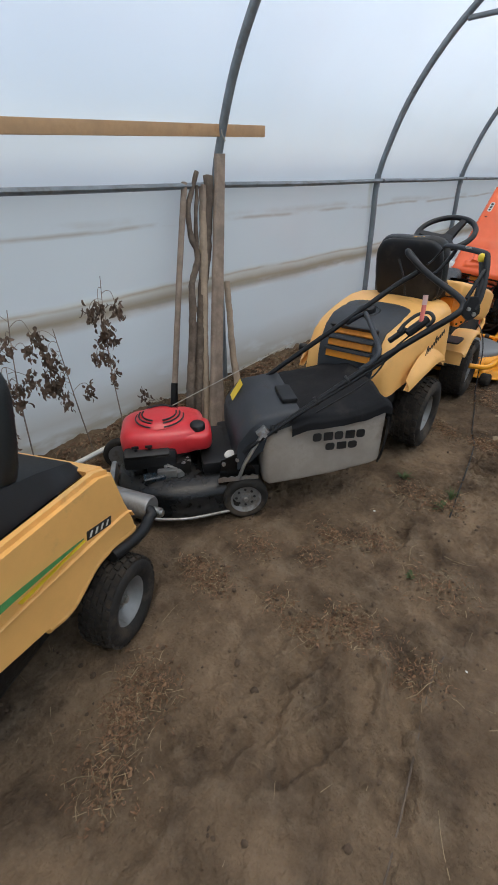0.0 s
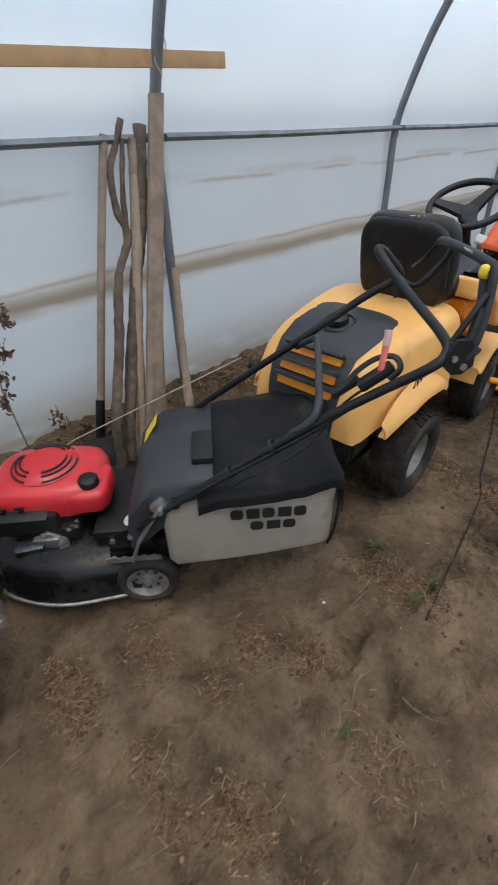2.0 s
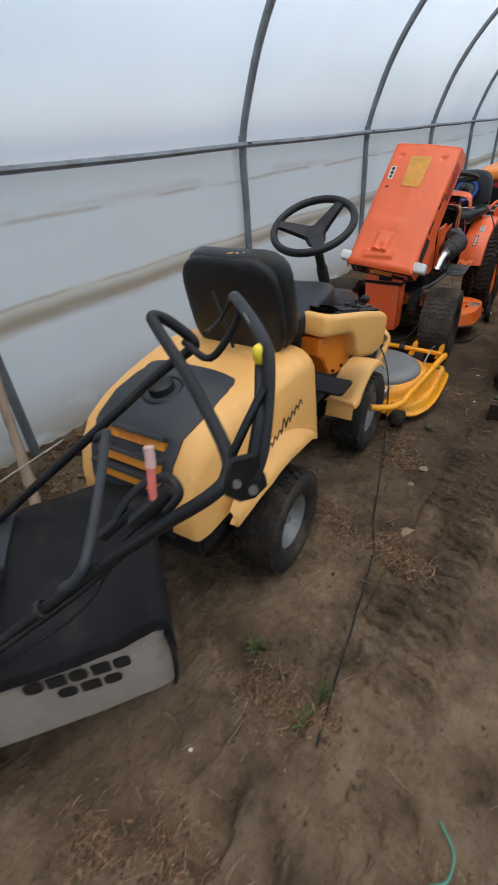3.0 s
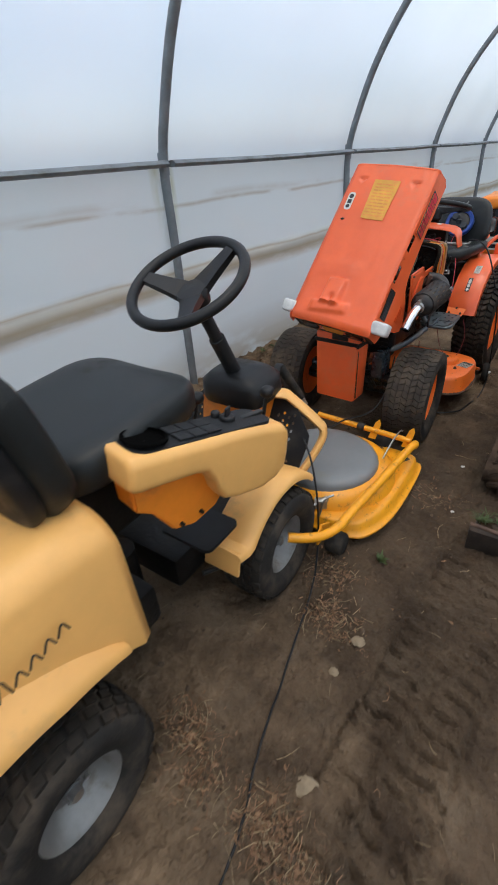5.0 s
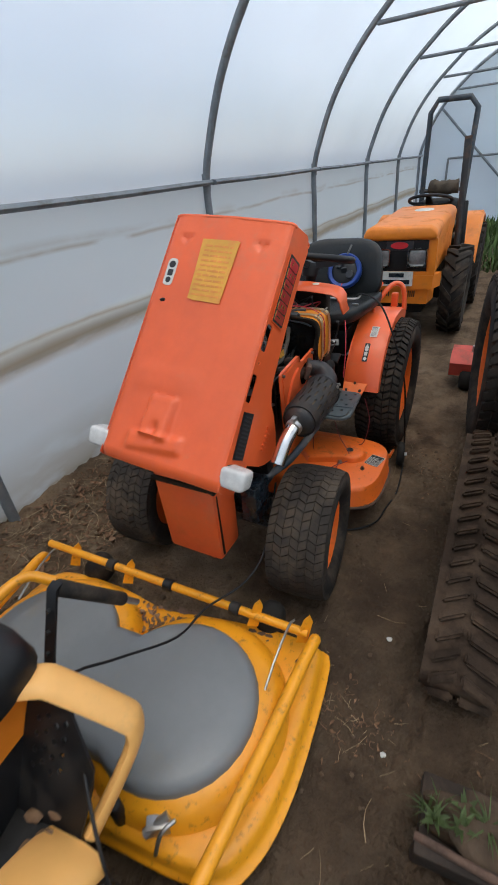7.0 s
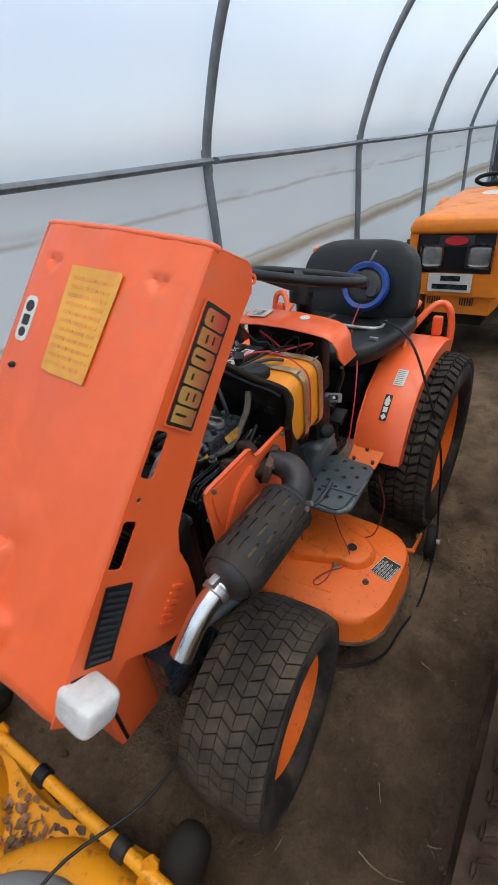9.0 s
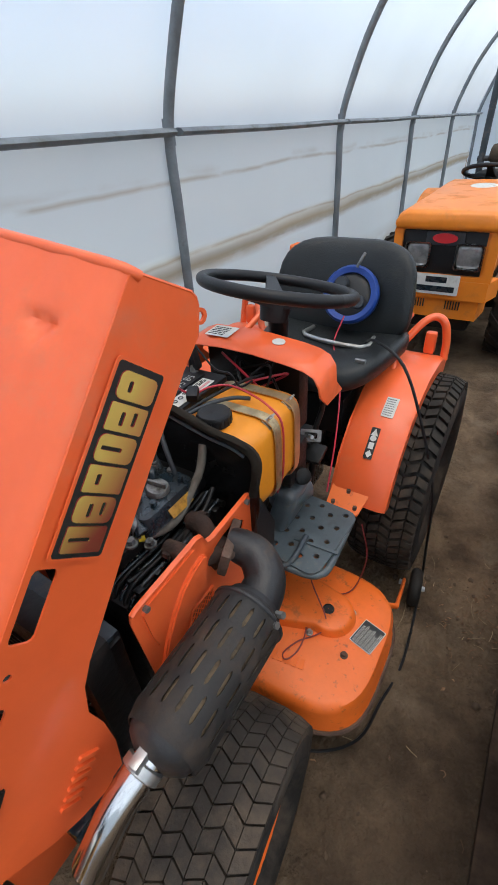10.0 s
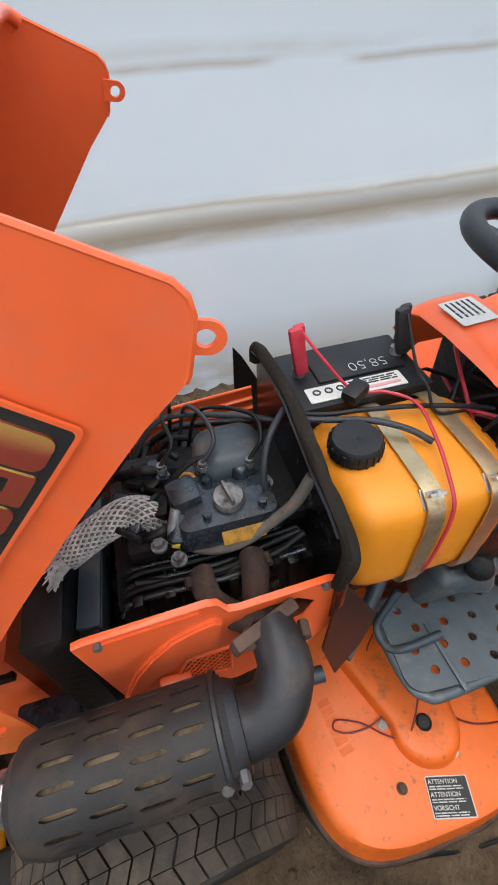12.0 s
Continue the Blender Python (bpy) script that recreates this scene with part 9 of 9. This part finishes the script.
stuff("leaf_litter", *leaf_sheet(4500, (0.005, 0.02), 0.4, 0.57), M_LEAF, "shrivelled brown leaves drifted along the wall and in patches", "dry leaves")
stuff("leaf_clumps", *leaf_sheet(900, (0.006, 0.020), 0.0, 1.0), M_LEAFR, "clumps of reddish-brown shrivelled leaves on the soil", "dry leaves")
stuff("bank_leaves", *leaf_sheet(6500, (0.012, 0.042), 1.0, 0.0), M_LEAFR, "larger dry leaves lying along the foot of the wall", "dry leaves")


def clods(n, size, bank, patch):
    vs, fs = [], []
    ico = bmesh.new()
    bmesh.ops.create_icosphere(ico, subdivisions=1, radius=1)
    base = [v.co.copy() for v in ico.verts]
    tri = [[v.index for v in f.verts] for f in ico.faces]
    ico.free()
    for _ in range(n):
        x, y = spot(bank, patch)
        r = rng.uniform(*size) * (1 if rng.random() < 0.85 else 1.9)
        s = Vector((rng.uniform(0.7, 1.3), rng.uniform(0.7, 1.3), rng.uniform(0.4, 0.8)))
        m = pose(0, 0, 0, rng.uniform(0, 40), 0, rng.uniform(0, 360))
        z = ground_height(x, y) + r * 0.15
        b = len(vs)
        for v in base:
            k = 1 + rng.uniform(-0.25, 0.25)
            q = m @ Vector((v.x * s.x, v.y * s.y, v.z * s.z)) * (r * k)
            vs.append((x + q.x, y + q.y, z + q.z))
        fs += [[b + i for i in t] for t in tri]
    return vs, fs


stuff("soil_crumbs", *clods(4200, (0.0015, 0.007), 0.22, 0.25), M_CLOD, "small crumbs and clods of brown soil", "soil crumbs")
stuff("wall_clods", *clods(130, (0.006, 0.016), 1.0, 0.0), M_CLOD, "lumps of soil heaped along the foot of the wall", "soil clods")


def tuft(at, n, h, spread_r, seed, label="small green weed in the soil", broad=False):
    r = random.Random(seed)
    z = ground_height(at[0], at[1])
    ob = world_thing("weed", label, "weed", (at[0], at[1], z + (at[2] if len(at) > 2 else 0)), "weeds")
    z += at[2] if len(at) > 2 else 0
    bl = []
    for _ in range(n):
        a, L = r.uniform(0, 6.283), h * r.uniform(0.5, 1.1)
        d = Vector((math.cos(a), math.sin(a), 0)) * spread_r * r.uniform(0.3, 1.0)
        p0 = Vector((at[0], at[1], z)) + d * 0.15
        w = (0.0022 if not broad else 0.0055) * r.uniform(0.7, 1.3)
        side = Vector((-math.sin(a), math.cos(a), 0)) * w
        rows = []
        for k in range(5):
            t = k / 4
            p = p0 + d * t ** 1.4 + Vector((0, 0, L * (t - 0.45 * t * t * r.uniform(0.7, 1.2))))
            q = 1 - t ** 2 if not broad else max(0.05, math.sin(math.pi * min(1, 0.15 + 0.85 * t)))
            rows.append([p - side * q, p + Vector((0, 0, -w * 0.4)), p + side * q])
        bl.append(loft(rows, cap=False, closed=False))
    for blade in bl:
        part("blade", blade, M_GREEN, ob)
    return ob


tuft((-0.512, 2.221), 16, 0.05, 0.05, 1, broad=True)
tuft((-0.255, 2.20), 30, 0.09, 0.05, 2, "tuft of green grass beside the cable")
tuft((-0.265, 2.12), 18, 0.05, 0.05, 3, broad=True)
tuft((-0.43, 3.757), 16, 0.035, 0.04, 4, broad=True)
rl = random.Random(4)
for k in range(6):
    tuft((-0.15 + rl.uniform(-0.035, 0.06), 4.08 + rl.uniform(-0.02, 0.05), 0.10), 12, rl.uniform(0.03, 0.075), rl.uniform(0.03, 0.06), 50 + k, "green weed growing on the soil-filled tray", broad=k % 2 == 0)
tuft((-0.06, 4.10, 0.12), 20, 0.06, 0.07, 6, "green grass growing on the soil-filled tray")
tuft((-1.93, 5.2), 16, 0.07, 0.06, 7, broad=True)
tuft((-1.95, 5.05), 14, 0.06, 0.05, 8, broad=True)
tuft((0.20, 2.45), 10, 0.03, 0.04, 9, broad=True)
tuft((-0.18, 1.60), 10, 0.03, 0.03, 10, broad=True)

# weeds filling the far end
vs, fs = [], []
for _ in range(5200):
    x, y = rng.uniform(-0.9, 3.6), rng.uniform(10.2, 14.3)
    h, a = rng.uniform(0.06, 0.30), rng.uniform(0, 6.283)
    w = rng.uniform(0.008, 0.02)
    lean = rng.uniform(0.02, 0.12)
    z = ground_height(x, y) - 0.01
    b = len(vs)
    c, s = math.cos(a), math.sin(a)
    vs += [(x - s * w * 0.4, y + c * w * 0.4, z), (x + s * w * 0.4, y - c * w * 0.4, z), (x + c * lean * 0.5 + s * w, y + s * lean * 0.5 - c * w, z + h * 0.6), (x + c * lean * 0.5 - s * w, y + s * lean * 0.5 + c * w, z + h * 0.6), (x + c * lean * 1.3, y + s * lean * 1.3, z + h)]
    fs += [(b, b + 1, b + 2, b + 3), (b + 3, b + 2, b + 4)]
stuff("weed_bed", vs, fs, M_GRASS, "green weeds growing across the tunnel's far end", "weeds")

for k, (x, y, r, lab) in enumerate(((-0.27, 2.975, 0.026, "flat tan stone on the soil"), (-0.345, 3.40, 0.018, "small pale stone on the soil"), (-0.36, 3.27, 0.013, "small pale stone on the soil"), (-0.49, 1.88, 0.005, "white pebble on the soil"), (-0.36, 4.55, 0.008, "white pebble on the soil"), (-0.30, 4.2, 0.007, "white pebble on the soil"), (0.12, 1.35, 0.0035, "white pebble on the soil"))):
    solid("stone", blob((x, y, ground_height(x, y) + r * 0.2), (r * 1.15, r, r * 0.5), 0.35, 7, 3, k), M_STONE if r > 0.01 else M_WHT, lab, "stone", "stones")
